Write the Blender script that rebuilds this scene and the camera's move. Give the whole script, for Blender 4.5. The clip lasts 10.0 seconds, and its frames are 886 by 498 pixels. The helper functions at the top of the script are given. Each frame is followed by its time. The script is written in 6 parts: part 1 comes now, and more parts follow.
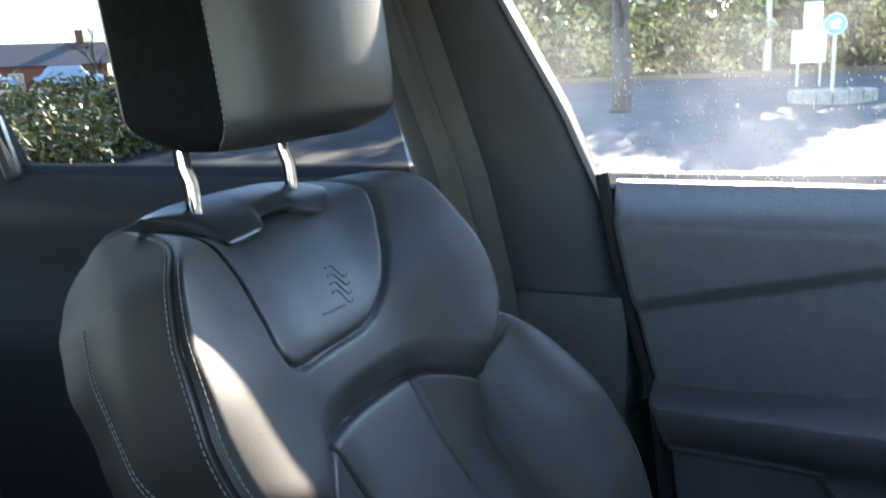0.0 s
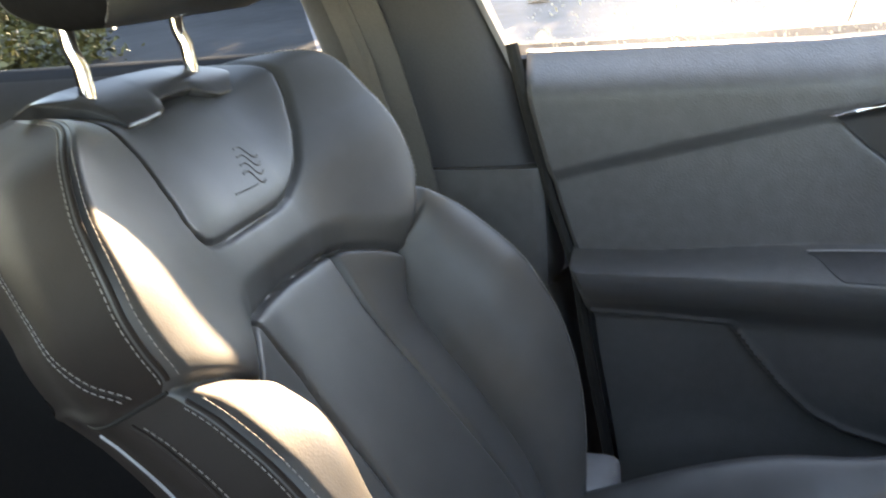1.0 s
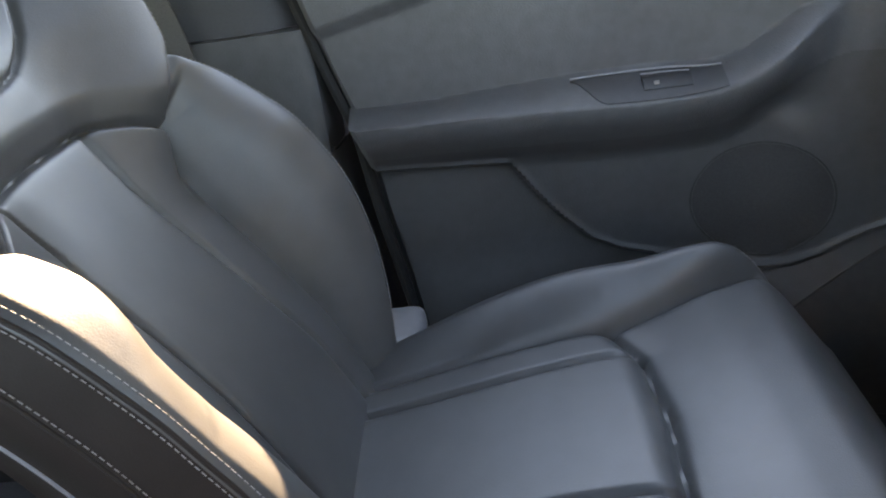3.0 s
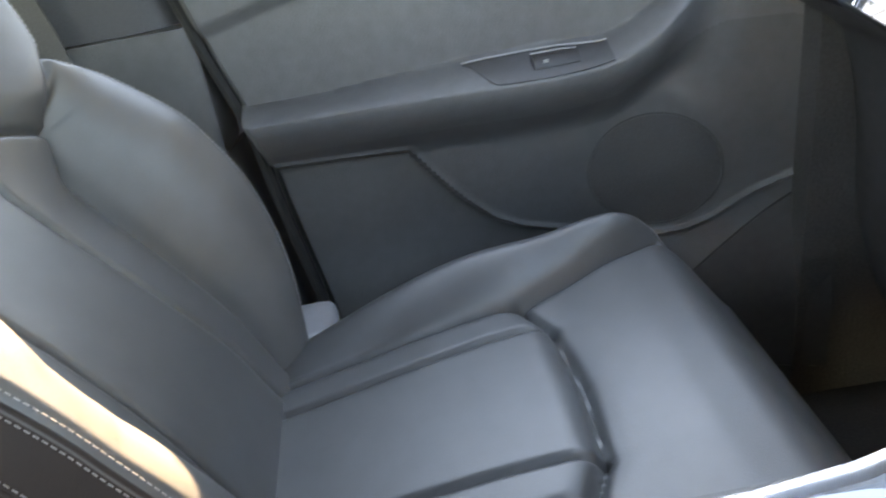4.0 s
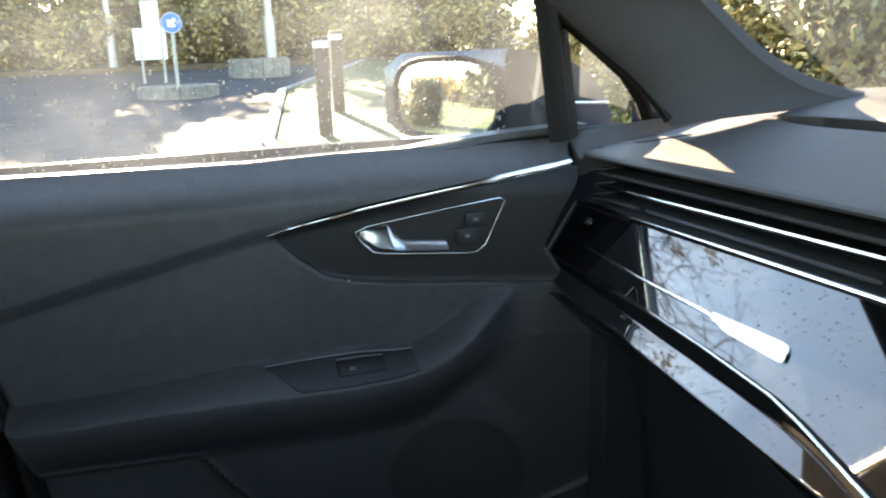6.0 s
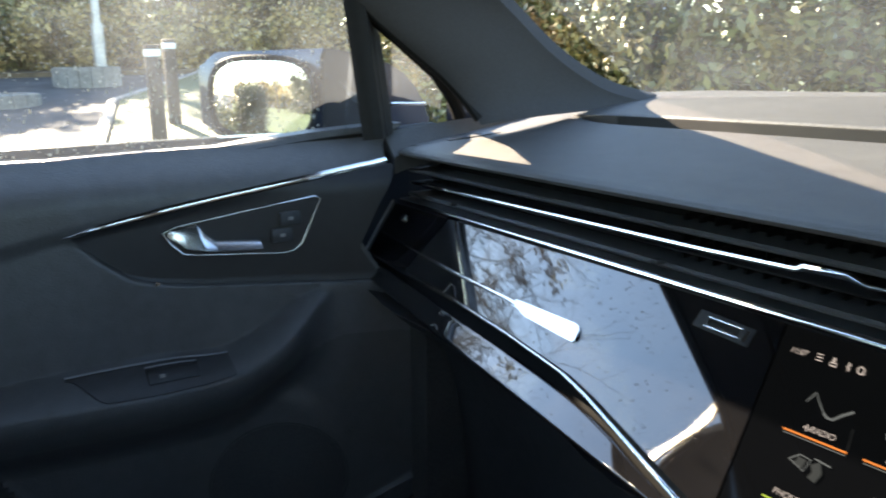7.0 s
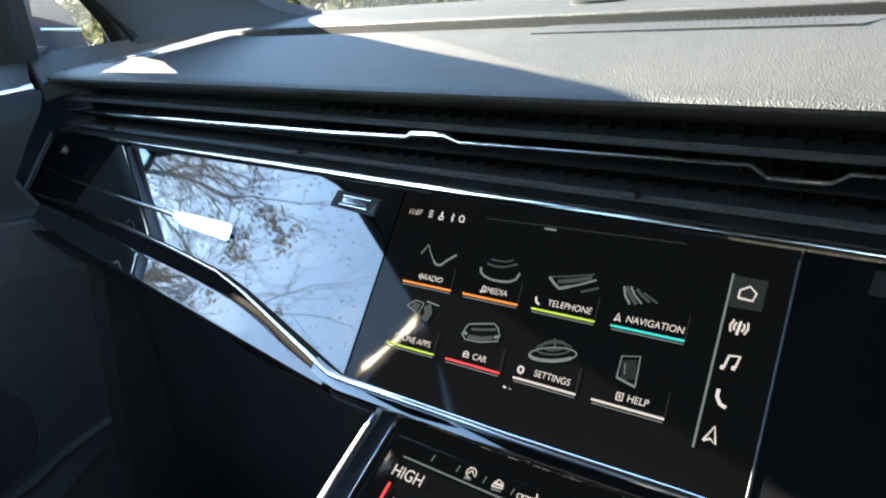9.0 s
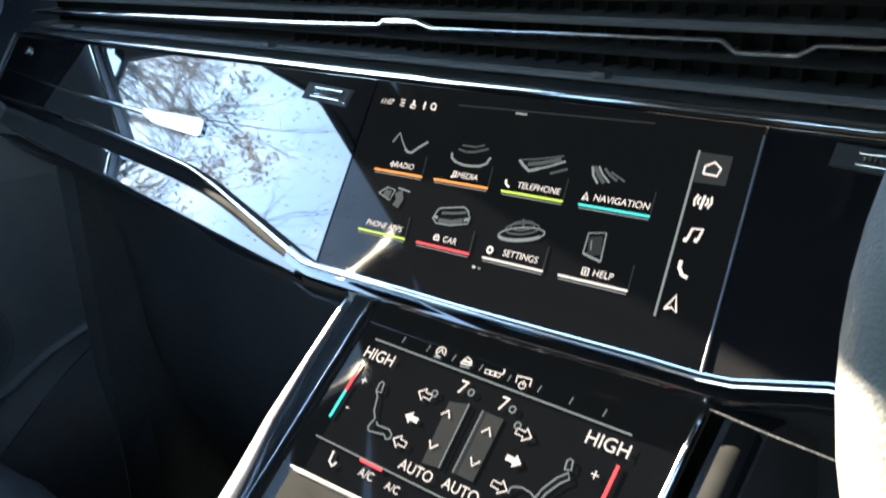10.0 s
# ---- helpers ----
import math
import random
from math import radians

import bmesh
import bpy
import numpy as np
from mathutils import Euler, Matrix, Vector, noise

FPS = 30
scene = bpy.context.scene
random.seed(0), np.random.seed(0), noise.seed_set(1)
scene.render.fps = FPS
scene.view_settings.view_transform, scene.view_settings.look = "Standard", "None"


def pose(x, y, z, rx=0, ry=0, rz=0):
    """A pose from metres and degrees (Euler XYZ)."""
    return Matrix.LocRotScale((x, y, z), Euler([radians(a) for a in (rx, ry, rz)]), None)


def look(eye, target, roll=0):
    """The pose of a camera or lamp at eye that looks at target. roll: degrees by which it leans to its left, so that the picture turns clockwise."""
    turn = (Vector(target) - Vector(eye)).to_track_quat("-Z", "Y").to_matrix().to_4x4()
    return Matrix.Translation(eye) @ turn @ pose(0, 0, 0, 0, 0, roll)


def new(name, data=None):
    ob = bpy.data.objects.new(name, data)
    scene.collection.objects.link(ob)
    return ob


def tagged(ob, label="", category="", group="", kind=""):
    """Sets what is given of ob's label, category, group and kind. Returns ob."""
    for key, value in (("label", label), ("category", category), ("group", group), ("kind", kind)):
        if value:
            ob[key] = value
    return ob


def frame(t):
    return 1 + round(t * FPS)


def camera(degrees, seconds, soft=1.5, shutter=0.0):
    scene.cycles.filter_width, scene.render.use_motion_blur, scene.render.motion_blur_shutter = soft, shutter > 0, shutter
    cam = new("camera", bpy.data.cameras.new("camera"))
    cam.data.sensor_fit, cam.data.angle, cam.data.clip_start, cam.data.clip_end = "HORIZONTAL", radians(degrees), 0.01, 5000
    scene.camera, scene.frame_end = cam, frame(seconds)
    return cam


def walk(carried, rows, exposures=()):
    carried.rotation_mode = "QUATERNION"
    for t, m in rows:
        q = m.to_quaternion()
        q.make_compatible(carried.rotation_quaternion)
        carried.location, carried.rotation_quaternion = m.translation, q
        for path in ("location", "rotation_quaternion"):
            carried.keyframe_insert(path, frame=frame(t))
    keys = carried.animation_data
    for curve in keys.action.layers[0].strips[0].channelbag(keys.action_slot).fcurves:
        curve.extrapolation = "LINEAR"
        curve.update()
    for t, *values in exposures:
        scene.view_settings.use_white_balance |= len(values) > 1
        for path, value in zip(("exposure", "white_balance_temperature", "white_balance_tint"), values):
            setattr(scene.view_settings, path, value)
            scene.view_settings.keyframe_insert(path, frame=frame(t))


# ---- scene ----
# ---------------------------------------------------------------- camera
cam = camera(57.0, 10.0, soft=1.9, shutter=0.4)
PATH = [
    (0, (0.223, 0.253, 1.324), (-1.569, -0.525, 0.891), -2.80),
    (0.5, (0.223, 0.258, 1.313), (-1.558, -0.450, 0.739), -3.94),
    (1, (0.227, 0.267, 1.293), (-1.557, -0.345, 0.626), -5.63),
    (1.5, (0.232, 0.270, 1.272), (-1.557, -0.199, 0.510), -6.58),
    (2, (0.231, 0.277, 1.256), (-1.556, -0.069, 0.428), -7.50),
    (2.5, (0.231, 0.285, 1.244), (-1.546, 0.029, 0.363), -8.40),
    (2.7, (0.229, 0.277, 1.242), (-1.543, 0.074, 0.337), -8.38),
    (3.8, (0.234, 0.304, 1.222), (-1.518, 0.265, 0.259), -10.97),
    (4, (0.233, 0.287, 1.226), (-1.517, 0.342, 0.259), -10.25),
    (4.5, (0.218, 0.277, 1.235), (-1.548, 0.534, 0.333), -7.21),
    (5, (0.185, 0.264, 1.252), (-1.647, 0.669, 0.559), -3.80),
    (5.2, (0.177, 0.259, 1.275), (-1.671, 0.707, 0.655), -3.18),
    (6.3, (0.175, 0.298, 1.303), (-1.625, 1.024, 0.823), -1.39),
    (6.5, (0.181, 0.303, 1.297), (-1.592, 1.098, 0.823), -1.01),
    (7, (0.195, 0.320, 1.283), (-1.485, 1.296, 0.809), -0.72),
    (7.5, (0.211, 0.335, 1.270), (-1.362, 1.474, 0.794), -0.89),
    (8, (0.236, 0.347, 1.256), (-1.214, 1.630, 0.755), -1.13),
    (8.5, (0.256, 0.361, 1.244), (-1.082, 1.746, 0.705), -1.68),
    (9, (0.262, 0.364, 1.236), (-1.006, 1.792, 0.644), -1.92),
    (9.5, (0.265, 0.365, 1.227), (-0.959, 1.793, 0.548), -1.57),
    (10, (0.273, 0.357, 1.211), (-0.921, 1.773, 0.457), -1.24),
]

walk(cam, [(t, look(eye, target, roll)) for t, eye, target, roll in PATH],
     exposures=[(0.0, 4.3, 7200, 13), (0.5, 4.95, 9600, 15), (1.0, 5.15, 10600, 19), (2.0, 5.25, 10800, 23), (2.7, 5.35, 10600, 21), (3.8, 5.95, 11000, 18), (4.5, 6.3, 11600, 17), (5.2, 6.1, 10600, 14), (6.3, 3.45, 8500, 12), (7.5, 3.6, 7200, 9), (8.5, 3.85, 6700, 6), (9.5, 4.15, 7100, 5), (10.0, 4.55, 6900, 5)])

# ---------------------------------------------------------------- world and sun
SUN_YAW, SUN_EL = 91.0, 22.8            # degrees left of straight ahead, and above the horizon
world = bpy.data.worlds.new("sky")
scene.world = world
world.use_nodes = True
wn = world.node_tree
sky = wn.nodes.new("ShaderNodeTexSky")
sky.sky_type = "NISHITA"
sky.sun_disc = False
sky.dust_density = 0.1
sky.ozone_density = 3.0
sky.sun_elevation = radians(SUN_EL)
sky.sun_rotation = radians(-SUN_YAW)
wn.links.new(sky.outputs["Color"], wn.nodes["Background"].inputs["Color"])
wn.nodes["Background"].inputs["Strength"].default_value = 0.105
to_sun = Vector((-math.sin(radians(SUN_YAW)) * math.cos(radians(SUN_EL)), math.cos(radians(SUN_YAW)) * math.cos(radians(SUN_EL)), math.sin(radians(SUN_EL))))
sun_data = bpy.data.lights.new("sun", "SUN")
sun_data.energy = 4.5
sun_data.angle = radians(0.53)
sun_data.color = (1.0, 0.89, 0.75)
sun_ob = new("sun", sun_data)
sun_ob.matrix_world = look(to_sun * 50, (0, 0, 0))


# ---------------------------------------------------------------- materials
def material(name, color, rough=0.5, metal=0.0, spec=0.5, vary=0.0, scale=40.0, bump=0.0, bump_scale=400.0, coat=0.0, rand=0.0, color2=None, rough_vary=0.0, sheen=0.0, big=6.0):
    """A surface with fine relief and variation at two scales."""
    m = bpy.data.materials.new(name)
    m.use_nodes = True
    nt = m.node_tree
    n, l = nt.nodes, nt.links
    b = n["Principled BSDF"]
    b.inputs["Roughness"].default_value = rough
    b.inputs["Metallic"].default_value = metal
    b.inputs["Specular IOR Level"].default_value = spec
    b.inputs["Coat Weight"].default_value = coat
    b.inputs["Coat Roughness"].default_value = 0.02
    b.inputs["Sheen Weight"].default_value = sheen
    b.inputs["Base Color"].default_value = (*color, 1)
    co = n.new("ShaderNodeTexCoord").outputs["Object"]
    if vary or color2:
        fine, wide = n.new("ShaderNodeTexNoise"), n.new("ShaderNodeTexNoise")
        fine.inputs["Scale"].default_value, wide.inputs["Scale"].default_value = scale, big
        fine.inputs["Detail"].default_value, wide.inputs["Detail"].default_value = 5, 3
        l.new(co, fine.inputs["Vector"]), l.new(co, wide.inputs["Vector"])
        add = n.new("ShaderNodeMath")
        add.operation = "ADD"
        l.new(fine.outputs["Fac"], add.inputs[0]), l.new(wide.outputs["Fac"], add.inputs[1])
        ramp = n.new("ShaderNodeMapRange")
        ramp.inputs["From Min"].default_value, ramp.inputs["From Max"].default_value = 0.7, 1.3
        l.new(add.outputs[0], ramp.inputs["Value"])
        mix = n.new("ShaderNodeMix")
        mix.data_type = "RGBA"
        lo = [max(0, c * (1 - vary)) for c in color]
        hi = list(color2) if color2 else [min(1, c * (1 + vary)) for c in color]
        mix.inputs["A"].default_value, mix.inputs["B"].default_value = (*lo, 1), (*hi, 1)
        l.new(ramp.outputs[0], mix.inputs["Factor"])
        out = mix.outputs["Result"]
        if rand:
            info = n.new("ShaderNodeNewGeometry")
            hsv = n.new("ShaderNodeHueSaturation")
            mr = n.new("ShaderNodeMapRange")
            mr.inputs["To Min"].default_value, mr.inputs["To Max"].default_value = 1 - rand, 1 + rand
            l.new(info.outputs["Random Per Island"], mr.inputs["Value"])
            l.new(mr.outputs[0], hsv.inputs["Value"]), l.new(out, hsv.inputs["Color"])
            out = hsv.outputs["Color"]
        l.new(out, b.inputs["Base Color"])
        if rough_vary:
            rr = n.new("ShaderNodeMapRange")
            rr.inputs["To Min"].default_value, rr.inputs["To Max"].default_value = rough - rough_vary, rough + rough_vary
            l.new(wide.outputs["Fac"], rr.inputs["Value"]), l.new(rr.outputs[0], b.inputs["Roughness"])
    if bump:
        tex = n.new("ShaderNodeTexVoronoi" if bump_scale > 250 else "ShaderNodeTexNoise")
        tex.inputs["Scale"].default_value = bump_scale
        l.new(co, tex.inputs["Vector"])
        bp = n.new("ShaderNodeBump")
        bp.inputs["Strength"].default_value, bp.inputs["Distance"].default_value = bump, 0.001
        l.new(tex.outputs[0], bp.inputs["Height"]), l.new(bp.outputs["Normal"], b.inputs["Normal"])
    return m


def glow(name, color, strength):
    m = bpy.data.materials.new(name)
    m.use_nodes = True
    b = m.node_tree.nodes["Principled BSDF"]
    b.inputs["Base Color"].default_value = (0.004, 0.004, 0.004, 1)
    b.inputs["Specular IOR Level"].default_value = 0.0
    b.inputs["Emission Color"].default_value = (*color, 1)
    b.inputs["Emission Strength"].default_value = strength
    return m


def glass_material(name, tint=(0.93, 0.96, 0.95), spec=0.5, dust=0.0):
    """A thin pane: clear, with a faint mirror image."""
    m = bpy.data.materials.new(name)
    m.use_nodes = True
    n, l = m.node_tree.nodes, m.node_tree.links
    n.remove(n["Principled BSDF"])
    clear, gloss, mix, fr = n.new("ShaderNodeBsdfTransparent"), n.new("ShaderNodeBsdfGlossy"), n.new("ShaderNodeMixShader"), n.new("ShaderNodeMath")
    edge, power = n.new("ShaderNodeLayerWeight"), n.new("ShaderNodeMath")
    clear.inputs["Color"].default_value = (*tint, 1)
    gloss.inputs["Roughness"].default_value = 0.01
    edge.inputs["Blend"].default_value = 0.5
    power.operation, power.inputs[1].default_value = "POWER", 4.0
    fr.operation, fr.inputs[1].default_value, fr.inputs[2].default_value = "MULTIPLY_ADD", 0.6 * spec * 2, 0.08 * spec
    l.new(edge.outputs["Facing"], power.inputs[0]), l.new(power.outputs[0], fr.inputs[0])
    l.new(fr.outputs[0], mix.inputs[0]), l.new(clear.outputs[0], mix.inputs[1]), l.new(gloss.outputs[0], mix.inputs[2])
    if dust:
        # a film of road dust that catches the sun, thicker in blotches
        coord, noise, amount = n.new("ShaderNodeTexCoord"), n.new("ShaderNodeTexNoise"), n.new("ShaderNodeMapRange")
        film, veil = n.new("ShaderNodeBsdfTranslucent"), n.new("ShaderNodeMixShader")
        noise.inputs["Scale"].default_value, noise.inputs["Detail"].default_value = 7.0, 8.0
        amount.inputs["From Min"].default_value, amount.inputs["From Max"].default_value = 0.3, 0.75
        amount.inputs["To Min"].default_value, amount.inputs["To Max"].default_value = 0.12 * dust, 2.6 * dust
        film.inputs["Color"].default_value = (0.62, 0.70, 0.82, 1)
        l.new(coord.outputs["Object"], noise.inputs["Vector"]), l.new(noise.outputs[0], amount.inputs[0])
        l.new(amount.outputs[0], veil.inputs[0]), l.new(mix.outputs[0], veil.inputs[1]), l.new(film.outputs[0], veil.inputs[2])
        mix = veil
    l.new(mix.outputs[0], n["Material Output"].inputs["Surface"])
    return m


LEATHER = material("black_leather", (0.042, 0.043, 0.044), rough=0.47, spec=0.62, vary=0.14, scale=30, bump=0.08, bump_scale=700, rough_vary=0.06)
# side leather: browner, and darkened with the shade of the inboard face
LEATHER_SIDE_SHADED = material("black_leather_side_shaded", (0.018, 0.0138, 0.0125), rough=0.62, spec=0.22, vary=0.2, scale=30, bump=0.1, bump_scale=700)
MATT_SIDE = material("black_matt_side", (0.008, 0.008, 0.009), rough=0.95, spec=0.06, vary=0.3, scale=120, bump=0.2, bump_scale=700)
THREAD = material("grey_thread", (0.22, 0.21, 0.20), rough=0.8, vary=0.2, scale=900)
SOFT = material("soft_touch_vinyl", (0.062, 0.063, 0.066), rough=0.5, vary=0.15, scale=60, bump=0.35, bump_scale=520, rough_vary=0.05)
DOOR_LOW = material("darker_door_plastic", (0.044, 0.045, 0.047), rough=0.5, vary=0.15, scale=60, bump=0.3, bump_scale=560)
PAD = material("grained_dash_vinyl", (0.068, 0.066, 0.064), rough=0.5, spec=0.36, vary=0.16, scale=60, bump=0.5, bump_scale=900, rough_vary=0.05)
PLASTIC = material("black_moulded_plastic", (0.028, 0.029, 0.031), rough=0.48, vary=0.2, scale=80, bump=0.25, bump_scale=600)
DARK = material("dark_plastic", (0.012, 0.012, 0.013), rough=0.55, vary=0.2, scale=80)
KNEE = material("black_lower_dash_plastic", (0.033, 0.033, 0.034), rough=0.6, spec=0.3, vary=0.2, scale=80)
# near-black that puts shade into the colour of vents, blade, rail and pad
SHADE_BLACK = material("shade_black", (0.008, 0.008, 0.008), rough=0.9, spec=0.05, vary=0.1, scale=80)
CARPET = material("black_carpet", (0.034, 0.034, 0.034), rough=0.95, vary=0.4, scale=300, bump=1.0, bump_scale=240)
CLOTH = material("dark_pillar_cloth", (0.045, 0.046, 0.05), rough=0.85, vary=0.15, scale=400, bump=0.3, bump_scale=900)
GLOSS = material("gloss_black_lacquer", (0.007, 0.007, 0.008), rough=0.03, spec=0.6, vary=0.2, scale=20, coat=1.0)
SCREEN = material("screen_glass", (0.0008, 0.0009, 0.0012), rough=0.04, spec=0.11, vary=0.1, scale=10)
# lit displays are never quite black; this glow also adds the haze over them
SCREEN.node_tree.nodes["Principled BSDF"].inputs["Emission Color"].default_value = (0.72, 0.85, 1.0, 1)
SCREEN.node_tree.nodes["Principled BSDF"].inputs["Emission Strength"].default_value = 0.0004
CHROME = material("polished_chrome", (0.82, 0.83, 0.85), rough=0.09, metal=1.0, vary=0.03, scale=90)
ALU = material("brushed_aluminium", (0.72, 0.73, 0.75), rough=0.24, metal=1.0, vary=0.05, scale=220)
RIM = material("grey_grained_leather", (0.095, 0.095, 0.09), rough=0.55, vary=0.12, scale=60, bump=0.25, bump_scale=700)
CAP = material("satin_dark_plastic", (0.05, 0.052, 0.056), rough=0.28, vary=0.08, scale=60)
BLADE = material("satin_black_blade", (0.085, 0.086, 0.09), rough=0.35, vary=0.12, scale=60)
GRILLE = material("speaker_cloth", (0.030, 0.030, 0.031), rough=0.8, vary=0.2, scale=300, bump=0.6, bump_scale=420)
# warm tint: the sun's gold put into the added grip's edge
SATIN = material("warm_satin_metal", (0.72, 0.66, 0.56), rough=0.38, metal=1.0, vary=0.05, scale=120)
HINGE = material("grey_satin_plastic", (0.16, 0.16, 0.17), rough=0.35, vary=0.1, scale=60)
RUBBER = material("black_rubber", (0.012, 0.012, 0.012), rough=0.7, spec=0.2, vary=0.2, scale=100)
BELT = material("seat_belt_webbing", (0.075, 0.072, 0.07), rough=0.75, vary=0.2, scale=500, bump=0.5, bump_scale=500)
LINING = material("black_roof_lining", (0.016, 0.016, 0.017), rough=0.9, vary=0.08, scale=300)
PAINT = material("dark_blue_car_paint", (0.025, 0.032, 0.05), rough=0.25, vary=0.1, scale=20, coat=1.0)
MIRROR = material("mirror_glass", (0.9, 0.91, 0.92), rough=0.01, metal=1.0)
PANE = glass_material("window_glass")
DUSTY_PANE = glass_material("dusty_window_glass", dust=0.020)
SCREEN_PANE = glass_material("dusty_windscreen_glass", (0.84, 0.88, 0.87), dust=0.018)
TINTED = glass_material("tinted_window_glass", (0.22, 0.24, 0.25))


# ---------------------------------------------------------------- helpers for meshes
def link(name, bm, mat, parent=None, label="", smooth=True, category="", kind="", group=""):
    """One mesh object from a bmesh, under its thing or at top level."""
    me = bpy.data.meshes.new(name)
    bm.normal_update()
    bm.to_mesh(me)
    bm.free()
    for m in mat if isinstance(mat, (list, tuple)) else [mat]:
        me.materials.append(m)
    if smooth:
        for p in me.polygons:
            p.use_smooth = True
        try:
            me.set_sharp_from_angle(angle=radians(40))
        except AttributeError:
            pass
    ob = new(name, me)
    if parent is not None:
        ob.parent = parent
    return tagged(ob, label, category, group, kind)


def part(name, bm, mat, parent, label="", smooth=True):
    return link(name, bm, mat, parent, label, smooth)


def thing(name, label, category, group="", kind="", at=(0, 0, 0)):
    ob = new(name)
    ob.empty_display_size = 0.05
    ob.location = at
    return tagged(ob, label, category, group, kind)


def surface(nu, nv, fn, thick=None, flip=False):
    """A grid fn(u, v) with u, v from 0 to 1; thick: a vector by which a back sheet is set off, with closed rims."""
    bm = bmesh.new()
    rows = [[bm.verts.new(fn(i / nu, j / nv)) for j in range(nv + 1)] for i in range(nu + 1)]
    for i in range(nu):
        for j in range(nv):
            q = (rows[i][j], rows[i + 1][j], rows[i + 1][j + 1], rows[i][j + 1])
            bm.faces.new(q[::-1] if flip else q)
    if thick is not None:
        off = Vector(thick)
        back = [[bm.verts.new(v.co + off) for v in r] for r in rows]
        for i in range(nu):
            for j in range(nv):
                q = (back[i][j], back[i][j + 1], back[i + 1][j + 1], back[i + 1][j])
                bm.faces.new(q[::-1] if flip else q)
        rim = [(rows[i][0], rows[i + 1][0], back[i + 1][0], back[i][0]) for i in range(nu)]
        rim += [(rows[i + 1][nv], rows[i][nv], back[i][nv], back[i + 1][nv]) for i in range(nu)]
        rim += [(rows[0][j + 1], rows[0][j], back[0][j], back[0][j + 1]) for j in range(nv)]
        rim += [(rows[nu][j], rows[nu][j + 1], back[nu][j + 1], back[nu][j]) for j in range(nv)]
        for q in rim:
            bm.faces.new(q[::-1] if flip else q)
    bmesh.ops.recalc_face_normals(bm, faces=bm.faces) if thick is not None else None
    return bm


def box(bm, lo, hi, bevel=0.0, seg=2, m=None):
    """A box from corner to corner, its edges rounded."""
    lo, hi = Vector(lo), Vector(hi)
    r = bmesh.ops.create_cube(bm, size=1)
    bmesh.ops.scale(bm, vec=hi - lo, verts=r["verts"])
    bmesh.ops.translate(bm, vec=(lo + hi) / 2, verts=r["verts"])
    vs = r["verts"]
    if bevel:
        es = list({e for v in vs for e in v.link_edges})
        out = bmesh.ops.bevel(bm, geom=es, offset=bevel, segments=seg, affect="EDGES", profile=0.6)
        vs = list({v for f in out["faces"] for v in f.verts} | {v for v in vs if v.is_valid})
    if m is not None:
        bmesh.ops.transform(bm, matrix=m, verts=vs)
    return vs


def tube(pts, radius, seg=10, bm=None, caps=True):
    """A round bar along points; radius: one, or one for each point."""
    bm = bm or bmesh.new()
    pts = [Vector(p) for p in pts]
    rad = radius if isinstance(radius, (list, tuple)) else [radius] * len(pts)
    side, rings = None, []
    for i, p in enumerate(pts):
        d = (pts[min(i + 1, len(pts) - 1)] - pts[max(i - 1, 0)]).normalized()
        if side is None:
            side = d.orthogonal().normalized()
        side = (side - d * side.dot(d)).normalized()
        other = d.cross(side)
        rings.append([bm.verts.new(p + rad[i] * (math.cos(a) * side + math.sin(a) * other)) for a in (2 * math.pi * k / seg for k in range(seg))])
    for a, b in zip(rings, rings[1:]):
        for k in range(seg):
            bm.faces.new((a[k], a[(k + 1) % seg], b[(k + 1) % seg], b[k]))
    if caps:
        bm.faces.new(rings[0][::-1]), bm.faces.new(rings[-1])
    return bm


def strip(pts, normal, width, thick, bm=None, dome=0.35):
    """A trim strip along points: width in the plane across normal, slightly domed."""
    bm = bm or bmesh.new()
    pts = [Vector(p) for p in pts]
    nrm = Vector(normal).normalized()
    wid = width if isinstance(width, (list, tuple)) else [width] * len(pts)
    rings = []
    for i, p in enumerate(pts):
        d = (pts[min(i + 1, len(pts) - 1)] - pts[max(i - 1, 0)]).normalized()
        s = nrm.cross(d).normalized()
        w = wid[i] / 2
        prof = [(-w, -thick), (-w, thick * (1 - dome)), (-w * 0.5, thick * 0.9), (0, thick), (w * 0.5, thick * 0.9), (w, thick * (1 - dome)), (w, -thick)]
        rings.append([bm.verts.new(p + s * a + nrm * b) for a, b in prof])
    for a, b in zip(rings, rings[1:]):
        for k in range(len(a)):
            bm.faces.new((a[k], a[(k + 1) % len(a)], b[(k + 1) % len(a)], b[k]))
    bm.faces.new(rings[0][::-1]), bm.faces.new(rings[-1])
    bmesh.ops.recalc_face_normals(bm, faces=bm.faces)
    return bm


def plate(corners, normal, thick, bevel=0.0, bm=None):
    """A flat plate from its outline, thick along -normal."""
    bm = bm or bmesh.new()
    nrm = Vector(normal).normalized()
    top = [bm.verts.new(Vector(c)) for c in corners]
    low = [bm.verts.new(Vector(c) - nrm * thick) for c in corners]
    f = bm.faces.new(top)
    bm.faces.new(low[::-1])
    n = len(top)
    for k in range(n):
        bm.faces.new((top[k], low[k], low[(k + 1) % n], top[(k + 1) % n]))
    bmesh.ops.recalc_face_normals(bm, faces=bm.faces)
    if bevel:
        bmesh.ops.bevel(bm, geom=[e for e in f.edges], offset=bevel, segments=2, affect="EDGES")
    return bm


def smooth(a, b, x):
    t = min(1.0, max(0.0, (x - a) / (b - a))) if a != b else float(x > a)
    return t * t * (3 - 2 * t)


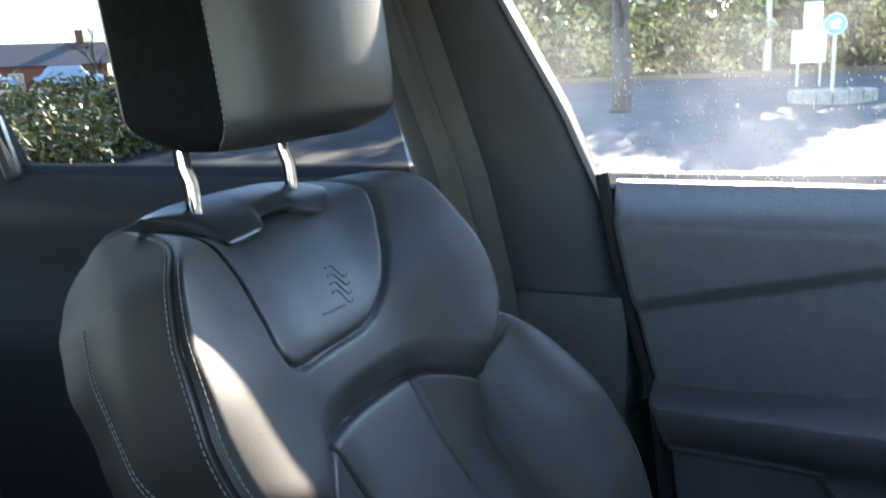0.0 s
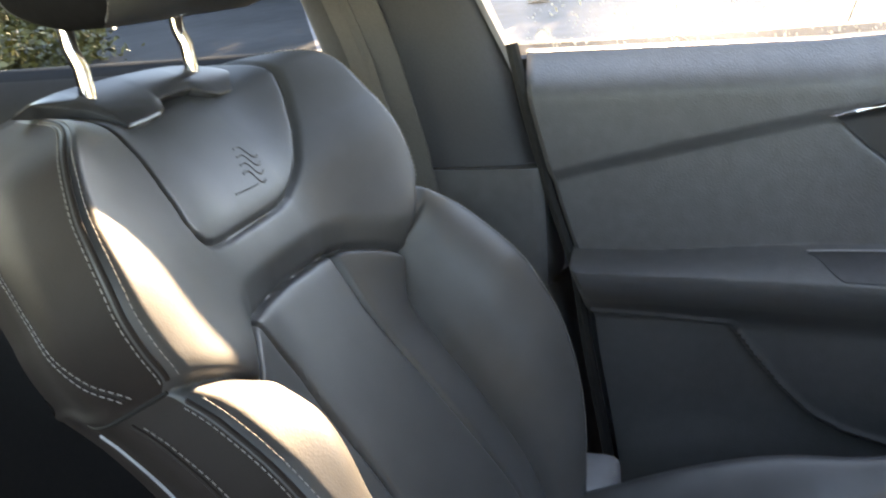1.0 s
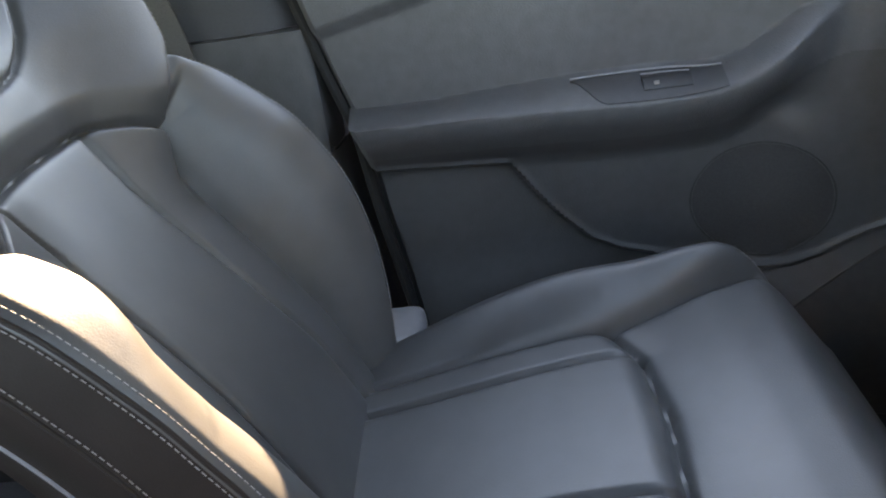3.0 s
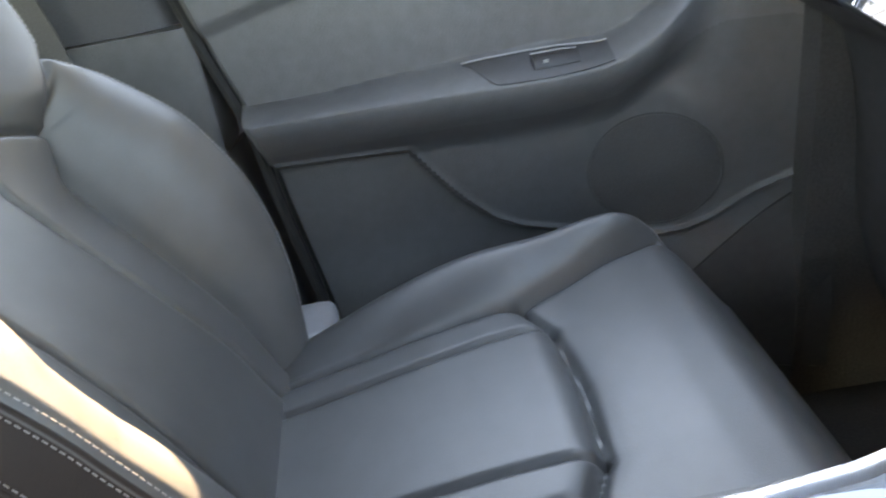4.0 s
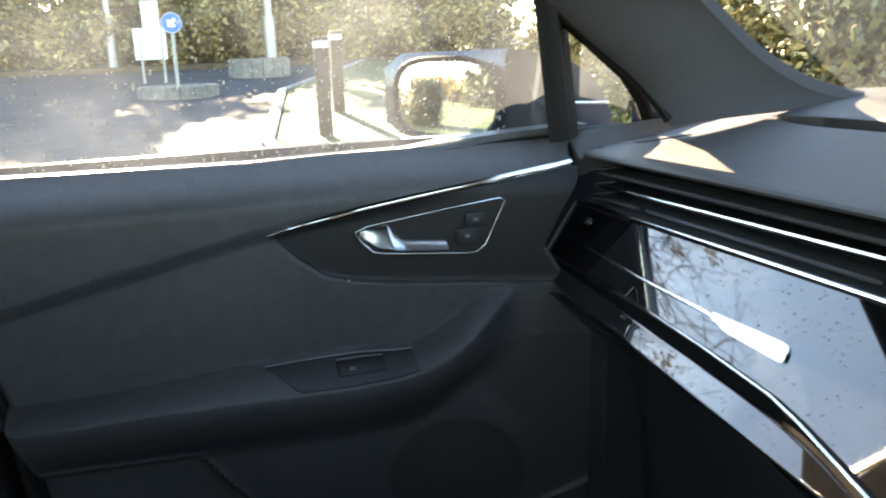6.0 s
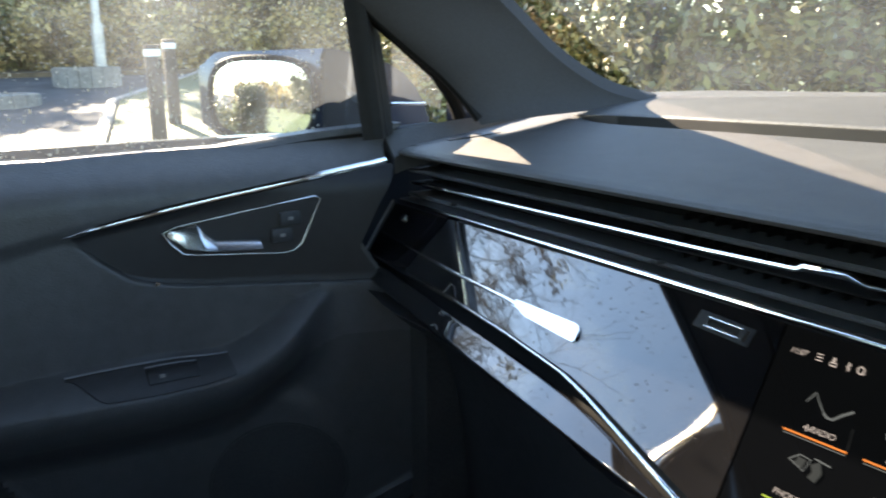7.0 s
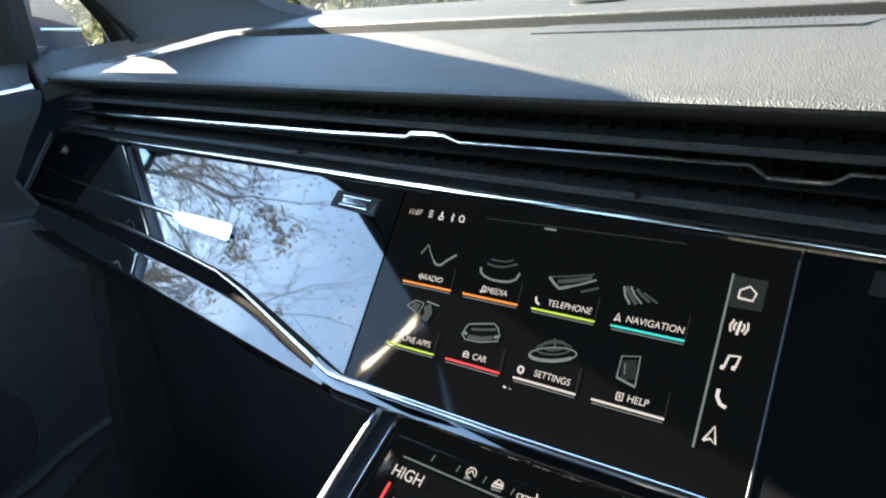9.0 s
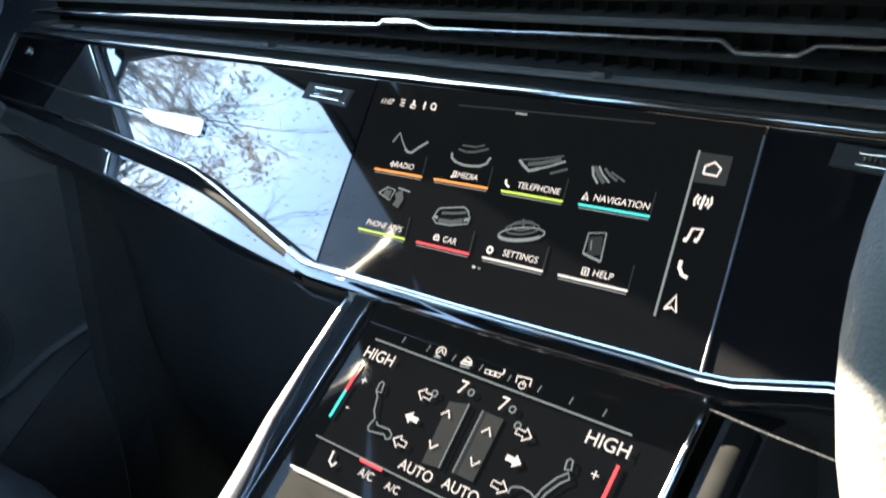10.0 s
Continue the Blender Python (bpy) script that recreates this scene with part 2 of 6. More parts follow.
def curve(keys, x):
    """A smooth line through (x, y) keys."""
    if x <= keys[0][0]:
        return keys[0][1]
    for k in range(len(keys) - 1):
        (a, p), (b, q) = keys[k], keys[k + 1]
        if x <= b:
            m0 = (q - keys[k - 1][1]) / (b - keys[k - 1][0]) if k else (q - p) / (b - a)
            m1 = (keys[k + 2][1] - p) / (keys[k + 2][0] - a) if k + 2 < len(keys) else (q - p) / (b - a)
            t, h = (x - a) / (b - a), b - a
            return p * (2 * t ** 3 - 3 * t * t + 1) + m0 * h * (t ** 3 - 2 * t * t + t) + q * (3 * t * t - 2 * t ** 3) + m1 * h * (t ** 3 - t * t)
    return keys[-1][1]


def linear(keys, x):
    if x <= keys[0][0]:
        return keys[0][1]
    for (a, p), (b, q) in zip(keys, keys[1:]):
        if x <= b:
            return p + (q - p) * (x - a) / (b - a)
    return keys[-1][1]


def near(x, y, line):
    """How far (x, y) lies from a line of points."""
    best = 9.0
    for (ax, ay), (bx, by) in zip(line, line[1:]):
        dx, dy = bx - ax, by - ay
        t = max(0.0, min(1.0, ((x - ax) * dx + (y - ay) * dy) / (dx * dx + dy * dy + 1e-12)))
        best = min(best, math.hypot(x - ax - t * dx, y - ay - t * dy))
    return best


def groove(d, width, depth):
    return -depth * math.exp(-(d / width) ** 2)


# the front of the cabin, a whole that sits a touch askew to the doors
CABIN = Matrix.LocRotScale((-0.043, -0.080, -0.052), Euler((radians(-0.69), radians(-0.33), radians(-3.0))), (1.038, 1.038, 1.038))


# ---------------------------------------------------------------- passenger seat
SEAT_X = -0.345
BACK_O, BACK_UP, BACK_N = Vector((0, 0.07, 0.72)), Vector((0, -0.407, 0.914)), Vector((0, 0.914, 0.407))


def back_point(dx, v, w):
    return Vector((SEAT_X - 0.10 * v + dx, 0, 0)) + BACK_O + BACK_UP * v + BACK_N * w


NEAR_HALF = [(-0.05, 0.212), (0.05, 0.235), (0.15, 0.248), (0.27, 0.256), (0.33, 0.257), (0.36, 0.259), (0.389, 0.268), (0.419, 0.272), (0.459, 0.265), (0.489, 0.248), (0.514, 0.224), (0.537, 0.180), (0.56, 0.135), (0.585, 0.09)]
FAR_HALF = [(-0.05, 0.205), (0.03, 0.222), (0.09, 0.235), (0.17, 0.243), (0.22, 0.241), (0.265, 0.237), (0.315, 0.223), (0.345, 0.198), (0.360, 0.184), (0.375, 0.189), (0.402, 0.198), (0.436, 0.200), (0.485, 0.194), (0.525, 0.183), (0.556, 0.155), (0.585, 0.10)]
SIDE_BULGE = [(-0.05, 0.016), (0.30, 0.010), (0.38, 0.008), (0.44, 0.006), (0.49, 0.006), (0.53, 0.009), (0.56, 0.010), (0.585, 0.008)]
BACK_MID = [(-0.05, -0.022), (0.06, -0.018), (0.2, -0.006), (0.3, 0.009), (0.36, 0.0225), (0.60, 0.046)]
PANEL_LINE = [(-0.134, 0.575), (-0.129, 0.532), (-0.116, 0.502), (-0.097, 0.470), (-0.072, 0.441), (-0.054, 0.4275), (-0.036, 0.4180), (-0.014, 0.4140), (0.010, 0.4130), (0.085, 0.4135), (0.110, 0.4155), (0.126, 0.4200), (0.136, 0.4290), (0.139, 0.4410), (0.128, 0.467), (0.114, 0.498), (0.109, 0.530), (0.108, 0.575)]


def half_at(v, side):
    """Half the width of the backrest at a height, towards the console or towards the door."""
    return curve(NEAR_HALF if side > 0 else FAR_HALF, v)


BOLSTER_FOOT = [(-0.05, 0.143), (0.05, 0.147), (0.13, 0.146), (0.20, 0.144), (0.25, 0.149), (0.30, 0.152), (0.36, 0.164), (0.40, 0.180)]
CREST_IN = [(-0.05, 0.080), (0.0, 0.105), (0.06, 0.125), (0.14, 0.130), (0.20, 0.124), (0.24, 0.118), (0.29, 0.106), (0.33, 0.085), (0.36, 0.066), (0.42, 0.062), (0.60, 0.06)]
CREST_OUT = [(-0.05, 0.065), (0.0, 0.092), (0.06, 0.114), (0.14, 0.123), (0.20, 0.117), (0.24, 0.108), (0.30, 0.083), (0.33, 0.070), (0.36, 0.060), (0.42, 0.058), (0.60, 0.06)]
ARCH_LINE = [(0.0, 0.354), (0.076, 0.351), (0.098, 0.346), (0.122, 0.331), (0.154, 0.306)]


def back_w(dx, v):
    """How far the cover of the backrest stands off its flat, at dx from its middle and v along its height."""
    mid = linear(BACK_MID, v)
    a, b = abs(dx) * (1.0 if dx > 0 else 1.16), abs(dx - mid)
    # the back curves forward towards the lumbar; shoulder wings above the split, full rounded side bolsters below it
    foot = linear(BOLSTER_FOOT, v)
    rim = half_at(v, dx) - math.copysign(mid, dx)
    t = min(1.1, (b - foot) / max(0.03, rim - foot))
    split = 0.304 + (0.056 * t ** 0.5 if t > 0 else (b - foot) * 1.6)
    lower = smooth(0.004, -0.012 - 0.05 * smooth(0.0, -0.3, t), v - split) if v < 0.42 else 0.0
    wing = linear([(0.34, 0.063), (0.46, 0.070)], v) * smooth(0.04, linear([(0.34, 0.228), (0.47, 0.30)], v), a) * smooth(0.22, 0.36, v) * smooth(0.68, 0.50, v)
    base = 0.050 * smooth(0.40, 0.02, v)
    crest = curve(CREST_IN if dx > 0 else CREST_OUT, v)
    if dx > 0:
        flat = 0.60 + 0.65 * smooth(0.31, 0.18, v)
        puff = 1 - (1 - min(1.0, max(0.0, t / flat))) ** 2.5 - 0.05 * smooth(0.6, 1.1, t) * smooth(0.20, 0.30, v)
    else:
        puff = 1 - (1 - min(1.0, max(0.0, t))) ** 2.1
    w = wing * (1 - lower) + (crest - base) * puff * lower + base
    # the middle of the top leans back
    w -= 0.050 * smooth(0.42, 0.58, v) * (1 - 0.55 * smooth(0.06, 0.24, a))
    # the cover rolls down to the arched seam; the lumbar cushion lies flat below it
    arch = linear(ARCH_LINE, b)
    seam = near(b, v, ARCH_LINE) if v < 0.42 else 1.0
    w -= 0.009 * (smooth(0.032, 0.0, seam) if v > arch else smooth(foot + 0.03, foot, b))
    if v > 0.38:
        d = near(dx, v, PANEL_LINE)
        w += groove(d, 0.0030, 0.005) + groove(d, 0.012, 0.001)
    if v < 0.40:
        d = near(b, v, ARCH_LINE)
        w += groove(d, 0.0032, 0.008) + groove(d, 0.010, 0.001)
        d = near(b, v, [(0.080, 0.350), (0.070, 0.29), (0.073, 0.21), (0.078, 0.13), (0.087, 0.05), (0.09, -0.05)])
        w += groove(d, 0.0026, 0.007) + groove(d, 0.009, 0.001)
        d = near(b, v, [(0.154, 0.306), (0.150, 0.25), (0.144, 0.20), (0.146, 0.13), (0.148, 0.05), (0.143, -0.05)])
        w += groove(d, 0.0042, 0.007) + groove(d, 0.012, 0.002)
    if t > 0 and 0.25 < v < 0.42:
        d = abs(v - split - 0.002) * 0.85
        w += groove(d, 0.0034, 0.006) + groove(d, 0.009, 0.002)
    return w


def back_shell(i, j):
    """Right round the backrest: front, rounded rim and side walls."""
    v = -0.04 + j * 0.62
    half = half_at(v, i - 0.5)
    top = smooth(0.50, 0.58, v)
    s = (i * 2 - 1) * 1.42
    depth = 0.142 - 0.085 * smooth(0.535, 0.600, v)
    if abs(s) <= 1:
        dx = s * half
        t = abs(s)
        round_off = 0.007 * max(0.0, (t - 0.955) / 0.045) ** 2.0
        w = back_w(dx, v) - round_off
    else:
        k = (abs(s) - 1) / 0.42
        slope = (half_at(v + 0.012, s) - half_at(v - 0.012, s)) / 0.024
        run = math.hypot(1, slope)
        bulge = (curve(SIDE_BULGE, v) if s > 0 else 0.015) * math.sin(math.pi * min(1.0, k * 0.9)) - (0.042 - 0.010 * smooth(0.42, 0.50, v) if s > 0 else 0.020) * smooth(0.3, 1.0, k)
        w = back_w(math.copysign(half, s), v) - 0.007 - depth * k ** 1.05
        dx = math.copysign(half + bulge / run, s)
        v -= 0.4 * bulge * max(-1.2, slope) / run
    w -= 0.06 * top ** 3
    return back_point(dx, v, w)


seat = thing("passenger_seat", "black leather sports seat with grey stitching, facing the dashboard", "car seat", at=(SEAT_X, 0.25, 0.40))


def seat_part(name, bm, mat, label="", parent=None):
    ob = part(name, bm, mat, parent or seat, label)
    ob.matrix_parent_inverse = Matrix.Translation(-Vector((SEAT_X, 0.25, 0.40)))
    return ob


backrest = seat_part("backrest", surface(340, 340, back_shell, flip=True), [LEATHER, LEATHER_SIDE_SHADED], "black leather backrest with a stitched centre panel")


# the side walls take the leather with shade in its colour
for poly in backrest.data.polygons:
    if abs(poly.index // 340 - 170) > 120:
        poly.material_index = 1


def close_back():
    """The plastic shell behind the backrest."""
    def fn(u, v):
        p, q = back_shell(0.0, v), back_shell(1.0, v)
        return p.lerp(q, u) - BACK_N * 0.03 * math.sin(math.pi * u)
    return surface(24, 40, fn)


seat_part("seat_shell", close_back(), PLASTIC, "black plastic back shell")


# stitches: short threads along a line on the cover
def stitches(line, step=0.0052, length=0.0034, radius=0.00045):
    bm = bmesh.new()
    pts = [Vector(p) for p in line]
    run, cum = [0.0], 0.0
    for a, b in zip(pts, pts[1:]):
        cum += (b - a).length
        run.append(cum)
    k, d = 0, 0.0
    while d + length < cum:
        ends = []
        for q in (d, d + length):
            while k < len(run) - 2 and run[k + 1] < q:
                k += 1
            f = (q - run[k]) / max(1e-9, run[k + 1] - run[k])
            ends.append(pts[k].lerp(pts[k + 1], f))
        tube([ends[0], ends[1]], radius, 5, bm)
        d += step
    return bm


def rim_line(side, inset, v0, v1, n=60, lift=0.0008):
    """A line on the backrest's cover, inset from its rim (above 1: down the side wall)."""
    out = []
    for k in range(n + 1):
        v = v0 + (v1 - v0) * k / n
        s = (inset(v) if callable(inset) else inset) / 1.42
        p = back_shell(0.5 + side * s / 2, (v + 0.04) / 0.62)
        q = back_shell(0.5 + side * (s - 0.01) / 2, (v + 0.04) / 0.62)
        r = back_shell(0.5 + side * s / 2, (v + 0.045) / 0.62)
        nrm = (q - p).cross(r - p)
        nrm = nrm.normalized() * (1 if nrm.dot(BACK_N) + nrm.x * side > 0 else -1)
        out.append(p + nrm * lift)
    return out


for side in (1, -1):
    for v0, v1 in ((-0.02, 0.352), (0.368, 0.555)):
        seat_part("stitching", stitches(rim_line(side, 1.016, v0, v1)), THREAD, "grey double stitching")
        seat_part("stitching", stitches(rim_line(side, 0.982, v0, v1)), THREAD, "grey double stitching")
        seat_part("piping", tube(rim_line(side, 0.999, v0, v1, lift=0.0), 0.0016, 8), LEATHER_SIDE_SHADED, "leather piping")
seat_part("stitching", stitches(rim_line(1, 1.112, -0.02, 0.352)), THREAD, "grey stitching beside a side seam")
seat_part("piping", tube(rim_line(1, 1.126, -0.02, 0.352, lift=0.0), 0.0016, 8), LEATHER_SIDE_SHADED, "leather piping")
SIDE_SEAM = [(0.368, 1.085), (0.385, 1.135), (0.41, 1.19), (0.44, 1.235), (0.48, 1.27), (0.52, 1.29)]
for shift in (0.0, 0.022):
    seat_part("stitching", stitches(rim_line(1, lambda v: linear(SIDE_SEAM, v) + shift, 0.368, 0.51)), THREAD, "grey double stitching")
seat_part("piping", tube(rim_line(1, lambda v: linear(SIDE_SEAM, v) + 0.011, 0.368, 0.51, lift=0.0), 0.0012, 8), LEATHER_SIDE_SHADED, "leather piping")
cross = [back_shell(0.5 + (1.0 + 0.30 * k / 20) / 2.84, (0.361 - 0.006 * k / 20 + 0.04) / 0.62) for k in range(21)]
seat_part("side_seam", tube(cross, 0.0014, 8), RUBBER, "dark seam across the side of the backrest")
# pale tube drawn as the highlight on the back shell's edge
seat_part("shell_highlight", tube(rim_line(1, lambda v: linear([(-0.02, 1.19), (0.34, 1.33)], v), -0.02, 0.345, lift=0.0), 0.0022, 8), HINGE, "pale line for the highlight along the back shell")


# the embossed mark on the pad: plain raised waves over a bar
def emblem():
    bm = bmesh.new()

    def ridge(pts, r):
        tube([back_point(dx, v, back_w(dx, v) - 0.0005) for dx, v in pts], r, 8, bm)
    for k in range(4):
        f = (k + 0.5) / 4
        cx, cv = -0.0235 + 0.0215 * f, 0.474 - 0.031 * f
        line = []
        for n in range(17):
            q = n / 16 - 0.5
            lean = 0.125 * math.sin(2 * math.pi * q)
            line.append((cx - 0.0245 * q + 0.0215 * lean, cv - 0.013 * q - 0.031 * lean))
        ridge(line, 0.0013)
    ridge([(0.036 - 0.0036 * n, 0.441 - 0.00015 * n) for n in range(11)], 0.0012)
    return bm


seat_part("embossed_mark", emblem(), LEATHER, "embossed mark in the leather pad")


# plastic cap round the headrest posts
def cap():
    low_edge = [(-0.122, 0.5365), (-0.115, 0.5315), (-0.095, 0.5285), (-0.075, 0.5275), (-0.058, 0.5290), (-0.047, 0.5360), (-0.038, 0.5440), (-0.020, 0.5450), (0.004, 0.5445), (0.016, 0.5420), (0.023, 0.5330), (0.034, 0.5285), (0.058, 0.5265), (0.082, 0.5255), (0.086, 0.538), (0.096, 0.553), (0.115, 0.563), (0.136, 0.572)]
    high_edge = [(-0.122, 0.5400), (-0.117, 0.555), (-0.100, 0.566), (-0.060, 0.577), (0.0, 0.581), (0.083, 0.580), (0.120, 0.576), (0.136, 0.573)]

    def fn(u, v):
        dx = -0.122 + 0.258 * u
        lo, hi = linear(low_edge, dx), curve(high_edge, dx)
        vv = lo + (hi - lo) * v
        w = -0.030 - 0.75 * (vv - 0.527) + 0.004 * math.sin(math.pi * v)
        if v < 0.07:
            w -= 0.007 * (1 - v / 0.07) ** 2
        return back_point(dx, vv, w)
    return surface(120, 26, fn, thick=tuple(-BACK_N * 0.014))


seat_part("headrest_cap", cap(), CAP, "satin dark plastic cap")
for px in (-0.475, -0.326):
    p = [Vector((px, -0.212, 1.165)), Vector((px, -0.214, 1.208)), Vector((px, -0.2155, 1.238)), Vector((px, -0.2215, 1.253)), Vector((px, -0.2235, 1.32))]
    seat_part("headrest_post", tube(p, 0.0068, 16), CHROME, "polished chrome post")
    ring = bmesh.new()
    tube([Vector((px, -0.2135, 1.200)), Vector((px, -0.2135, 1.2095))], 0.0105, 16, ring)
    seat_part("post_collar", ring, PLASTIC)


# headrest: a full cushion, wider at the top, with a stitched side panel
def headrest_point(u, v):
    ang = u * 2 * math.pi
    z = v
    ex = 4.2
    c, s = math.cos(ang), math.sin(ang)
    r = (abs(c) ** ex + abs(s) ** ex) ** (-1 / ex)
    zz = 1.268 + 0.215 * z
    end = 1.0
    if z < 0.14:
        end = (1 - ((0.14 - z) / 0.14) ** 2.4 * 0.62)
    if z > 0.8:
        end = (1 - ((z - 0.8) / 0.2) ** 2.4 * 0.7)
    wide = (0.125 + 0.004 * z) * (0.75 + 0.25 * end if z < 0.14 else end)
    deep = 0.082 * end
    y = -0.179 - 0.020 * z + r * s * deep
    x = r * c * wide
    if s > 0:
        y += 0.012 * (1 - abs(x / wide) ** 2) * smooth(0, 0.3, z)
    return Vector((-0.402 + x, y, zz))


def headrest():
    bm = surface(100, 48, lambda u, v: headrest_point(u, v))
    bmesh.ops.remove_doubles(bm, verts=bm.verts, dist=1e-5)
    bmesh.ops.holes_fill(bm, edges=[e for e in bm.edges if e.is_boundary])
    bmesh.ops.recalc_face_normals(bm, faces=bm.faces)
    return bm


head = seat_part("headrest", headrest(), [LEATHER, MATT_SIDE], "black leather headrest with matt black sides")
for poly in head.data.polygons:
    if poly.index < 4800 and (poly.index // 48 < 8 or poly.index // 48 >= 90):
        poly.material_index = 1
for u in (0.08, 0.42):
    line = [headrest_point(u, 0.02 + 0.94 * k / 40) for k in range(41)]
    mid = Vector((-0.402, -0.19, 0))
    line = [p + (p - Vector((mid.x, mid.y, p.z))).normalized() * 0.0007 for p in line]
    seat_part("stitching", stitches(line), THREAD, "grey stitching", head).matrix_parent_inverse = Matrix.Translation(-Vector((SEAT_X, 0.25, 0.40)))


# cushion
CUSH_HALF = 0.226


def cush_z(dx, y):
    a = abs(dx)
    z = 0.690 + 0.052 * smooth(0.0, 0.42, y) + 0.014 * smooth(0.40, 0.50, y) - 0.085 * smooth(0.525, 0.63, y) ** 1.5
    foot = linear([(0.0, 0.122), (0.05, 0.124), (0.375, 0.145), (0.455, 0.173), (0.54, 0.204)], y)
    rise = min(1.0, max(0.0, (a - foot) / max(0.022, 0.222 - foot)))
    ridge = 0.048 * (1 - (1 - rise) ** 2) * smooth(0.02, 0.36, y) * smooth(0.600, 0.500, y)
    z += ridge
    arc = 0.405 - 0.028 * smooth(0.08, 0.16, a)
    z += 0.010 * smooth(0.015, -0.03, y - arc) * smooth(0.150, 0.125, a)
    line = [(0.0, 0.409), (0.093, 0.402), (0.146, 0.376)]
    d = near(a, y, line)
    z += groove(d, 0.0055, 0.011) + groove(d, 0.017, 0.005)
    z += groove(near(a, y, [(0.093, 0.402), (0.078, 0.05)]), 0.0036, 0.007)
    z += groove(near(a, y, [(0.206, 0.55), (0.173, 0.455), (0.146, 0.376), (0.124, 0.05)]), 0.0055, 0.011) * smooth(0.60, 0.54, y)
    return z


def cush_shell(i, j):
    y = -0.02 + 0.645 * j
    half = CUSH_HALF - 0.05 * smooth(0.52, 0.62, y) ** 2 - 0.012 * smooth(0.25, 0.0, y)
    s = (i * 2 - 1) * 1.3
    if abs(s) <= 1:
        dx = s * half
        z = cush_z(dx, y) - 0.02 * max(0.0, (abs(s) - 0.86) / 0.14) ** 2
    else:
        k = (abs(s) - 1) / 0.3
        dx = math.copysign(half + 0.010 * math.sin(k * math.pi) + 0.005 * k, s)
        z = cush_z(math.copysign(half, s), y) - 0.02 - 0.17 * k
    if j > 0.985:
        z -= 0.10 * (j - 0.985) / 0.015
    return Vector((SEAT_X + 0.002 + dx, y, z))


seat_part("cushion", surface(220, 180, cush_shell, flip=True), LEATHER, "black leather seat cushion")


def cush_line(side, inset, y0, y1, n=60):
    out = []
    for k in range(n + 1):
        j = (y0 + (y1 - y0) * k / n + 0.02) / 0.645
        p = cush_shell(0.5 + side * inset / 1.3 / 2, j)
        out.append(p + Vector((side * 0.0004, 0, 0.0007)))
    return out


for side in (1, -1):
    seat_part("stitching", stitches(cush_line(side, 0.985, 0.10, 0.565)), THREAD, "grey stitching")
    seat_part("piping", tube(cush_line(side, 1.01, 0.06, 0.57), 0.002, 8), LEATHER)
base = bmesh.new()
box(base, (SEAT_X - 0.22, 0.02, 0.36), (SEAT_X + 0.22, 0.56, 0.66), 0.03, 3)
seat_part("seat_base", base, PLASTIC, "black plastic seat base")
hinge = bmesh.new()
box(hinge, (SEAT_X - 0.285, 0.02, 0.56), (SEAT_X - 0.196, 0.175, 0.716), 0.018, 3)
seat_part("hinge_cover", hinge, HINGE, "grey plastic hinge cover")


# ---------------------------------------------------------------- front passenger door
def door_x(y):
    return -0.752 + 0.42 * max(0.0, y - 0.5) ** 1.3


DOOR_EDGE = [(0.45, 0.165), (0.604, 0.150), (0.791, 0.124), (0.898, 0.114), (0.989, 0.088), (1.109, 0.060), (1.20, 0.044)]
CREASE = [(0.04, 1.019), (0.092, 1.030), (0.233, 1.061), (0.386, 1.092), (0.58, 1.117), (0.80, 1.158)]
ARM_TOP = [(0.05, 0.921), (0.107, 0.922), (0.209, 0.926), (0.289, 0.931), (0.385, 0.936), (0.483, 0.936), (0.545, 0.935), (0.575, 0.942), (0.602, 0.957), (0.647, 0.990), (0.70, 1.008)]
ARM_CREST = [(0.05, 0.921), (0.12, 0.920), (0.225, 0.918), (0.36, 0.914), (0.468, 0.909), (0.52, 0.911), (0.56, 0.920), (0.581, 0.931), (0.62, 0.957), (0.66, 0.979), (0.70, 0.992)]
INLAY = [(0.397, 1.092), (0.433, 1.055), (0.463, 1.031), (0.50, 1.020), (0.548, 1.014), (0.708, 1.006), (0.80, 1.008)]
POCKET = [(0.127, 0.850), (0.296, 0.838), (0.328, 0.793), (0.36, 0.752), (0.396, 0.716), (0.432, 0.696), (0.50, 0.676), (0.56, 0.664), (0.61, 0.659), (0.645, 0.664), (0.679, 0.678), (0.73, 0.714), (0.797, 0.748)]


DOOR_FRONT = [(0.45, 0.80), (0.92, 0.80), (1.05, 0.722), (1.10, 0.745), (1.15, 0.772), (1.17, 0.80), (1.20, 0.82)]


def sill_z(y):
    return linear([(0.0, 1.175), (0.39, 1.170), (0.582, 1.173), (0.71, 1.187), (0.84, 1.198)], y)


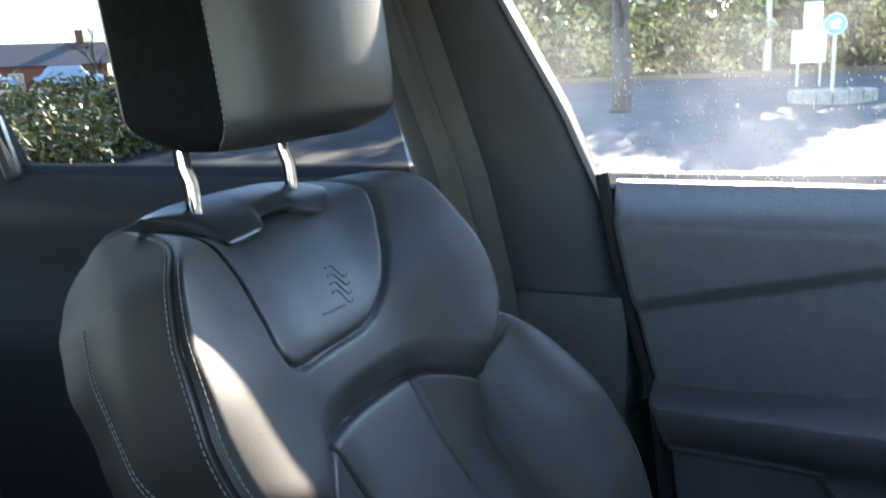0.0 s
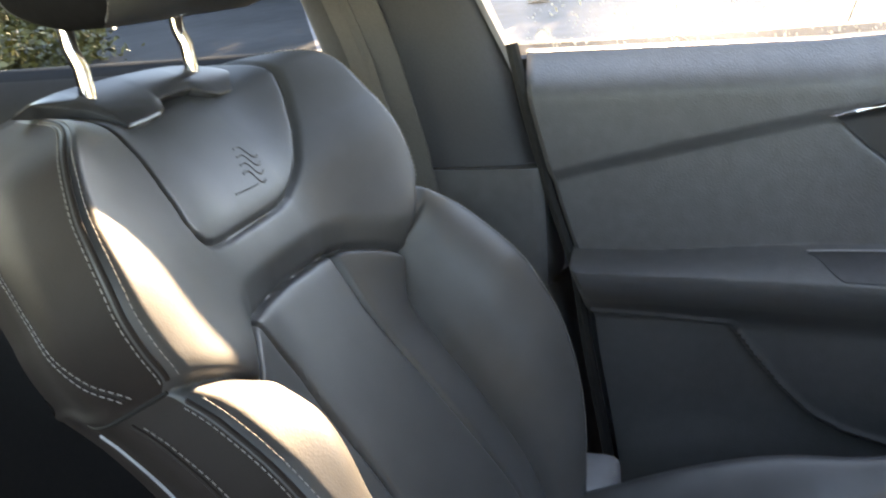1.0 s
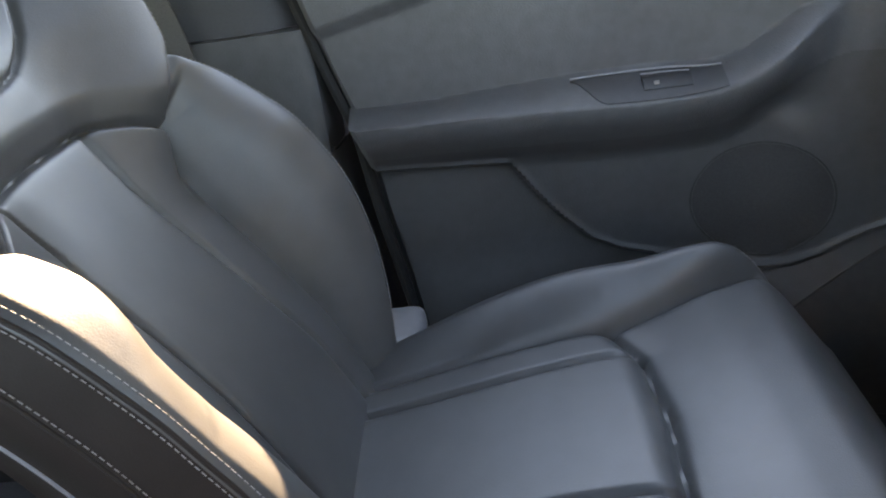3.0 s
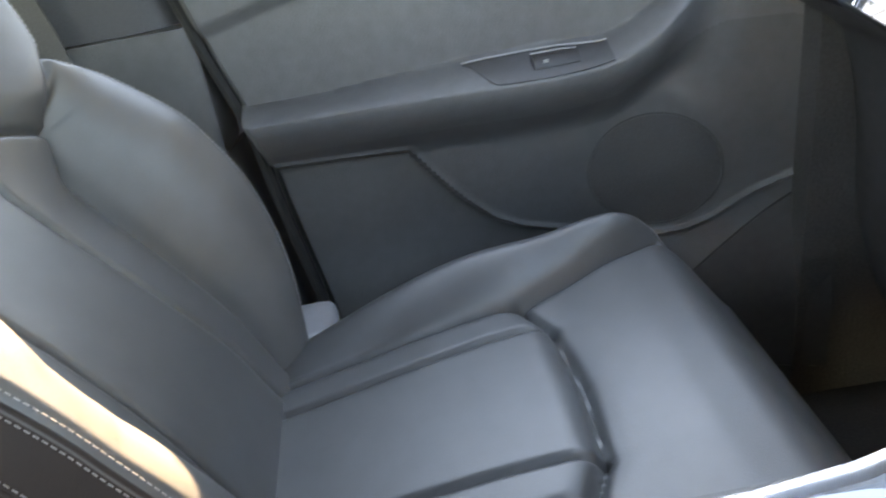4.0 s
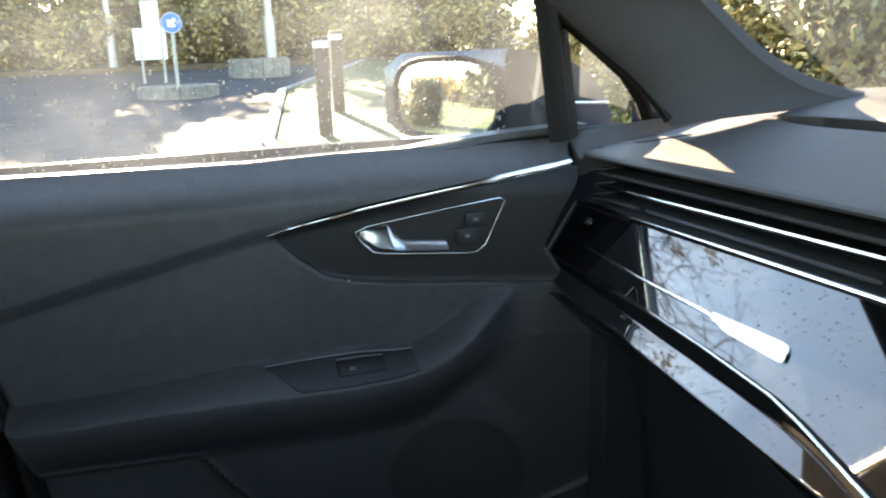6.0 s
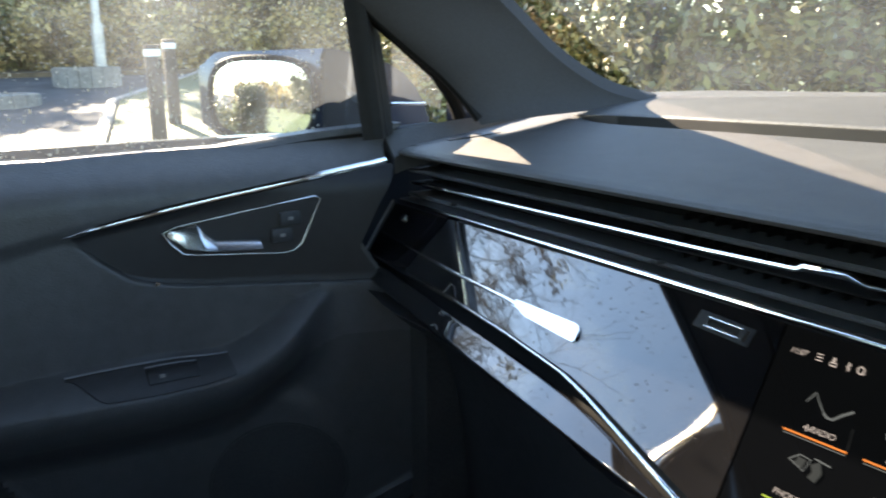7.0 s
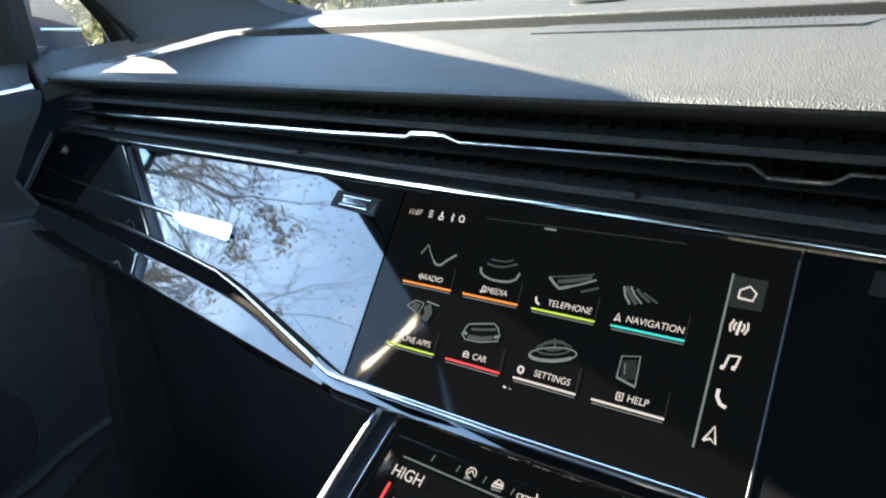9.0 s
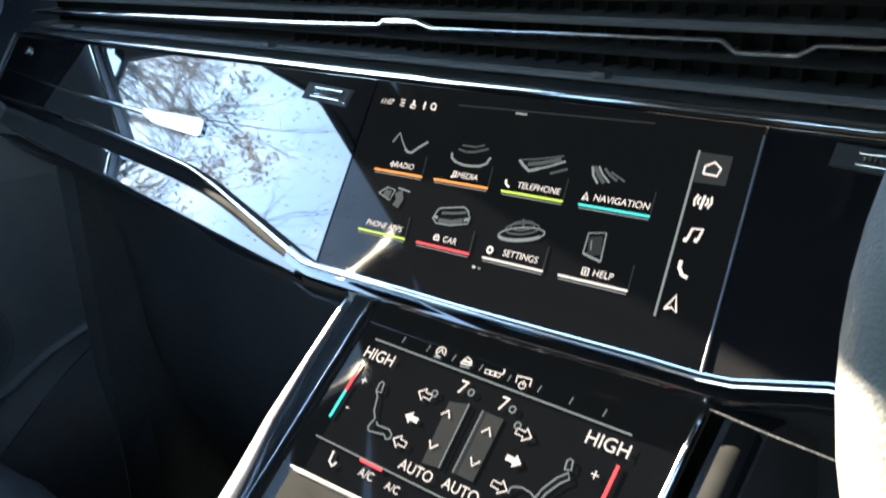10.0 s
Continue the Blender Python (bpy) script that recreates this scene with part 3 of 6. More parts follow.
def door_surface(y, z):
    x = door_x(y)
    x -= 0.060 * smooth(1.115, 1.185, z) ** 1.5                      # the shoulder rolls out to the glass
    crease = linear(CREASE, y)
    x += 0.010 * smooth(-0.012, 0.010, z - crease) * smooth(0.72, 0.45, y)
    # the armrest: a nearly level top, a round crest and a soft undercut
    top, crest = curve(ARM_TOP, y), curve(ARM_CREST, y)
    reach = 0.056 * smooth(0.695, 0.60, y)
    if z >= crest:
        f = min(1.0, (z - crest) / max(0.010, top - crest + 0.004))
        x += reach * (1 - f ** 1.5) ** 1.2
    else:
        f = min(1.0, (crest - z) / 0.090)
        x += reach * (1 - f * f * (3 - 2 * f) * (0.35 + 0.65 * f ** 0.3))
    inlay = linear(INLAY, y) if y > 0.397 else 9
    if z > inlay:
        x -= 0.007 * smooth(0.0, 0.006, z - inlay) * smooth(0.397, 0.44, y)
    # the map pocket below: set in, with a lip
    edge = linear(POCKET, y)
    x -= 0.012 * smooth(0.0, 0.012, edge - z) * smooth(0.62, 0.50, y)
    x += 0.004 * math.exp(-(near(y, z, POCKET) / 0.0035) ** 2)
    x += 0.035 * smooth(0.70, 0.55, z) * smooth(0.1, 0.3, y)
    # speaker bulge
    sp = math.hypot((y - 0.60) / 0.09, (z - 0.80) / 0.085)
    x += 0.004 * smooth(1.05, 0.7, sp)
    return Vector((x, y, z))


def door_panel():
    def fn(u, v):
        z = 0.45 + v * (1.170 - 0.45)
        y0 = linear(DOOR_EDGE, z)
        y = y0 + u * (linear(DOOR_FRONT, z) - y0)
        z += (sill_z(y) - 1.170) * v ** 4
        p = door_surface(y, z)
        if u < 0.012:
            p.x -= 0.012 * (1 - u / 0.012)
        return p
    return surface(150, 330, fn, thick=(-0.035, 0, 0))


door = thing("front_door_passenger_side", "closed front car door with black padded trim and chrome handle", "car door", at=(-0.82, 0.45, 0.45))


def door_part(name, bm, mat, label="", parent=None):
    ob = part(name, bm, mat, parent or door, label)
    ob.matrix_parent_inverse = Matrix.Translation(-Vector((-0.82, 0.45, 0.45)))
    return ob


panel = door_part("door_panel", door_panel(), [SOFT, DOOR_LOW], "dark grey padded door panel with a darker lower half")
for poly in panel.data.polygons:
    if poly.center.z < curve(ARM_CREST, poly.center.y) - 0.052:
        poly.material_index = 1


def on_door(y, z, off=0.0):
    return door_surface(y, z) + Vector((off, 0, 0))


def door_line(keys, n=40, off=0.002):
    out = []
    for k in range(n + 1):
        y = keys[0][0] + (keys[-1][0] - keys[0][0]) * k / n
        out.append(on_door(y, linear(keys, y), off))
    return out


# dark plate: the footwell's shadow and black carpet put into one colour
door_part("footwell_shade", surface(30, 20, lambda u, v: on_door(0.56 + 0.25 * u, 0.455 + (linear([(0.56, 0.535), (0.689, 0.640), (0.81, 0.740)], 0.56 + 0.25 * u) - 0.455) * v, 0.004), thick=(-0.006, 0, 0)), KNEE, "dark plate for the shaded footwell below the door trim")
trim_line = [(0.395, 1.0920), (0.58, 1.1235), (0.763, 1.1525)]
door_part("chrome_trim", strip(door_line(trim_line, 40, 0.004), (1, 0, 0.2), [0.001 + 0.0062 * min(1, k / 8) for k in range(41)], 0.003), CHROME, "slim chrome trim strip")


def inlay():
    """The dark plate under the chrome strip."""
    def fn(u, v):
        y = 0.404 + u * 0.37
        lo, hi = linear(INLAY, y) + 0.004, linear(trim_line, y) - 0.004
        z = lo + v * max(0.002, hi - lo)
        return on_door(min(y, linear(DOOR_FRONT, z) - 0.002), z, 0.0045)
    return surface(60, 24, fn, thick=(-0.003, 0, 0))


door_part("door_inlay", inlay(), DARK, "smooth black inlay")

# handle: recess, chrome frame and lever, lock buttons
HF = [(0.500, 1.083), (0.515, 1.0895), (0.595, 1.1035), (0.670, 1.1165), (0.676, 1.1125), (0.653, 1.060), (0.643, 1.0515), (0.633, 1.0495), (0.535, 1.0545), (0.521, 1.057), (0.508, 1.070)]
handle = door_part("door_handle", strip([on_door(y, z, 0.0075) for y, z in HF + HF[:2]], (1, 0, 0), 0.0019, 0.0014), ALU, "door opener in a thin metal frame")
door_part("handle_recess", plate([on_door(y, z, 0.0055) for y, z in HF], (1, 0, 0), 0.001), DARK, "black recess")


def lever():
    def fn(u, v):
        y = 0.506 + u * 0.099
        top = linear([(0.506, 1.083), (0.539, 1.091), (0.546, 1.080), (0.556, 1.072), (0.605, 1.0695)], y)
        low = linear([(0.506, 1.077), (0.525, 1.061), (0.542, 1.058), (0.605, 1.0575)], y)
        z = low + (top - low) * v
        return on_door(y, z, 0.0075 + 0.017 * (1 - v) ** 0.7 * min(1.0, v / 0.12) * smooth(0.504, 0.545, y))
    return surface(40, 14, fn, thick=(-0.003, 0, 0))


door_part("lever", lever(), ALU, "satin aluminium lever", handle).matrix_parent_inverse = Matrix.Translation(-Vector((-0.82, 0.45, 0.45)))
for y, z in ((0.641, 1.0915), (0.631, 1.0715)):
    b = bmesh.new()
    c = on_door(y, z, 0.0075)
    box(b, c - Vector((0.003, 0.013, 0.0085)), c + Vector((0.003, 0.013, 0.0085)), 0.003)
    knob = door_part("lock_button", b, PLASTIC, "black lock button")
    g = bmesh.new()
    box(g, c + Vector((0.003, -0.003, -0.002)), c + Vector((0.0036, 0.003, 0.002)), 0.0005)
    door_part("button_mark", g, THREAD, "pale mark", knob).matrix_parent_inverse = Matrix.Translation(-Vector((-0.82, 0.45, 0.45)))

# window switch set into the top of the armrest
SW_Y0, SW_Y1 = 0.380, 0.556


def switch_at(y, v, off=0.0):
    """A place on the switch plate: v from the crest side to the wall side."""
    u = (y - SW_Y0) / (SW_Y1 - SW_Y0)
    top_z = curve(ARM_TOP, y) - 0.0015
    low_z = curve(ARM_CREST, y) + 0.0025
    low_z += (top_z - low_z - 0.001) * smooth(0.22, 0.0, u)
    return on_door(y, low_z + (top_z - low_z) * v) + Vector((0.3, 0, 0.95)) * off


plate_ob = door_part("switch_plate", surface(40, 10, lambda u, v: switch_at(SW_Y0 + u * (SW_Y1 - SW_Y0), v, 0.0018), thick=(-0.002, 0, -0.004)), PLASTIC, "black window switch plate")
door_part("switch_trim", strip([switch_at(SW_Y0 + (SW_Y1 - SW_Y0) * k / 24, 1.0, 0.003) for k in range(25)], (1, 0, 0.6), 0.0022, 0.0014), HINGE, "thin grey rim", plate_ob)
door_part("window_switch", surface(16, 6, lambda u, v: switch_at(0.463 + 0.056 * u, 0.35 + 0.45 * v, 0.003 + 0.004 * math.sin(math.pi * v) ** 0.5), thick=(-0.002, 0, -0.004)), DARK, "window switch", plate_ob)
door_part("switch_edge", strip([switch_at(0.463 + 0.056 * k / 10, 0.82, 0.005) for k in range(11)], (1, 0, 0.6), 0.0016, 0.001), HINGE, "pale edge of the switch", plate_ob)
mk = bmesh.new()
mc = switch_at(0.478, 0.45, 0.0075)
box(mk, mc - Vector((0.0012, 0.003, 0.002)), mc + Vector((0.0012, 0.003, 0.002)), 0.0005)
door_part("switch_mark", mk, THREAD, "white mark", plate_ob)
screw = bmesh.new()
c = on_door(0.489, 1.0255, 0.003)
tube([c, c + Vector((0.002, 0, 0))], 0.0022, 10, screw)
door_part("trim_screw", screw, ALU)

# round loudspeaker low in the door
SPK = (0.610, 0.752)
spk = surface(32, 6, lambda u, v: on_door(SPK[0] + 0.082 * v * math.cos(2 * math.pi * u), SPK[1] + 0.078 * v * math.sin(2 * math.pi * u), 0.0015 - 0.001 * v ** 6))
speaker = door_part("speaker_grille", spk, GRILLE, "round black loudspeaker grille")
ring = [on_door(SPK[0] + 0.084 * math.cos(2 * math.pi * k / 40), SPK[1] + 0.080 * math.sin(2 * math.pi * k / 40), 0.001) for k in range(41)]
door_part("grille_rim", tube(ring, 0.0012, 6, caps=False), GRILLE, "thin black rim", speaker)

# rubber seal round the door's rear edge
seal_pts = [Vector((door_x(linear(DOOR_EDGE, z)) - 0.012, linear(DOOR_EDGE, z) - 0.006, z)) for z in [0.47 + 0.03 * k for k in range(25)]]
door_part("door_seal", tube(seal_pts, 0.008, 8), RUBBER, "black rubber seal")

# outer skin, window channel and glass of the door
WIN_OLD = [(0.870, 1.213), (0.855, 1.237), (0.827, 1.268), (0.782, 1.303), (0.740, 1.336), (0.700, 1.372), (0.606, 1.470), (0.473, 1.523), (0.34, 1.564), (0.10, 1.598), (-0.07, 1.605)]


WIN_TOP = [((CABIN @ Vector((-0.655, y, z))).y, (CABIN @ Vector((-0.655, y, z))).z) for y, z in WIN_OLD]


def win_top(y):
    return linear(WIN_TOP[::-1], y)


def win_x(y, z):
    base_x = door_x(min(y, 0.62)) - 0.052 + (0.05 * smooth(0.62, 0.86, y))
    return base_x + (z - 1.185) * 0.30


def outer_skin():
    def fn(u, v):
        y = 0.0 + u * 1.0
        z = 0.35 + v * 0.83
        return Vector((-0.90 + 0.05 * smooth(0.7, 1.0, v) + 0.05 * smooth(0.5, 1, u) - 0.02 * math.sin(v * 3), y, z))
    return surface(16, 16, fn, thick=(0.02, 0, 0))


door_part("door_skin", outer_skin(), PAINT, "painted outer door skin")
ledge = [Vector((win_x(y, 1.18) - 0.012, y, sill_z(y) - 0.014)) for y in [0.03 + 0.82 * k / 30 for k in range(31)]]
door_part("sill_seal", strip(ledge, (0, 0, 1), 0.03, 0.008), RUBBER, "black window sill seal")


def pane():
    def fn(u, v):
        back = 0.02 - 0.24 * v
        y = back + u * (0.735 - back)
        z0, z1 = sill_z(y) - 0.02, win_top(y) + 0.01
        z = z0 + (z1 - z0) * v
        return Vector((win_x(y, z), y, z))
    return surface(24, 16, fn)


glass = door_part("window_pane", pane(), DUSTY_PANE, "side window glass, dirty with dried drops")
glass.visible_shadow = False

# window divider and quarter light
div = [CABIN @ Vector((-0.662, 0.7455 - (z - 1.2) * 0.13, z)) for z in [1.200 + 0.02 * k for k in range(9)]]
door_part("window_divider", strip(div, (0.8, -0.6, 0), 0.025, 0.010), RUBBER, "black window divider bar")
# added behind the bar, unseen: blocks a bright sliver in the fascia's reflection
door_part("divider_blocker", strip([q - Vector((0.8, -0.6, 0)) * 0.036 for q in div], (0.8, -0.6, 0), 0.025, 0.026), RUBBER, "hidden block added behind the divider to darken its reflection")


def quarter():
    def fn(u, v):
        y = 0.73 + u * 0.12
        z0, z1 = sill_z(y) - 0.02, max(sill_z(y), win_top(y)) + 0.004
        z = z0 + (z1 - z0) * v
        return Vector((win_x(y, z), y, z))
    return surface(12, 8, fn)


qg = door_part("quarter_pane", quarter(), DUSTY_PANE, "small fixed quarter window")
qg.visible_shadow = False
frame_pts = [Vector((win_x(y, z) + 0.004, y + 0.007, z + 0.006)) for y, z in WIN_TOP]
door_part("window_frame", tube(frame_pts, 0.009, 8), RUBBER, "black window frame")


# ---------------------------------------------------------------- pillars, roof and shell of the cabin
PIL_FRONT = [(0.45, 0.11), (0.60, 0.098), (0.872, 0.062), (1.035, 0.064), (1.135, 0.038), (1.19, 0.016), (1.269, -0.012), (1.404, -0.077), (1.60, -0.165)]
PIL_REAR = [(0.45, -0.32), (0.9, -0.28), (1.173, -0.226), (1.306, -0.25), (1.417, -0.252), (1.60, -0.28)]


def b_pillar(z0, z1, proud, inset, square=4):
    def fn(u, v):
        z = z0 + (z1 - z0) * v
        f, r = linear(PIL_FRONT, z) - inset, linear(PIL_REAR, z)
        y = r + (f - r) * u
        lean = -0.815 + 0.27 * max(0.0, z - 1.19)
        x = lean + proud * (1 - abs(2 * u - 1) ** square) ** 0.5
        return Vector((x, y, z))
    return surface(40, 30, fn, thick=(-0.03, 0, 0))


link("trim_pillar_upper", b_pillar(1.036, 1.62, 0.050, 0.0, 6), CLOTH, label="dark grey cloth-covered door pillar", category="pillar trim", kind="structure")
link("trim_pillar_foot", b_pillar(0.45, 0.8715, 0.046, -0.022, 16), PLASTIC, label="dark plastic pillar foot", category="pillar trim", kind="structure")
link("trim_pillar_lower", b_pillar(0.872, 1.0350, 0.060, -0.016, 24), SOFT, label="dark plastic lower pillar trim", category="pillar trim", kind="structure")
edge_pts = [Vector((-0.815 + 0.27 * max(0.0, z - 1.19) + 0.004, linear(PIL_FRONT, z) + 0.0005, z)) for z in [1.14 + 0.03 * k for k in range(15)]]
link("trim_pillar_edge", strip(edge_pts, (-0.2, 0.98, 0), 0.042, 0.0045), HINGE, label="grey edge trim of the door pillar", category="pillar trim", kind="structure")
belt = thing("seat_belt", "dark seat belt hanging down the door pillar", "seat belt", at=(-0.77, -0.15, 1.05))
web = [Vector((-0.757 + 0.27 * max(0.0, z - 1.19), linear([(1.0, -0.09), (1.064, -0.10), (1.37, -0.168), (1.6, -0.21)], z), z)) for z in [1.0 + 0.03 * k for k in range(19)]]
wb = part("webbing", strip([p + Vector((0.004, 0, 0)) for p in web], (1, 0, 0), 0.047, 0.0012), BELT, belt)
fold = part("webbing", strip([p + Vector((0.001, -0.030, 0)) for p in web], (0.95, -0.3, 0), 0.040, 0.0012), BELT, belt, "second run of the belt")
fold.matrix_parent_inverse = Matrix.Translation(-Vector(belt.location))
wb.matrix_parent_inverse = Matrix.Translation(-Vector(belt.location))
guide = bmesh.new()
box(guide, (-0.775, -0.262, 1.30), (-0.745, -0.240, 1.34), 0.006)
gd = part("belt_guide", guide, PLASTIC, belt, "black plastic belt guide")
gd.matrix_parent_inverse = Matrix.Translation(-Vector(belt.location))

A_REAR = [(-0.632, 0.870, 1.213), (-0.643, 0.855, 1.238), (-0.649, 0.827, 1.268), (-0.652, 0.782, 1.303), (-0.654, 0.740, 1.337), (-0.655, 0.700, 1.373), (-0.655, 0.606, 1.472), (-0.655, 0.473, 1.535), (-0.65, 0.34, 1.575), (-0.64, 0.10, 1.605), (-0.63, -0.25, 1.61), (-0.63, -1.2, 1.60)]
A_FRONT = [(-0.592, 1.100, 1.233), (-0.600, 1.036, 1.249), (-0.602, 0.988, 1.271), (-0.602, 0.943, 1.299), (-0.600, 0.895, 1.337), (-0.594, 0.850, 1.370), (-0.575, 0.720, 1.465), (-0.545, 0.560, 1.545), (-0.53, 0.43, 1.580), (-0.50, 0.15, 1.620), (-0.48, -0.25, 1.630), (-0.48, -1.2, 1.62)]


def sample(pts, t):
    t = min(0.99999, max(0.0, t)) * (len(pts) - 1)
    k = int(t)
    a = [Vector(pts[max(0, min(len(pts) - 1, k + d))]) for d in (-1, 0, 1, 2)]
    f = t - k
    return 0.5 * ((2 * a[1]) + (a[2] - a[0]) * f + (2 * a[0] - 5 * a[1] + 4 * a[2] - a[3]) * f * f + (3 * a[1] - a[0] - 3 * a[2] + a[3]) * f ** 3)


def a_pillar(sign):
    def fn(u, v):
        p, q = sample(A_REAR, v), sample(A_FRONT, v)
        c = p.lerp(q, u)
        bow = 2.0 * u ** 0.8 * (1 - u) ** 1.6
        c += Vector((0.020, -0.016, 0.006)) * bow
        return Vector((c.x * sign, c.y, c.z))
    return surface(24, 90, fn, thick=(-0.010 * sign, 0.012, 0.012))


link("trim_windscreen_pillar", a_pillar(1), CLOTH, label="dark cloth-covered windscreen pillar and roof rail", category="pillar trim", kind="structure")
link("trim_windscreen_pillar_driver", a_pillar(-1), CLOTH, label="dark cloth-covered windscreen pillar on the driver's side", category="pillar trim", kind="structure")
seal = [sample(A_REAR, 0.02 + 0.6 * k / 40) + Vector((-0.004, 0.004, 0.003)) for k in range(41)]
link("trim_door_seal", tube(seal, 0.007, 8), RUBBER, label="black rubber door opening seal", category="seal", kind="structure")


def roof_z(u, v):
    return 1.585 + 0.06 * (1 - (2 * u - 1) ** 2) + 0.035 * smooth(0, 0.25, v) - 0.045 * smooth(0.09, 0.0, v)


def roof():
    """The lining, a shallow dome with thickness."""
    return surface(10, 12, lambda u, v: Vector((-0.62 + 1.24 * u, 0.67 - 2.82 * v, roof_z(u, v))), thick=(0, 0, 0.05))


link("ceiling", roof(), LINING, label="black cloth roof lining", category="roof lining", kind="structure")


def windscreen():
    def fn(u, v):
        x0 = (2 * u - 1)
        p = Vector((x0 * 0.60, 1.20 - 0.11 * abs(x0) ** 2, 1.245))
        q = Vector((x0 * 0.55, 0.50 - 0.08 * abs(x0) ** 2, 1.615))
        c = p.lerp(q, v)
        return c + Vector((0, 0.03, 0.03)) * math.sin(math.pi * v) * 0.6
    return surface(24, 12, fn)


link("window_windscreen", windscreen(), SCREEN_PANE, label="clear windscreen", category="windscreen", kind="structure")


def rear_door():
    def fn(u, v):
        y = -0.26 - 0.84 * u
        z = 0.40 + 0.785 * v - 0.0 * u * v
        return Vector((-0.805 - 0.05 * smooth(0.9, 1, v) + 0.04 * smooth(0.8, 0.6, v) + 0.03 * smooth(0.0, 0.04, 1 - v), y, z))
    return surface(20, 40, fn, thick=(-0.04, 0, 0))


rd = thing("rear_door_passenger_side", "closed rear car door with dark trim", "car door", at=(-0.82, -0.65, 0.42))


def rd_part(name, bm, mat, label=""):
    ob = part(name, bm, mat, rd, label)
    ob.matrix_parent_inverse = Matrix.Translation(-Vector(rd.location))
    return ob


rd_part("door_panel", rear_door(), RUBBER, "black door panel")
rp = rd_part("window_pane", surface(10, 8, lambda u, v: Vector((-0.84 + 0.18 * v, -0.25 - 0.80 * u - 0.2 * u * v, 1.16 + 0.45 * v))), TINTED, "rear side window glass")
rp.visible_shadow = False
rd_part("window_frame", tube([(-0.83, -1.045, 1.17), (-0.81, -1.05, 1.27), (-0.78, -1.09, 1.37), (-0.69, -1.24, 1.58)], 0.016, 8), ALU, "pale window surround")
link("wall_rear_quarter", surface(8, 8, lambda u, v: Vector((-0.86 + 0.18 * smooth(0.65, 1, v), -1.07 - 0.19 * smooth(0.65, 1, v) - 0.9 * u, 0.40 + 1.22 * v)), thick=(-0.04, 0, 0)), PLASTIC, label="dark rear quarter panel", category="car side", kind="structure")
link("wall_tailgate", surface(8, 8, lambda u, v: Vector((-0.85 + 1.7 * u, -2.0, 0.40 + 0.75 * v)), thick=(0, -0.05, 0)), PLASTIC, label="dark tailgate lining", category="tailgate", kind="structure")


def driver_side():
    """The driver's side, with the openings of its two windows."""
    bm = bmesh.new()
    us, vs = [0, 0.1, 0.2, 0.3, 0.36, 0.47, 0.655, 0.735, 0.945, 1], [0, 0.2, 0.4, 0.6, 0.64, 0.75, 0.85, 0.91, 0.96, 1]
    for sheet in (0.0, 0.04):
        rows = [[bm.verts.new((0.86 - 0.22 * smooth(0.6, 1, v) + sheet, -2.0 + 2.75 * u, 0.40 + 1.22 * v)) for v in vs] for u in us]
        for i in range(len(us) - 1):
            for j in range(len(vs) - 1):
                if not (i == 5 and 4 <= j < 7 or i == 7 and 5 <= j < 7):
                    bm.faces.new((rows[i][j], rows[i + 1][j], rows[i + 1][j + 1], rows[i][j + 1]))
    return bm


link("wall_driver_side", driver_side(), PLASTIC, label="dark trim that closes the driver's side", category="car side", kind="structure")
dg = link("window_rear_driver_side", surface(6, 6, lambda u, v: Vector((0.88 - 0.22 * smooth(0.6, 1, 0.63 + 0.29 * v), -0.73 + 0.55 * u, 0.40 + 1.22 * (0.63 + 0.29 * v)))), PANE, label="clear rear side window behind the driver", category="side window", kind="structure")
dg.visible_shadow = False
fg = link("window_front_driver_side", surface(6, 6, lambda u, v: Vector((0.88 - 0.22 * smooth(0.6, 1, 0.63 + 0.29 * v), 0.0 + 0.62 * u, 0.40 + 1.22 * (0.63 + 0.29 * v)))), PANE, label="clear front side window beside the driver", category="side window", kind="structure")
fg.visible_shadow = False
link("floor", surface(8, 8, lambda u, v: Vector((-0.86 + 1.72 * u, -2.0 + 3.4 * v, 0.40)), thick=(0, 0, -0.05)), CARPET, label="black car floor carpet", category="carpet", kind="structure")
link("wall_bulkhead", surface(8, 8, lambda u, v: Vector((-0.86 + 1.72 * u, 1.30 + 0.04 * v, 0.40 + 0.80 * v)), thick=(0, 0.05, 0)), CARPET, label="black carpeted footwell bulkhead", category="bulkhead", kind="structure")
link("wall_footwell_side", surface(10, 10, lambda u, v: Vector((-0.600 - 0.010 * (1 - v), 0.78 + 0.52 * u, 0.40 + 0.66 * v)), thick=(-0.05, 0, 0)), CARPET, label="black footwell side lining", category="footwell lining", kind="structure")


link("wall_front_wing", surface(12, 6, lambda u, v: Vector((-0.735 + 0.03 * u, 0.885 + 0.55 * u, 0.42 + (0.795 - 0.03 * u) * v)), thick=(-0.03, 0, 0)), PAINT, label="dark blue front wing beside the dashboard", category="car side", kind="structure")


# filler between the door top, the pillar foot and the dashboard
def filler():
    def fn(u, v):
        y = 0.775 + 0.325 * u
        left = Vector((linear([(0.74, -0.715), (0.86, -0.685), (1.10, -0.66)], y), y, linear([(0.74, 1.198), (0.86, 1.216), (1.10, 1.236)], y)))
        right = Vector((-0.672, y, linear([(0.775, 1.176), (0.80, 1.184), (0.98, 1.210), (1.10, 1.232)], y)))
        return left.lerp(right, v)
    return surface(20, 8, fn, thick=(0, 0, -0.02))


link("trim_dash_end", filler(), SOFT, label="dark trim between the door top and the dashboard", category="trim", kind="structure")

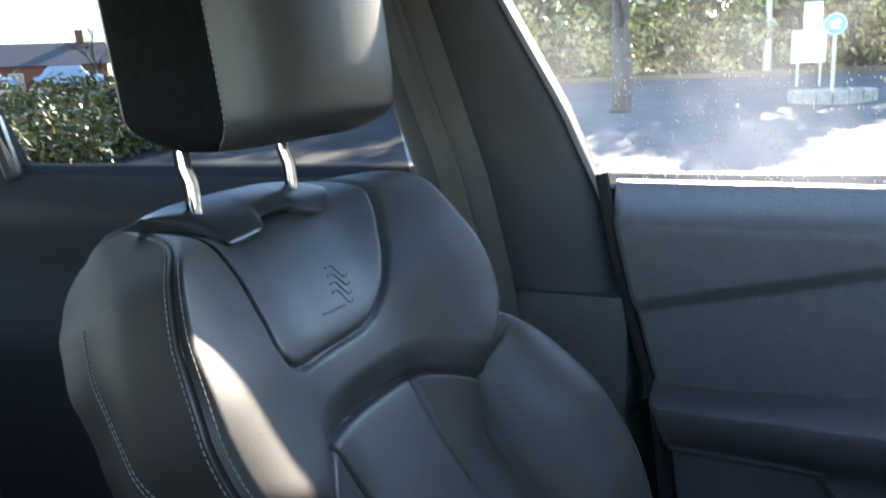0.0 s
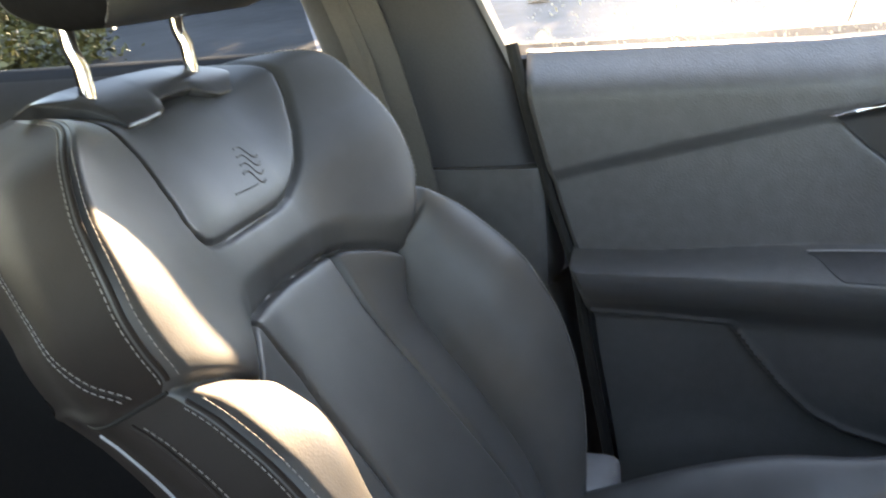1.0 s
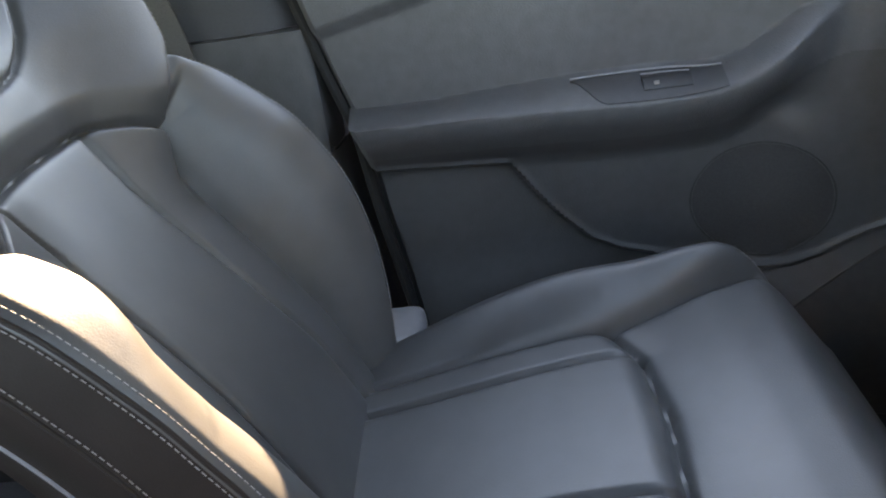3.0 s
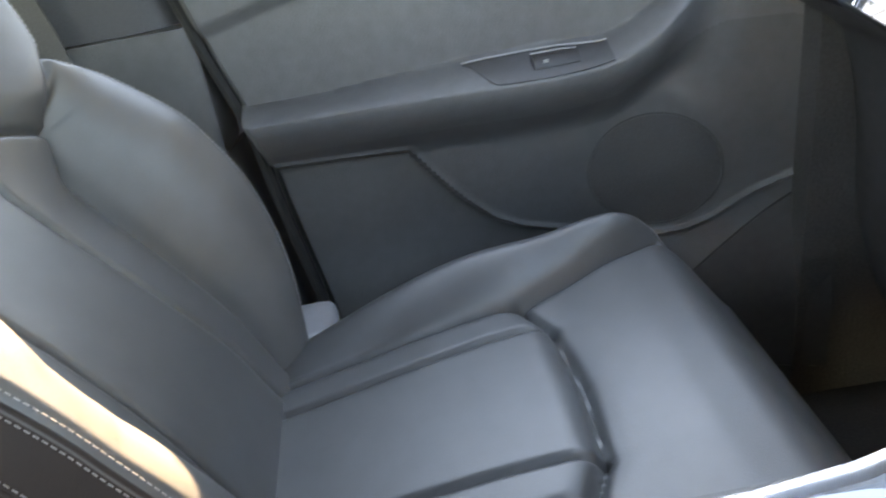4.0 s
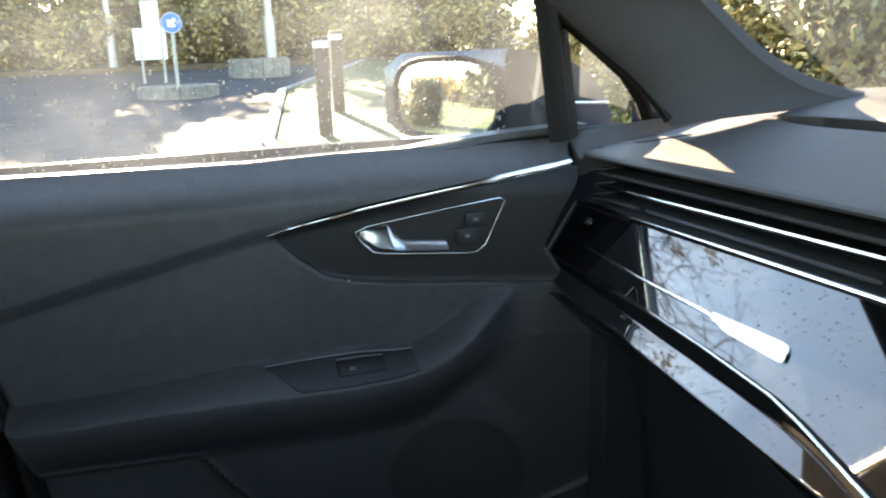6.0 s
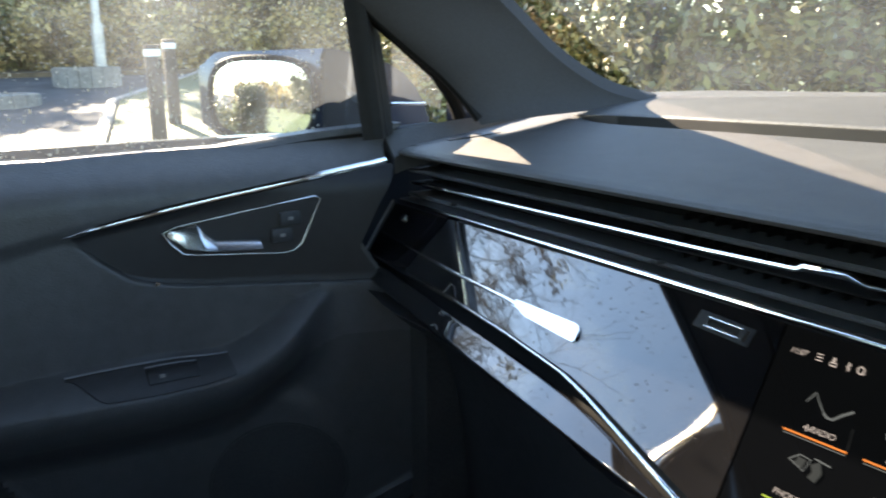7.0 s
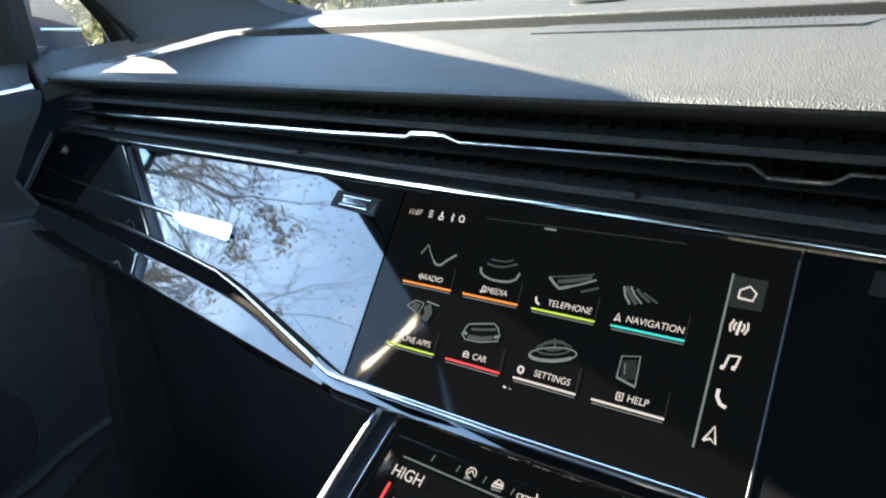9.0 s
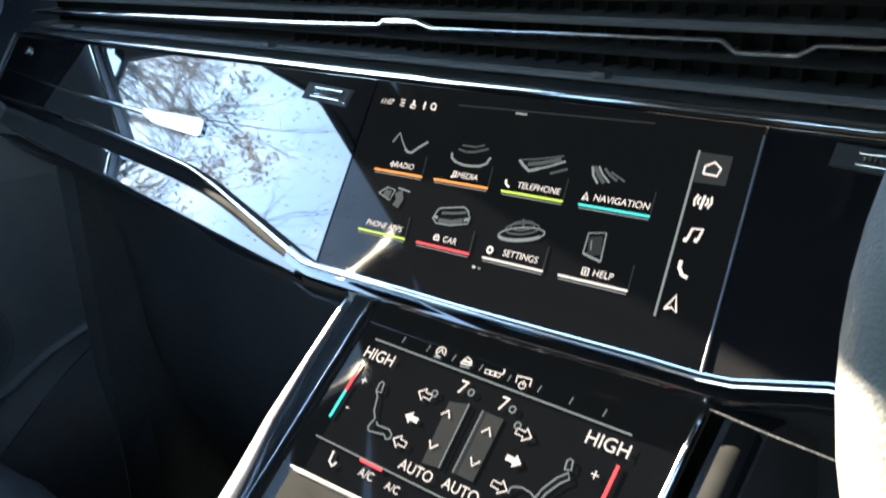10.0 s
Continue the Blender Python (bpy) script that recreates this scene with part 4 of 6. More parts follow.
for ob in scene.objects:
    if ob.name in ("trim_windscreen_pillar", "trim_windscreen_pillar_driver", "trim_door_seal", "window_windscreen", "trim_dash_end", "wall_bulkhead", "wall_footwell_side"):
        ob.matrix_world = CABIN


# unseen roof grip, added to give the fascia its dark shape and golden edge
handle_roof = thing("added_grip", "unseen dark grip added above the passenger door for reflections", "grab handle", at=(-0.70, 0.19, 1.57))


def grip(u, v):
    """A flat-backed grip with rounded ends, from its front foot to its rear foot."""
    ang = 2 * math.pi * v
    c, q = math.cos(ang), math.sin(ang)
    r = (abs(c) ** 3 + abs(q) ** 3) ** (-1 / 3)
    y = 0.305 - 0.255 * u
    hang = 1.415 + 0.10 * abs(2 * u - 1) ** 8
    return Vector((-0.700 - 0.012 * u + 0.012 * r * c, y, (1.585 + hang) / 2 + (1.585 - hang) / 2 * r * q))


gh = part("grip", surface(40, 20, grip), RUBBER, handle_roof, "black moulded grip")
gh.matrix_parent_inverse = Matrix.Translation(-Vector(handle_roof.location))
FOOT_EDGE = [(0.372, 1.582), (0.345, 1.568), (0.328, 1.545), (0.318, 1.515), (0.312, 1.475), (0.306, 1.435), (0.296, 1.410), (0.278, 1.400)]
ge = part("edge_trim", strip([Vector((-0.700, y, z)) for y, z in FOOT_EDGE], (-0.44, 0.86, -0.23), 0.030, 0.003), SATIN, handle_roof, "satin metal edge of the front foot, added to glint in the fascia")
ge.matrix_parent_inverse = Matrix.Translation(-Vector(handle_roof.location))


# ---------------------------------------------------------------- dashboard
FACE_N, FACE_D = Vector((0, -0.762, 0.648)), Vector((0, -0.648, -0.762))
FACE_O = Vector((0, 0.80, 1.127))


def face(x, s, off=0.0):
    """A point on the slanted fascia: x across the car, s down its slope; its lower edge falls back towards the door."""
    off -= 0.0090 * min(1.0, max(0.0, (-0.29 - x) / 0.33)) * min(1.2, max(0.0, s / 0.09)) ** 1.3
    return Vector((x, 0, 0)) + FACE_O + FACE_D * s + FACE_N * off


def lift(x):
    return 0.022 * (x + 0.65)


def line_b(x):
    return 0.013 - 0.0245 * (x + 0.676)


LINE_C = [(-0.71, 0.0855), (-0.472, 0.088), (-0.358, 0.093), (-0.27, 0.099), (-0.235, 0.105), (-0.187, 0.116), (-0.118, 0.132), (-0.103, 0.135), (-0.091, 0.1345), (0.037, 0.127), (0.13, 0.120), (0.159, 0.1185), (0.173, 0.1165), (0.209, 0.105), (0.40, 0.09), (0.70, 0.09)]


def line_c(x):
    return linear(LINE_C, x)


dash = thing("dashboard", "black dashboard with gloss panels, chrome strips and a touchscreen", "dashboard", at=(0, 0.95, 0.9))


def dash_part(name, bm, mat, label="", parent=None, flat=False):
    ob = part(name, bm, mat, parent or dash, label, smooth=not flat)
    ob.matrix_parent_inverse = Matrix.Translation(-Vector(dash.location))
    return ob


PAD_PROFILE = [(0.840, 1.166), (0.82, 1.170), (0.796, 1.1755), (0.782, 1.1785), (0.7755, 1.1805), (0.7735, 1.1830), (0.7765, 1.1855), (0.784, 1.1878), (0.80, 1.190), (0.86, 1.1995), (0.93, 1.212), (0.960, 1.2160), (0.970, 1.2150), (0.9745, 1.2040), (0.9842, 1.2040), (0.9842, 1.2240), (0.9868, 1.2258), (1.04, 1.2325), (1.09, 1.2382), (1.17, 1.245), (1.26, 1.245)]


def pad():
    n = len(PAD_PROFILE) - 1

    def fn(u, v):
        x = -0.686 + 1.48 * u
        k = v * n
        i = min(n - 1, int(k))
        y, z = (PAD_PROFILE[i][c] + (PAD_PROFILE[i + 1][c] - PAD_PROFILE[i][c]) * (k - i) for c in (0, 1))
        if 0.94 < y < 1.045:                      # the gap runs out towards the door
            z = z + (linear([(0.94, 1.2135), (1.045, 1.2332)], y) - z) * (1 - smooth(-0.62, -0.50, x))
        corner = smooth(-0.63, -0.686, x)
        y += 0.012 * corner ** 3 if y < 0.80 else 0
        z -= 0.006 * smooth(-0.668, -0.686, x) ** 2
        return Vector((x, y, z + lift(x)))
    return surface(120, n * 4, fn)


dash_part("dash_top", pad(), PAD, "dark grained dashboard top")
# the gap along the demister, under the raised rear half of the top: a dark sheet gives its shade
dash_part("demister_gap_shade", surface(120, 2, lambda u, v: Vector((-0.52 + 1.308 * u, 0.9832, 1.2045 + 0.0186 * v + lift(-0.52 + 1.308 * u)))), DARK, "dark sheet for the shade in the gap across the dashboard top")
# speaker grille and defroster in the top
def top_z(y):
    return linear(PAD_PROFILE[8:], y)


gr = bmesh.new()
gx0, gx1, gy0, gy1 = -0.128, 0.12, 0.925, 0.968
plate([(gx0, gy1, top_z(gy1) + lift(gx0) + 0.0015), (gx0 + 0.014, gy0, top_z(gy0) + lift(gx0) + 0.0015), (gx1, gy0, top_z(gy0) + lift(gx1) + 0.0015), (gx1 + 0.01, gy1, top_z(gy1) + lift(gx1) + 0.0015)], (0, -0.17, 1), 0.004, 0.001, gr)
grille = dash_part("speaker_grille", gr, SOFT, "dark speaker grille")
holes = bmesh.new()
for i in range(46):
    for j in range(7):
        x, y = gx0 + 0.022 + i * 0.0046 + (j % 2) * 0.0023, gy0 + 0.005 + j * 0.0055
        c = Vector((x, y, top_z(y) + lift(x) + 0.0019))
        vs = [holes.verts.new(c + Vector((0.0011 * math.cos(a), 0.0011 * math.sin(a), 0.17 * 0.0011 * math.sin(a)))) for a in (0, 1.57, 3.14, 4.71)]
        holes.faces.new(vs)
dash_part("grille_holes", holes, DARK, "", grille, True)
df = bmesh.new()
plate([(-0.655, 0.835, top_z(0.835) + lift(-0.655) + 0.001), (-0.640, 0.832, top_z(0.832) + lift(-0.64) + 0.001), (-0.612, 0.885, top_z(0.885) + lift(-0.612) + 0.001), (-0.624, 0.888, top_z(0.888) + lift(-0.624) + 0.001)], (0, -0.17, 1), 0.003, 0, df)
dash_part("demister_vent", df, DARK, "black demister slot")
oval = bmesh.new()
c = Vector((-0.14, 1.052, top_z(1.052) + lift(-0.14) + 0.003))
plate([c + Vector((0.028 * math.cos(a), 0.012 * math.sin(a), 0.17 * 0.012 * math.sin(a))) for a in [2 * math.pi * k / 24 for k in range(24)]], (0, -0.17, 1), 0.004, 0.001, oval)
dash_part("light_sensor", oval, DARK, "black sensor dome")

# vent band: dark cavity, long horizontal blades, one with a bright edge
# the cavity's shade lies in its near-black colour
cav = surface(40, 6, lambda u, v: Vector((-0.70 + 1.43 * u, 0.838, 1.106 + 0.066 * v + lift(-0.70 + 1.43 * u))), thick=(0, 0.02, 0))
dash_part("vent_cavity", cav, SHADE_BLACK, "vent cavity, its shade coloured black")


def blade(dy, dz, depth, thick):
    bm = bmesh.new()
    rings = []
    for k in range(41):
        x = -0.688 + 1.408 * k / 40
        y, z = 0.800 + dy, dz + lift(x)
        prof = [(0.0, -thick * 0.5), (-0.0022, 0.0), (0.0, thick * 0.5), (depth, thick * 0.7), (depth, -thick * 0.7)]
        rings.append([bm.verts.new((x, y + a, z + b)) for a, b in prof])
    for a, b in zip(rings, rings[1:]):
        for i in range(5):
            bm.faces.new((a[i], a[(i + 1) % 5], b[(i + 1) % 5], b[i]))
    bm.faces.new(rings[0]), bm.faces.new(rings[-1][::-1])
    bmesh.ops.recalc_face_normals(bm, faces=bm.faces)
    return bm


for dy, dz in ((0.002, 1.1585), (0.002, 1.1290)):
    dash_part("vent_blade", blade(dy, dz, 0.03, 0.0042), BLADE, "long black vent blade")
dash_part("vent_blade", blade(0.004, 1.1430, 0.03, 0.003), DARK, "long black vent blade")
LINE_A = [(-0.664, 1.1435), (-0.63, 1.1445), (-0.194, 1.1585), (-0.117, 1.162), (-0.112, 1.1645), (-0.082, 1.166), (-0.069, 1.1632), (0.041, 1.167), (0.118, 1.1695), (0.1265, 1.1645), (0.1545, 1.1655), (0.1625, 1.1705), (0.45, 1.178)]
dash_part("vent_trim", strip([(x, 0.7985, z) for x, z in LINE_A], (0, -1, 0.1), [0.0018, 0.0042, 0.0034, 0.0034, 0.0044, 0.0044, 0.0022, 0.0018, 0.0018, 0.0022, 0.0022, 0.0018, 0.0018], 0.0016), CHROME, "chrome line along the air vents")
for k in range(34):
    vane = bmesh.new()
    x = -0.24 + k * 0.0155
    box(vane, (x, 0.822, 1.116 + lift(x)), (x + 0.0016, 0.836, 1.166 + lift(x)), 0)
    dash_part("vent_vane", vane, SHADE_BLACK)
for x in (-0.57, -0.24, 0.055):
    b = bmesh.new()
    box(b, (x - 0.004, 0.794, 1.1295 + lift(x)), (x + 0.004, 0.802, 1.1335 + lift(x)), 0.001)
    dash_part("vent_tab", b, PLASTIC)

dash_part("vent_lip", surface(60, 4, lambda u, v: face(-0.70 + 1.40 * u, line_b(-0.70 + 1.40 * u) - 0.005 - 0.013 * v, 0.001 - 0.012 * v), thick=tuple(-FACE_N * 0.004)), BLADE, "black lip below the vents")

# the chrome strip under the vents, the lacquered fascia and its lower edge
xs = [-0.714 + 1.414 * k / 60 for k in range(61)]
dash_part("upper_chrome_strip", strip([face(x, line_b(x) - 0.002, 0.002) for x in xs], FACE_N, [0.0030 + 0.0014 * smooth(-0.67, -0.3, x) for x in xs], 0.0025), CHROME, "polished chrome strip")
xc = sorted({x for x, _ in LINE_C if x < 0.41} | {-0.706 + 0.02 * k for k in range(56)})
dash_part("lower_chrome_strip", strip([face(x, line_c(x), 0.002) for x in xc], FACE_N, [0.0013 + 0.0009 * smooth(-0.6, -0.3, x) + 0.0014 * smooth(-0.2, -0.08, x) for x in xc], 0.0016), CHROME, "polished chrome strip")


def seam_l(s):
    return -0.121 + 0.028 * s / 0.135


def seam_r(s):
    return 0.144 + 0.015 * s / 0.118


def fascia(x_lo, x_hi, n):
    """A lacquered panel between the two chrome strips; its ends follow the given seams."""
    def fn(u, v):
        s0 = 0.05
        x = x_lo(s0) + (x_hi(s0) - x_lo(s0)) * u
        top_s, low_s = line_b(x) + 0.002, line_c(x) - 0.002
        s = top_s + (low_s - top_s) * v
        x = x_lo(s) + (x_hi(s) - x_lo(s)) * u
        return face(x, s)
    return surface(n, 24, fn, thick=tuple(-FACE_N * 0.012))


dash_part("gloss_fascia", fascia(lambda s: -0.714 + 0.05 * s, lambda s: seam_l(s) - 0.0009, 80), GLOSS, "gloss black lacquered fascia")
display = dash_part("touchscreen", fascia(lambda s: seam_l(s) + 0.0009, lambda s: seam_r(s) - 0.0006, 40), SCREEN, "black glass touchscreen showing a menu")
dash_part("driver_fascia", fascia(lambda s: seam_r(s) + 0.0006, lambda s: 0.70, 40), GLOSS, "gloss black lacquered fascia")
dash_part("seam_trim", strip([face(seam_r(s), s, 0.001) for s in (0.0, 0.06, 0.116)], FACE_N, 0.0008, 0.0006), HINGE, "thin grey seam")
MID = [(-0.692, 0.0555), (-0.60, 0.0595), (-0.50, 0.0635), (-0.385, 0.0645), (-0.371, 0.0655)]
dash_part("mid_chrome_strip", strip([face(x, s, 0.0015) for x, s in MID], FACE_N, [0.001, 0.0025, 0.0035, 0.0042, 0.005], 0.0016), CHROME, "tapering chrome inlay")
PLATE = [(-0.377, 0.0615), (-0.290, 0.0590), (-0.2835, 0.0600), (-0.280, 0.0625), (-0.2775, 0.0705), (-0.2785, 0.0730), (-0.282, 0.0737), (-0.350, 0.0722), (-0.3565, 0.0710), (-0.366, 0.0685), (-0.377, 0.0680)]
dash_part("chrome_badge_plate", plate([face(x, s, 0.0026) for x, s in PLATE], FACE_N, 0.003, 0.0006), CHROME, "wider chrome end plate of the inlay")
for x0, x1, s0, s1 in ((-0.186, -0.137, 0.0125, 0.0255), (0.176, 0.224, -0.001, 0.0105)):
    b = bmesh.new()
    plate([face(x0, s0 - 0.001, 0.0012), face(x1, s0, 0.0012), face(x1, s1, 0.0012), face(x0, s1 - 0.001, 0.0012)], FACE_N, 0.003, 0.0005, b)
    wheel_frame = dash_part("vent_wheel", b, KNEE, "knurled vent thumbwheel")
    k = bmesh.new()
    n = 12
    for i in range(n):
        xa = x0 + 0.013 + (x1 - x0 - 0.022) * i / n
        w = (x1 - x0 - 0.022) / n * 0.62
        plate([face(xa, s0 + 0.0045, 0.0032), face(xa + w, s0 + 0.0045, 0.0032), face(xa + w, s1 - 0.0045, 0.0032), face(xa, s1 - 0.0045, 0.0032)], FACE_N, 0.004, 0.0004, k)
    dash_part("knurling", k, CHROME, "bright knurled ridges", wheel_frame)
    for sv in (s0 + 0.0030, s1 - 0.0030):
        dash_part("wheel_edge", strip([face(x0 + 0.011, sv, 0.002), face(x1 - 0.008, sv, 0.002)], FACE_N, 0.0013, 0.0010), ALU, "thin metal edge", wheel_frame)
    e = bmesh.new()
    plate([face(x1 - 0.0055, s0 + 0.0025, 0.002), face(x1 - 0.002, s0 + 0.0025, 0.002), face(x1 - 0.002, s1 - 0.002, 0.002), face(x1 - 0.0055, s1 - 0.002, 0.002)], FACE_N, 0.003, 0.0004, e)
    dash_part("wheel_end", e, CHROME, "bright end piece", wheel_frame)
sb = bmesh.new()
c = face(-0.663, 0.0295, 0.001)
tube([c, c + FACE_N * 0.002], 0.005, 14, sb)
dash_part("key_sensor", sb, ALU, "small bright button")

# the lower blade under the fascia, then the glove box and the knee panel
BLADE_TOP = [(-0.71, 0.0880), (-0.60, 0.0925), (-0.50, 0.0985), (-0.44, 0.1020), (-0.36, 0.1050), (-0.28, 0.1090), (-0.235, 0.1130), (-0.20, 0.1190), (-0.16, 0.1285), (-0.11, 0.1385)]
BLADE_LOW = [(-0.71, 0.108), (-0.60, 0.1150), (-0.52, 0.1195), (-0.44, 0.1245), (-0.36, 0.1290), (-0.27, 0.1335), (-0.20, 0.1375), (-0.14, 0.1410), (-0.11, 0.1425)]


def lower_blade():
    """A lacquered blade below the fascia, turned a little further up, with a rounded lower edge."""
    def fn(u, v):
        x = -0.710 + 0.600 * u
        s0, s1 = curve(BLADE_TOP, x), curve(BLADE_LOW, x)
        s = s0 + (s1 - s0) * min(1.0, v / 0.72)
        turn = max(0.0, (v - 0.72) / 0.28)
        p = face(x, s, -0.002 + 0.17 * (s - s0)) - FACE_N * 0.005 * (1 - math.cos(turn * 1.57)) + FACE_D * 0.003 * math.sin(turn * 1.57)
        return p - FACE_N * 0.006 * max(0.0, (0.08 - v) / 0.08) ** 2
    return surface(80, 32, fn, thick=tuple(-FACE_N * 0.008))


# black strip in place of the dark reflection on the blade's upper part
dash_part("blade_dark_band", surface(40, 4, lambda u, v: face(-0.710 + 0.600 * u, line_c(-0.710 + 0.600 * u) + 0.001 + (curve(BLADE_TOP, -0.710 + 0.600 * u) + 0.003 - line_c(-0.710 + 0.600 * u)) * v, -0.009), thick=tuple(-FACE_N * 0.003)), SHADE_BLACK, "black strip above the blade for its dark reflection")
dash_part("lower_blade", lower_blade(), GLOSS, "gloss black lower trim blade")


def knee(u, v):
    x = -0.712 + 1.412 * u
    c = face(x, line_c(x) + linear([(-0.712, 0.034), (-0.60, 0.044), (-0.36, 0.050), (-0.20, 0.044), (-0.10, 0.016), (0.2, 0.016), (0.7, 0.03)], x), -0.004)
    c += Vector((0, 0.026, -0.004)) * smooth(-0.14, -0.08, x) + Vector((0, 0.016, 0)) * smooth(-0.60, -0.45, x) * smooth(-0.08, -0.14, x)
    z = c.z + (0.42 - c.z) * v
    y = c.y + 0.05 * smooth(0, 0.10, v) + 0.16 * v + 0.012 * math.sin(v * 9)
    return Vector((x, y, z))


def under_blade(u, v):
    """The matt underside between the blade's edge and the knee panel."""
    x = -0.712 + 0.596 * u
    a = face(x, curve(BLADE_LOW, x) + 0.0015, -0.0045)
    b = knee((x + 0.712) / 1.412, 0.0)
    return a.lerp(b, v) + Vector((0, 0.018, 0)) * math.sin(math.pi * min(0.5, 2.2 * v))


# near-black, so that this underside looks shaded though the sun reaches it
dash_part("blade_underside", surface(40, 8, under_blade, thick=tuple(-FACE_N * 0.003)), SHADE_BLACK, "underside of the blade, its shade coloured black")
dash_part("knee_panel", surface(40, 30, knee, thick=(0, 0.02, -0.004)), KNEE, "black lower dashboard and glove box")
dash_part("under_strip", surface(60, 6, lambda u, v: face(-0.125 + 0.819 * u, line_c(-0.125 + 0.819 * u) + 0.003, -0.001) + Vector((0, -0.004 * math.sin(math.pi * min(1, 1.6 * v)) + 0.024 * v * v, -0.020 * v)), thick=(0, 0.004, 0.004)), GLOSS, "gloss black rounded lower lip")
dash_part("glovebox_edge", strip([Vector((x, knee((x + 0.712) / 1.412, 0.10).y - 0.004, knee((x + 0.712) / 1.412, 0.10).z)) for x in [-0.50 + 0.02 * k for k in range(18)]], (0, -1, 0.4), 0.003, 0.0015), PLASTIC, "glove box edge")
dash_part("column_trim", strip([face(0.166, 0.1290, -0.006), face(0.190, 0.1300, -0.006), face(0.235, 0.1305, -0.006)], FACE_N, 0.0008, 0.0006), PLASTIC, "thin trim line beside the steering column")
side_gap = strip([face(-0.713, line_b(-0.713), 0.002), face(-0.712, 0.04, 0.002), face(-0.710, 0.084, 0.002)], FACE_N, 0.0022, 0.0012)
dash_part("end_trim", side_gap, HINGE, "thin bright end edge of the fascia")


# ---------------------------------------------------------------- centre console, lower display, steering wheel
LOW_O, LOW_D, LOW_N = Vector((0, 0.715, 0.989)), Vector((0, -0.766, -0.643)), Vector((0, -0.643, 0.766))


def low(x, s, off=0.0):
    """A point on the lower display: x across the car, s down its slope."""
    return Vector((x, 0, 0)) + LOW_O + LOW_D * s + LOW_N * off


console = thing("centre_console", "black centre console with a glass climate display and bright rails", "console", at=(0.04, 0.55, 0.42))


def con_part(name, bm, mat, label="", parent=None, flat=False):
    ob = part(name, bm, mat, parent or console, label, smooth=not flat)
    ob.matrix_parent_inverse = Matrix.Translation(-Vector(console.location))
    return ob


climate = con_part("climate_display", plate([low(-0.056, -0.028), low(0.155, -0.040), low(0.155, 0.125), low(-0.056, 0.125)], LOW_N, 0.01, 0.001), SCREEN, "black glass climate control display")
# the right rail is blackened in place of the shade it should have
for sx, wx, rail in ((-0.071, [0.007, 0.008, 0.011, 0.014, 0.015, 0.015, 0.014, 0.012, 0.012], ALU), (0.178, 0.012, SHADE_BLACK)):
    run = [low(sx, -0.030, 0.006), low(sx, 0.03, 0.006), low(sx, 0.07, 0.006), low(sx, 0.105, 0.005), Vector((sx, 0.600, 0.898)), Vector((sx, 0.555, 0.882)), Vector((sx, 0.50, 0.873)), Vector((sx, 0.40, 0.866)), Vector((sx, 0.20, 0.858))]
    if sx < 0:                             # the rail follows the widening console
        run = [q + Vector((d, 0, 0)) for q, d in zip(run, (0.0, 0.0, 0.0015, 0.005, 0.007, 0.0075, 0.008, 0.009, 0.009))]
    con_part("console_rail", strip(run, LOW_N, wx, 0.006), rail, "console rail, metal on the left, blackened as shade on the right")
    ex = sx + (0.0115 if sx < 0 else -0.0215)
    con_part("console_rail_edge", strip([low(ex, -0.030, 0.003), low(ex + (0.003 if sx < 0 else 0), 0.128, 0.003)], LOW_N, 0.0025, 0.002), CHROME, "thin bright edge")
con_part("pad_surround", plate([low(-0.0515, 0.0868, 0.002), low(0.150, 0.071, 0.002), low(0.150, 0.124, 0.002), low(-0.0502, 0.124, 0.002)], LOW_N, 0.004, 0.001), DARK, "black surround of the touch pad")
# pad blackened: its shade is put into the colour
con_part("touch_pad", plate([low(-0.0409, 0.0885, 0.0045), low(0.140, 0.0745, 0.0045), low(0.140, 0.122, 0.0045), low(-0.0395, 0.122, 0.0045)], LOW_N, 0.004, 0.001), SHADE_BLACK, "touch pad, blackened as if out of the sun")
con_part("pad_edge", strip([low(-0.0412, 0.0872, 0.005), low(0.0088, 0.0825, 0.005), low(0.140, 0.0730, 0.005)], LOW_N, 0.0012, 0.0008), HINGE, "thin grey edge of the pad")
con_part("console_top", plate([(-0.062, 0.612, 0.886), (-0.062, 0.20, 0.856), (0.160, 0.20, 0.856), (0.160, 0.612, 0.886)], (0, -0.07, 1), 0.02, 0.002), GLOSS, "gloss black console top")
cb = bmesh.new()
box(cb, (-0.070, 0.20, 0.42), (0.166, 0.80, 0.83), 0.02, 3)
con_part("console_body", cb, PLASTIC, "black console body")
con_part("console_cheek", plate([low(-0.0765, -0.035), low(-0.0765, 0.13), (-0.0765, 0.56, 0.876), (-0.0765, 0.20, 0.853), (-0.0765, 0.20, 0.42), (-0.0765, 0.85, 0.42), (-0.0765, 0.85, 0.98)], (-1, 0, 0), 0.02), PLASTIC, "black console side")
con_part("console_cheek", plate([low(0.1855, -0.035), low(0.1855, 0.13), (0.1855, 0.56, 0.876), (0.1855, 0.20, 0.853), (0.1855, 0.20, 0.42), (0.1855, 0.85, 0.42), (0.1855, 0.85, 0.98)], (1, 0, 0), 0.02), PLASTIC, "black console side")

wheel = thing("steering_wheel", "grey leather steering wheel rim", "steering wheel", at=(0.425, 0.675, 1.136))
rim = bmesh.new()
wc, wr = Vector((0.425, 0.675, 1.136)), 0.183
wa, wb2 = Vector((1, 0, 0)), Vector((0, 0.502, 0.865))
ring_pts = [wc + wr * (math.cos(a) * wa + math.sin(a) * wb2) for a in [2 * math.pi * k / 72 for k in range(73)]]
tube(ring_pts, 0.0165, 16, rim, caps=False)
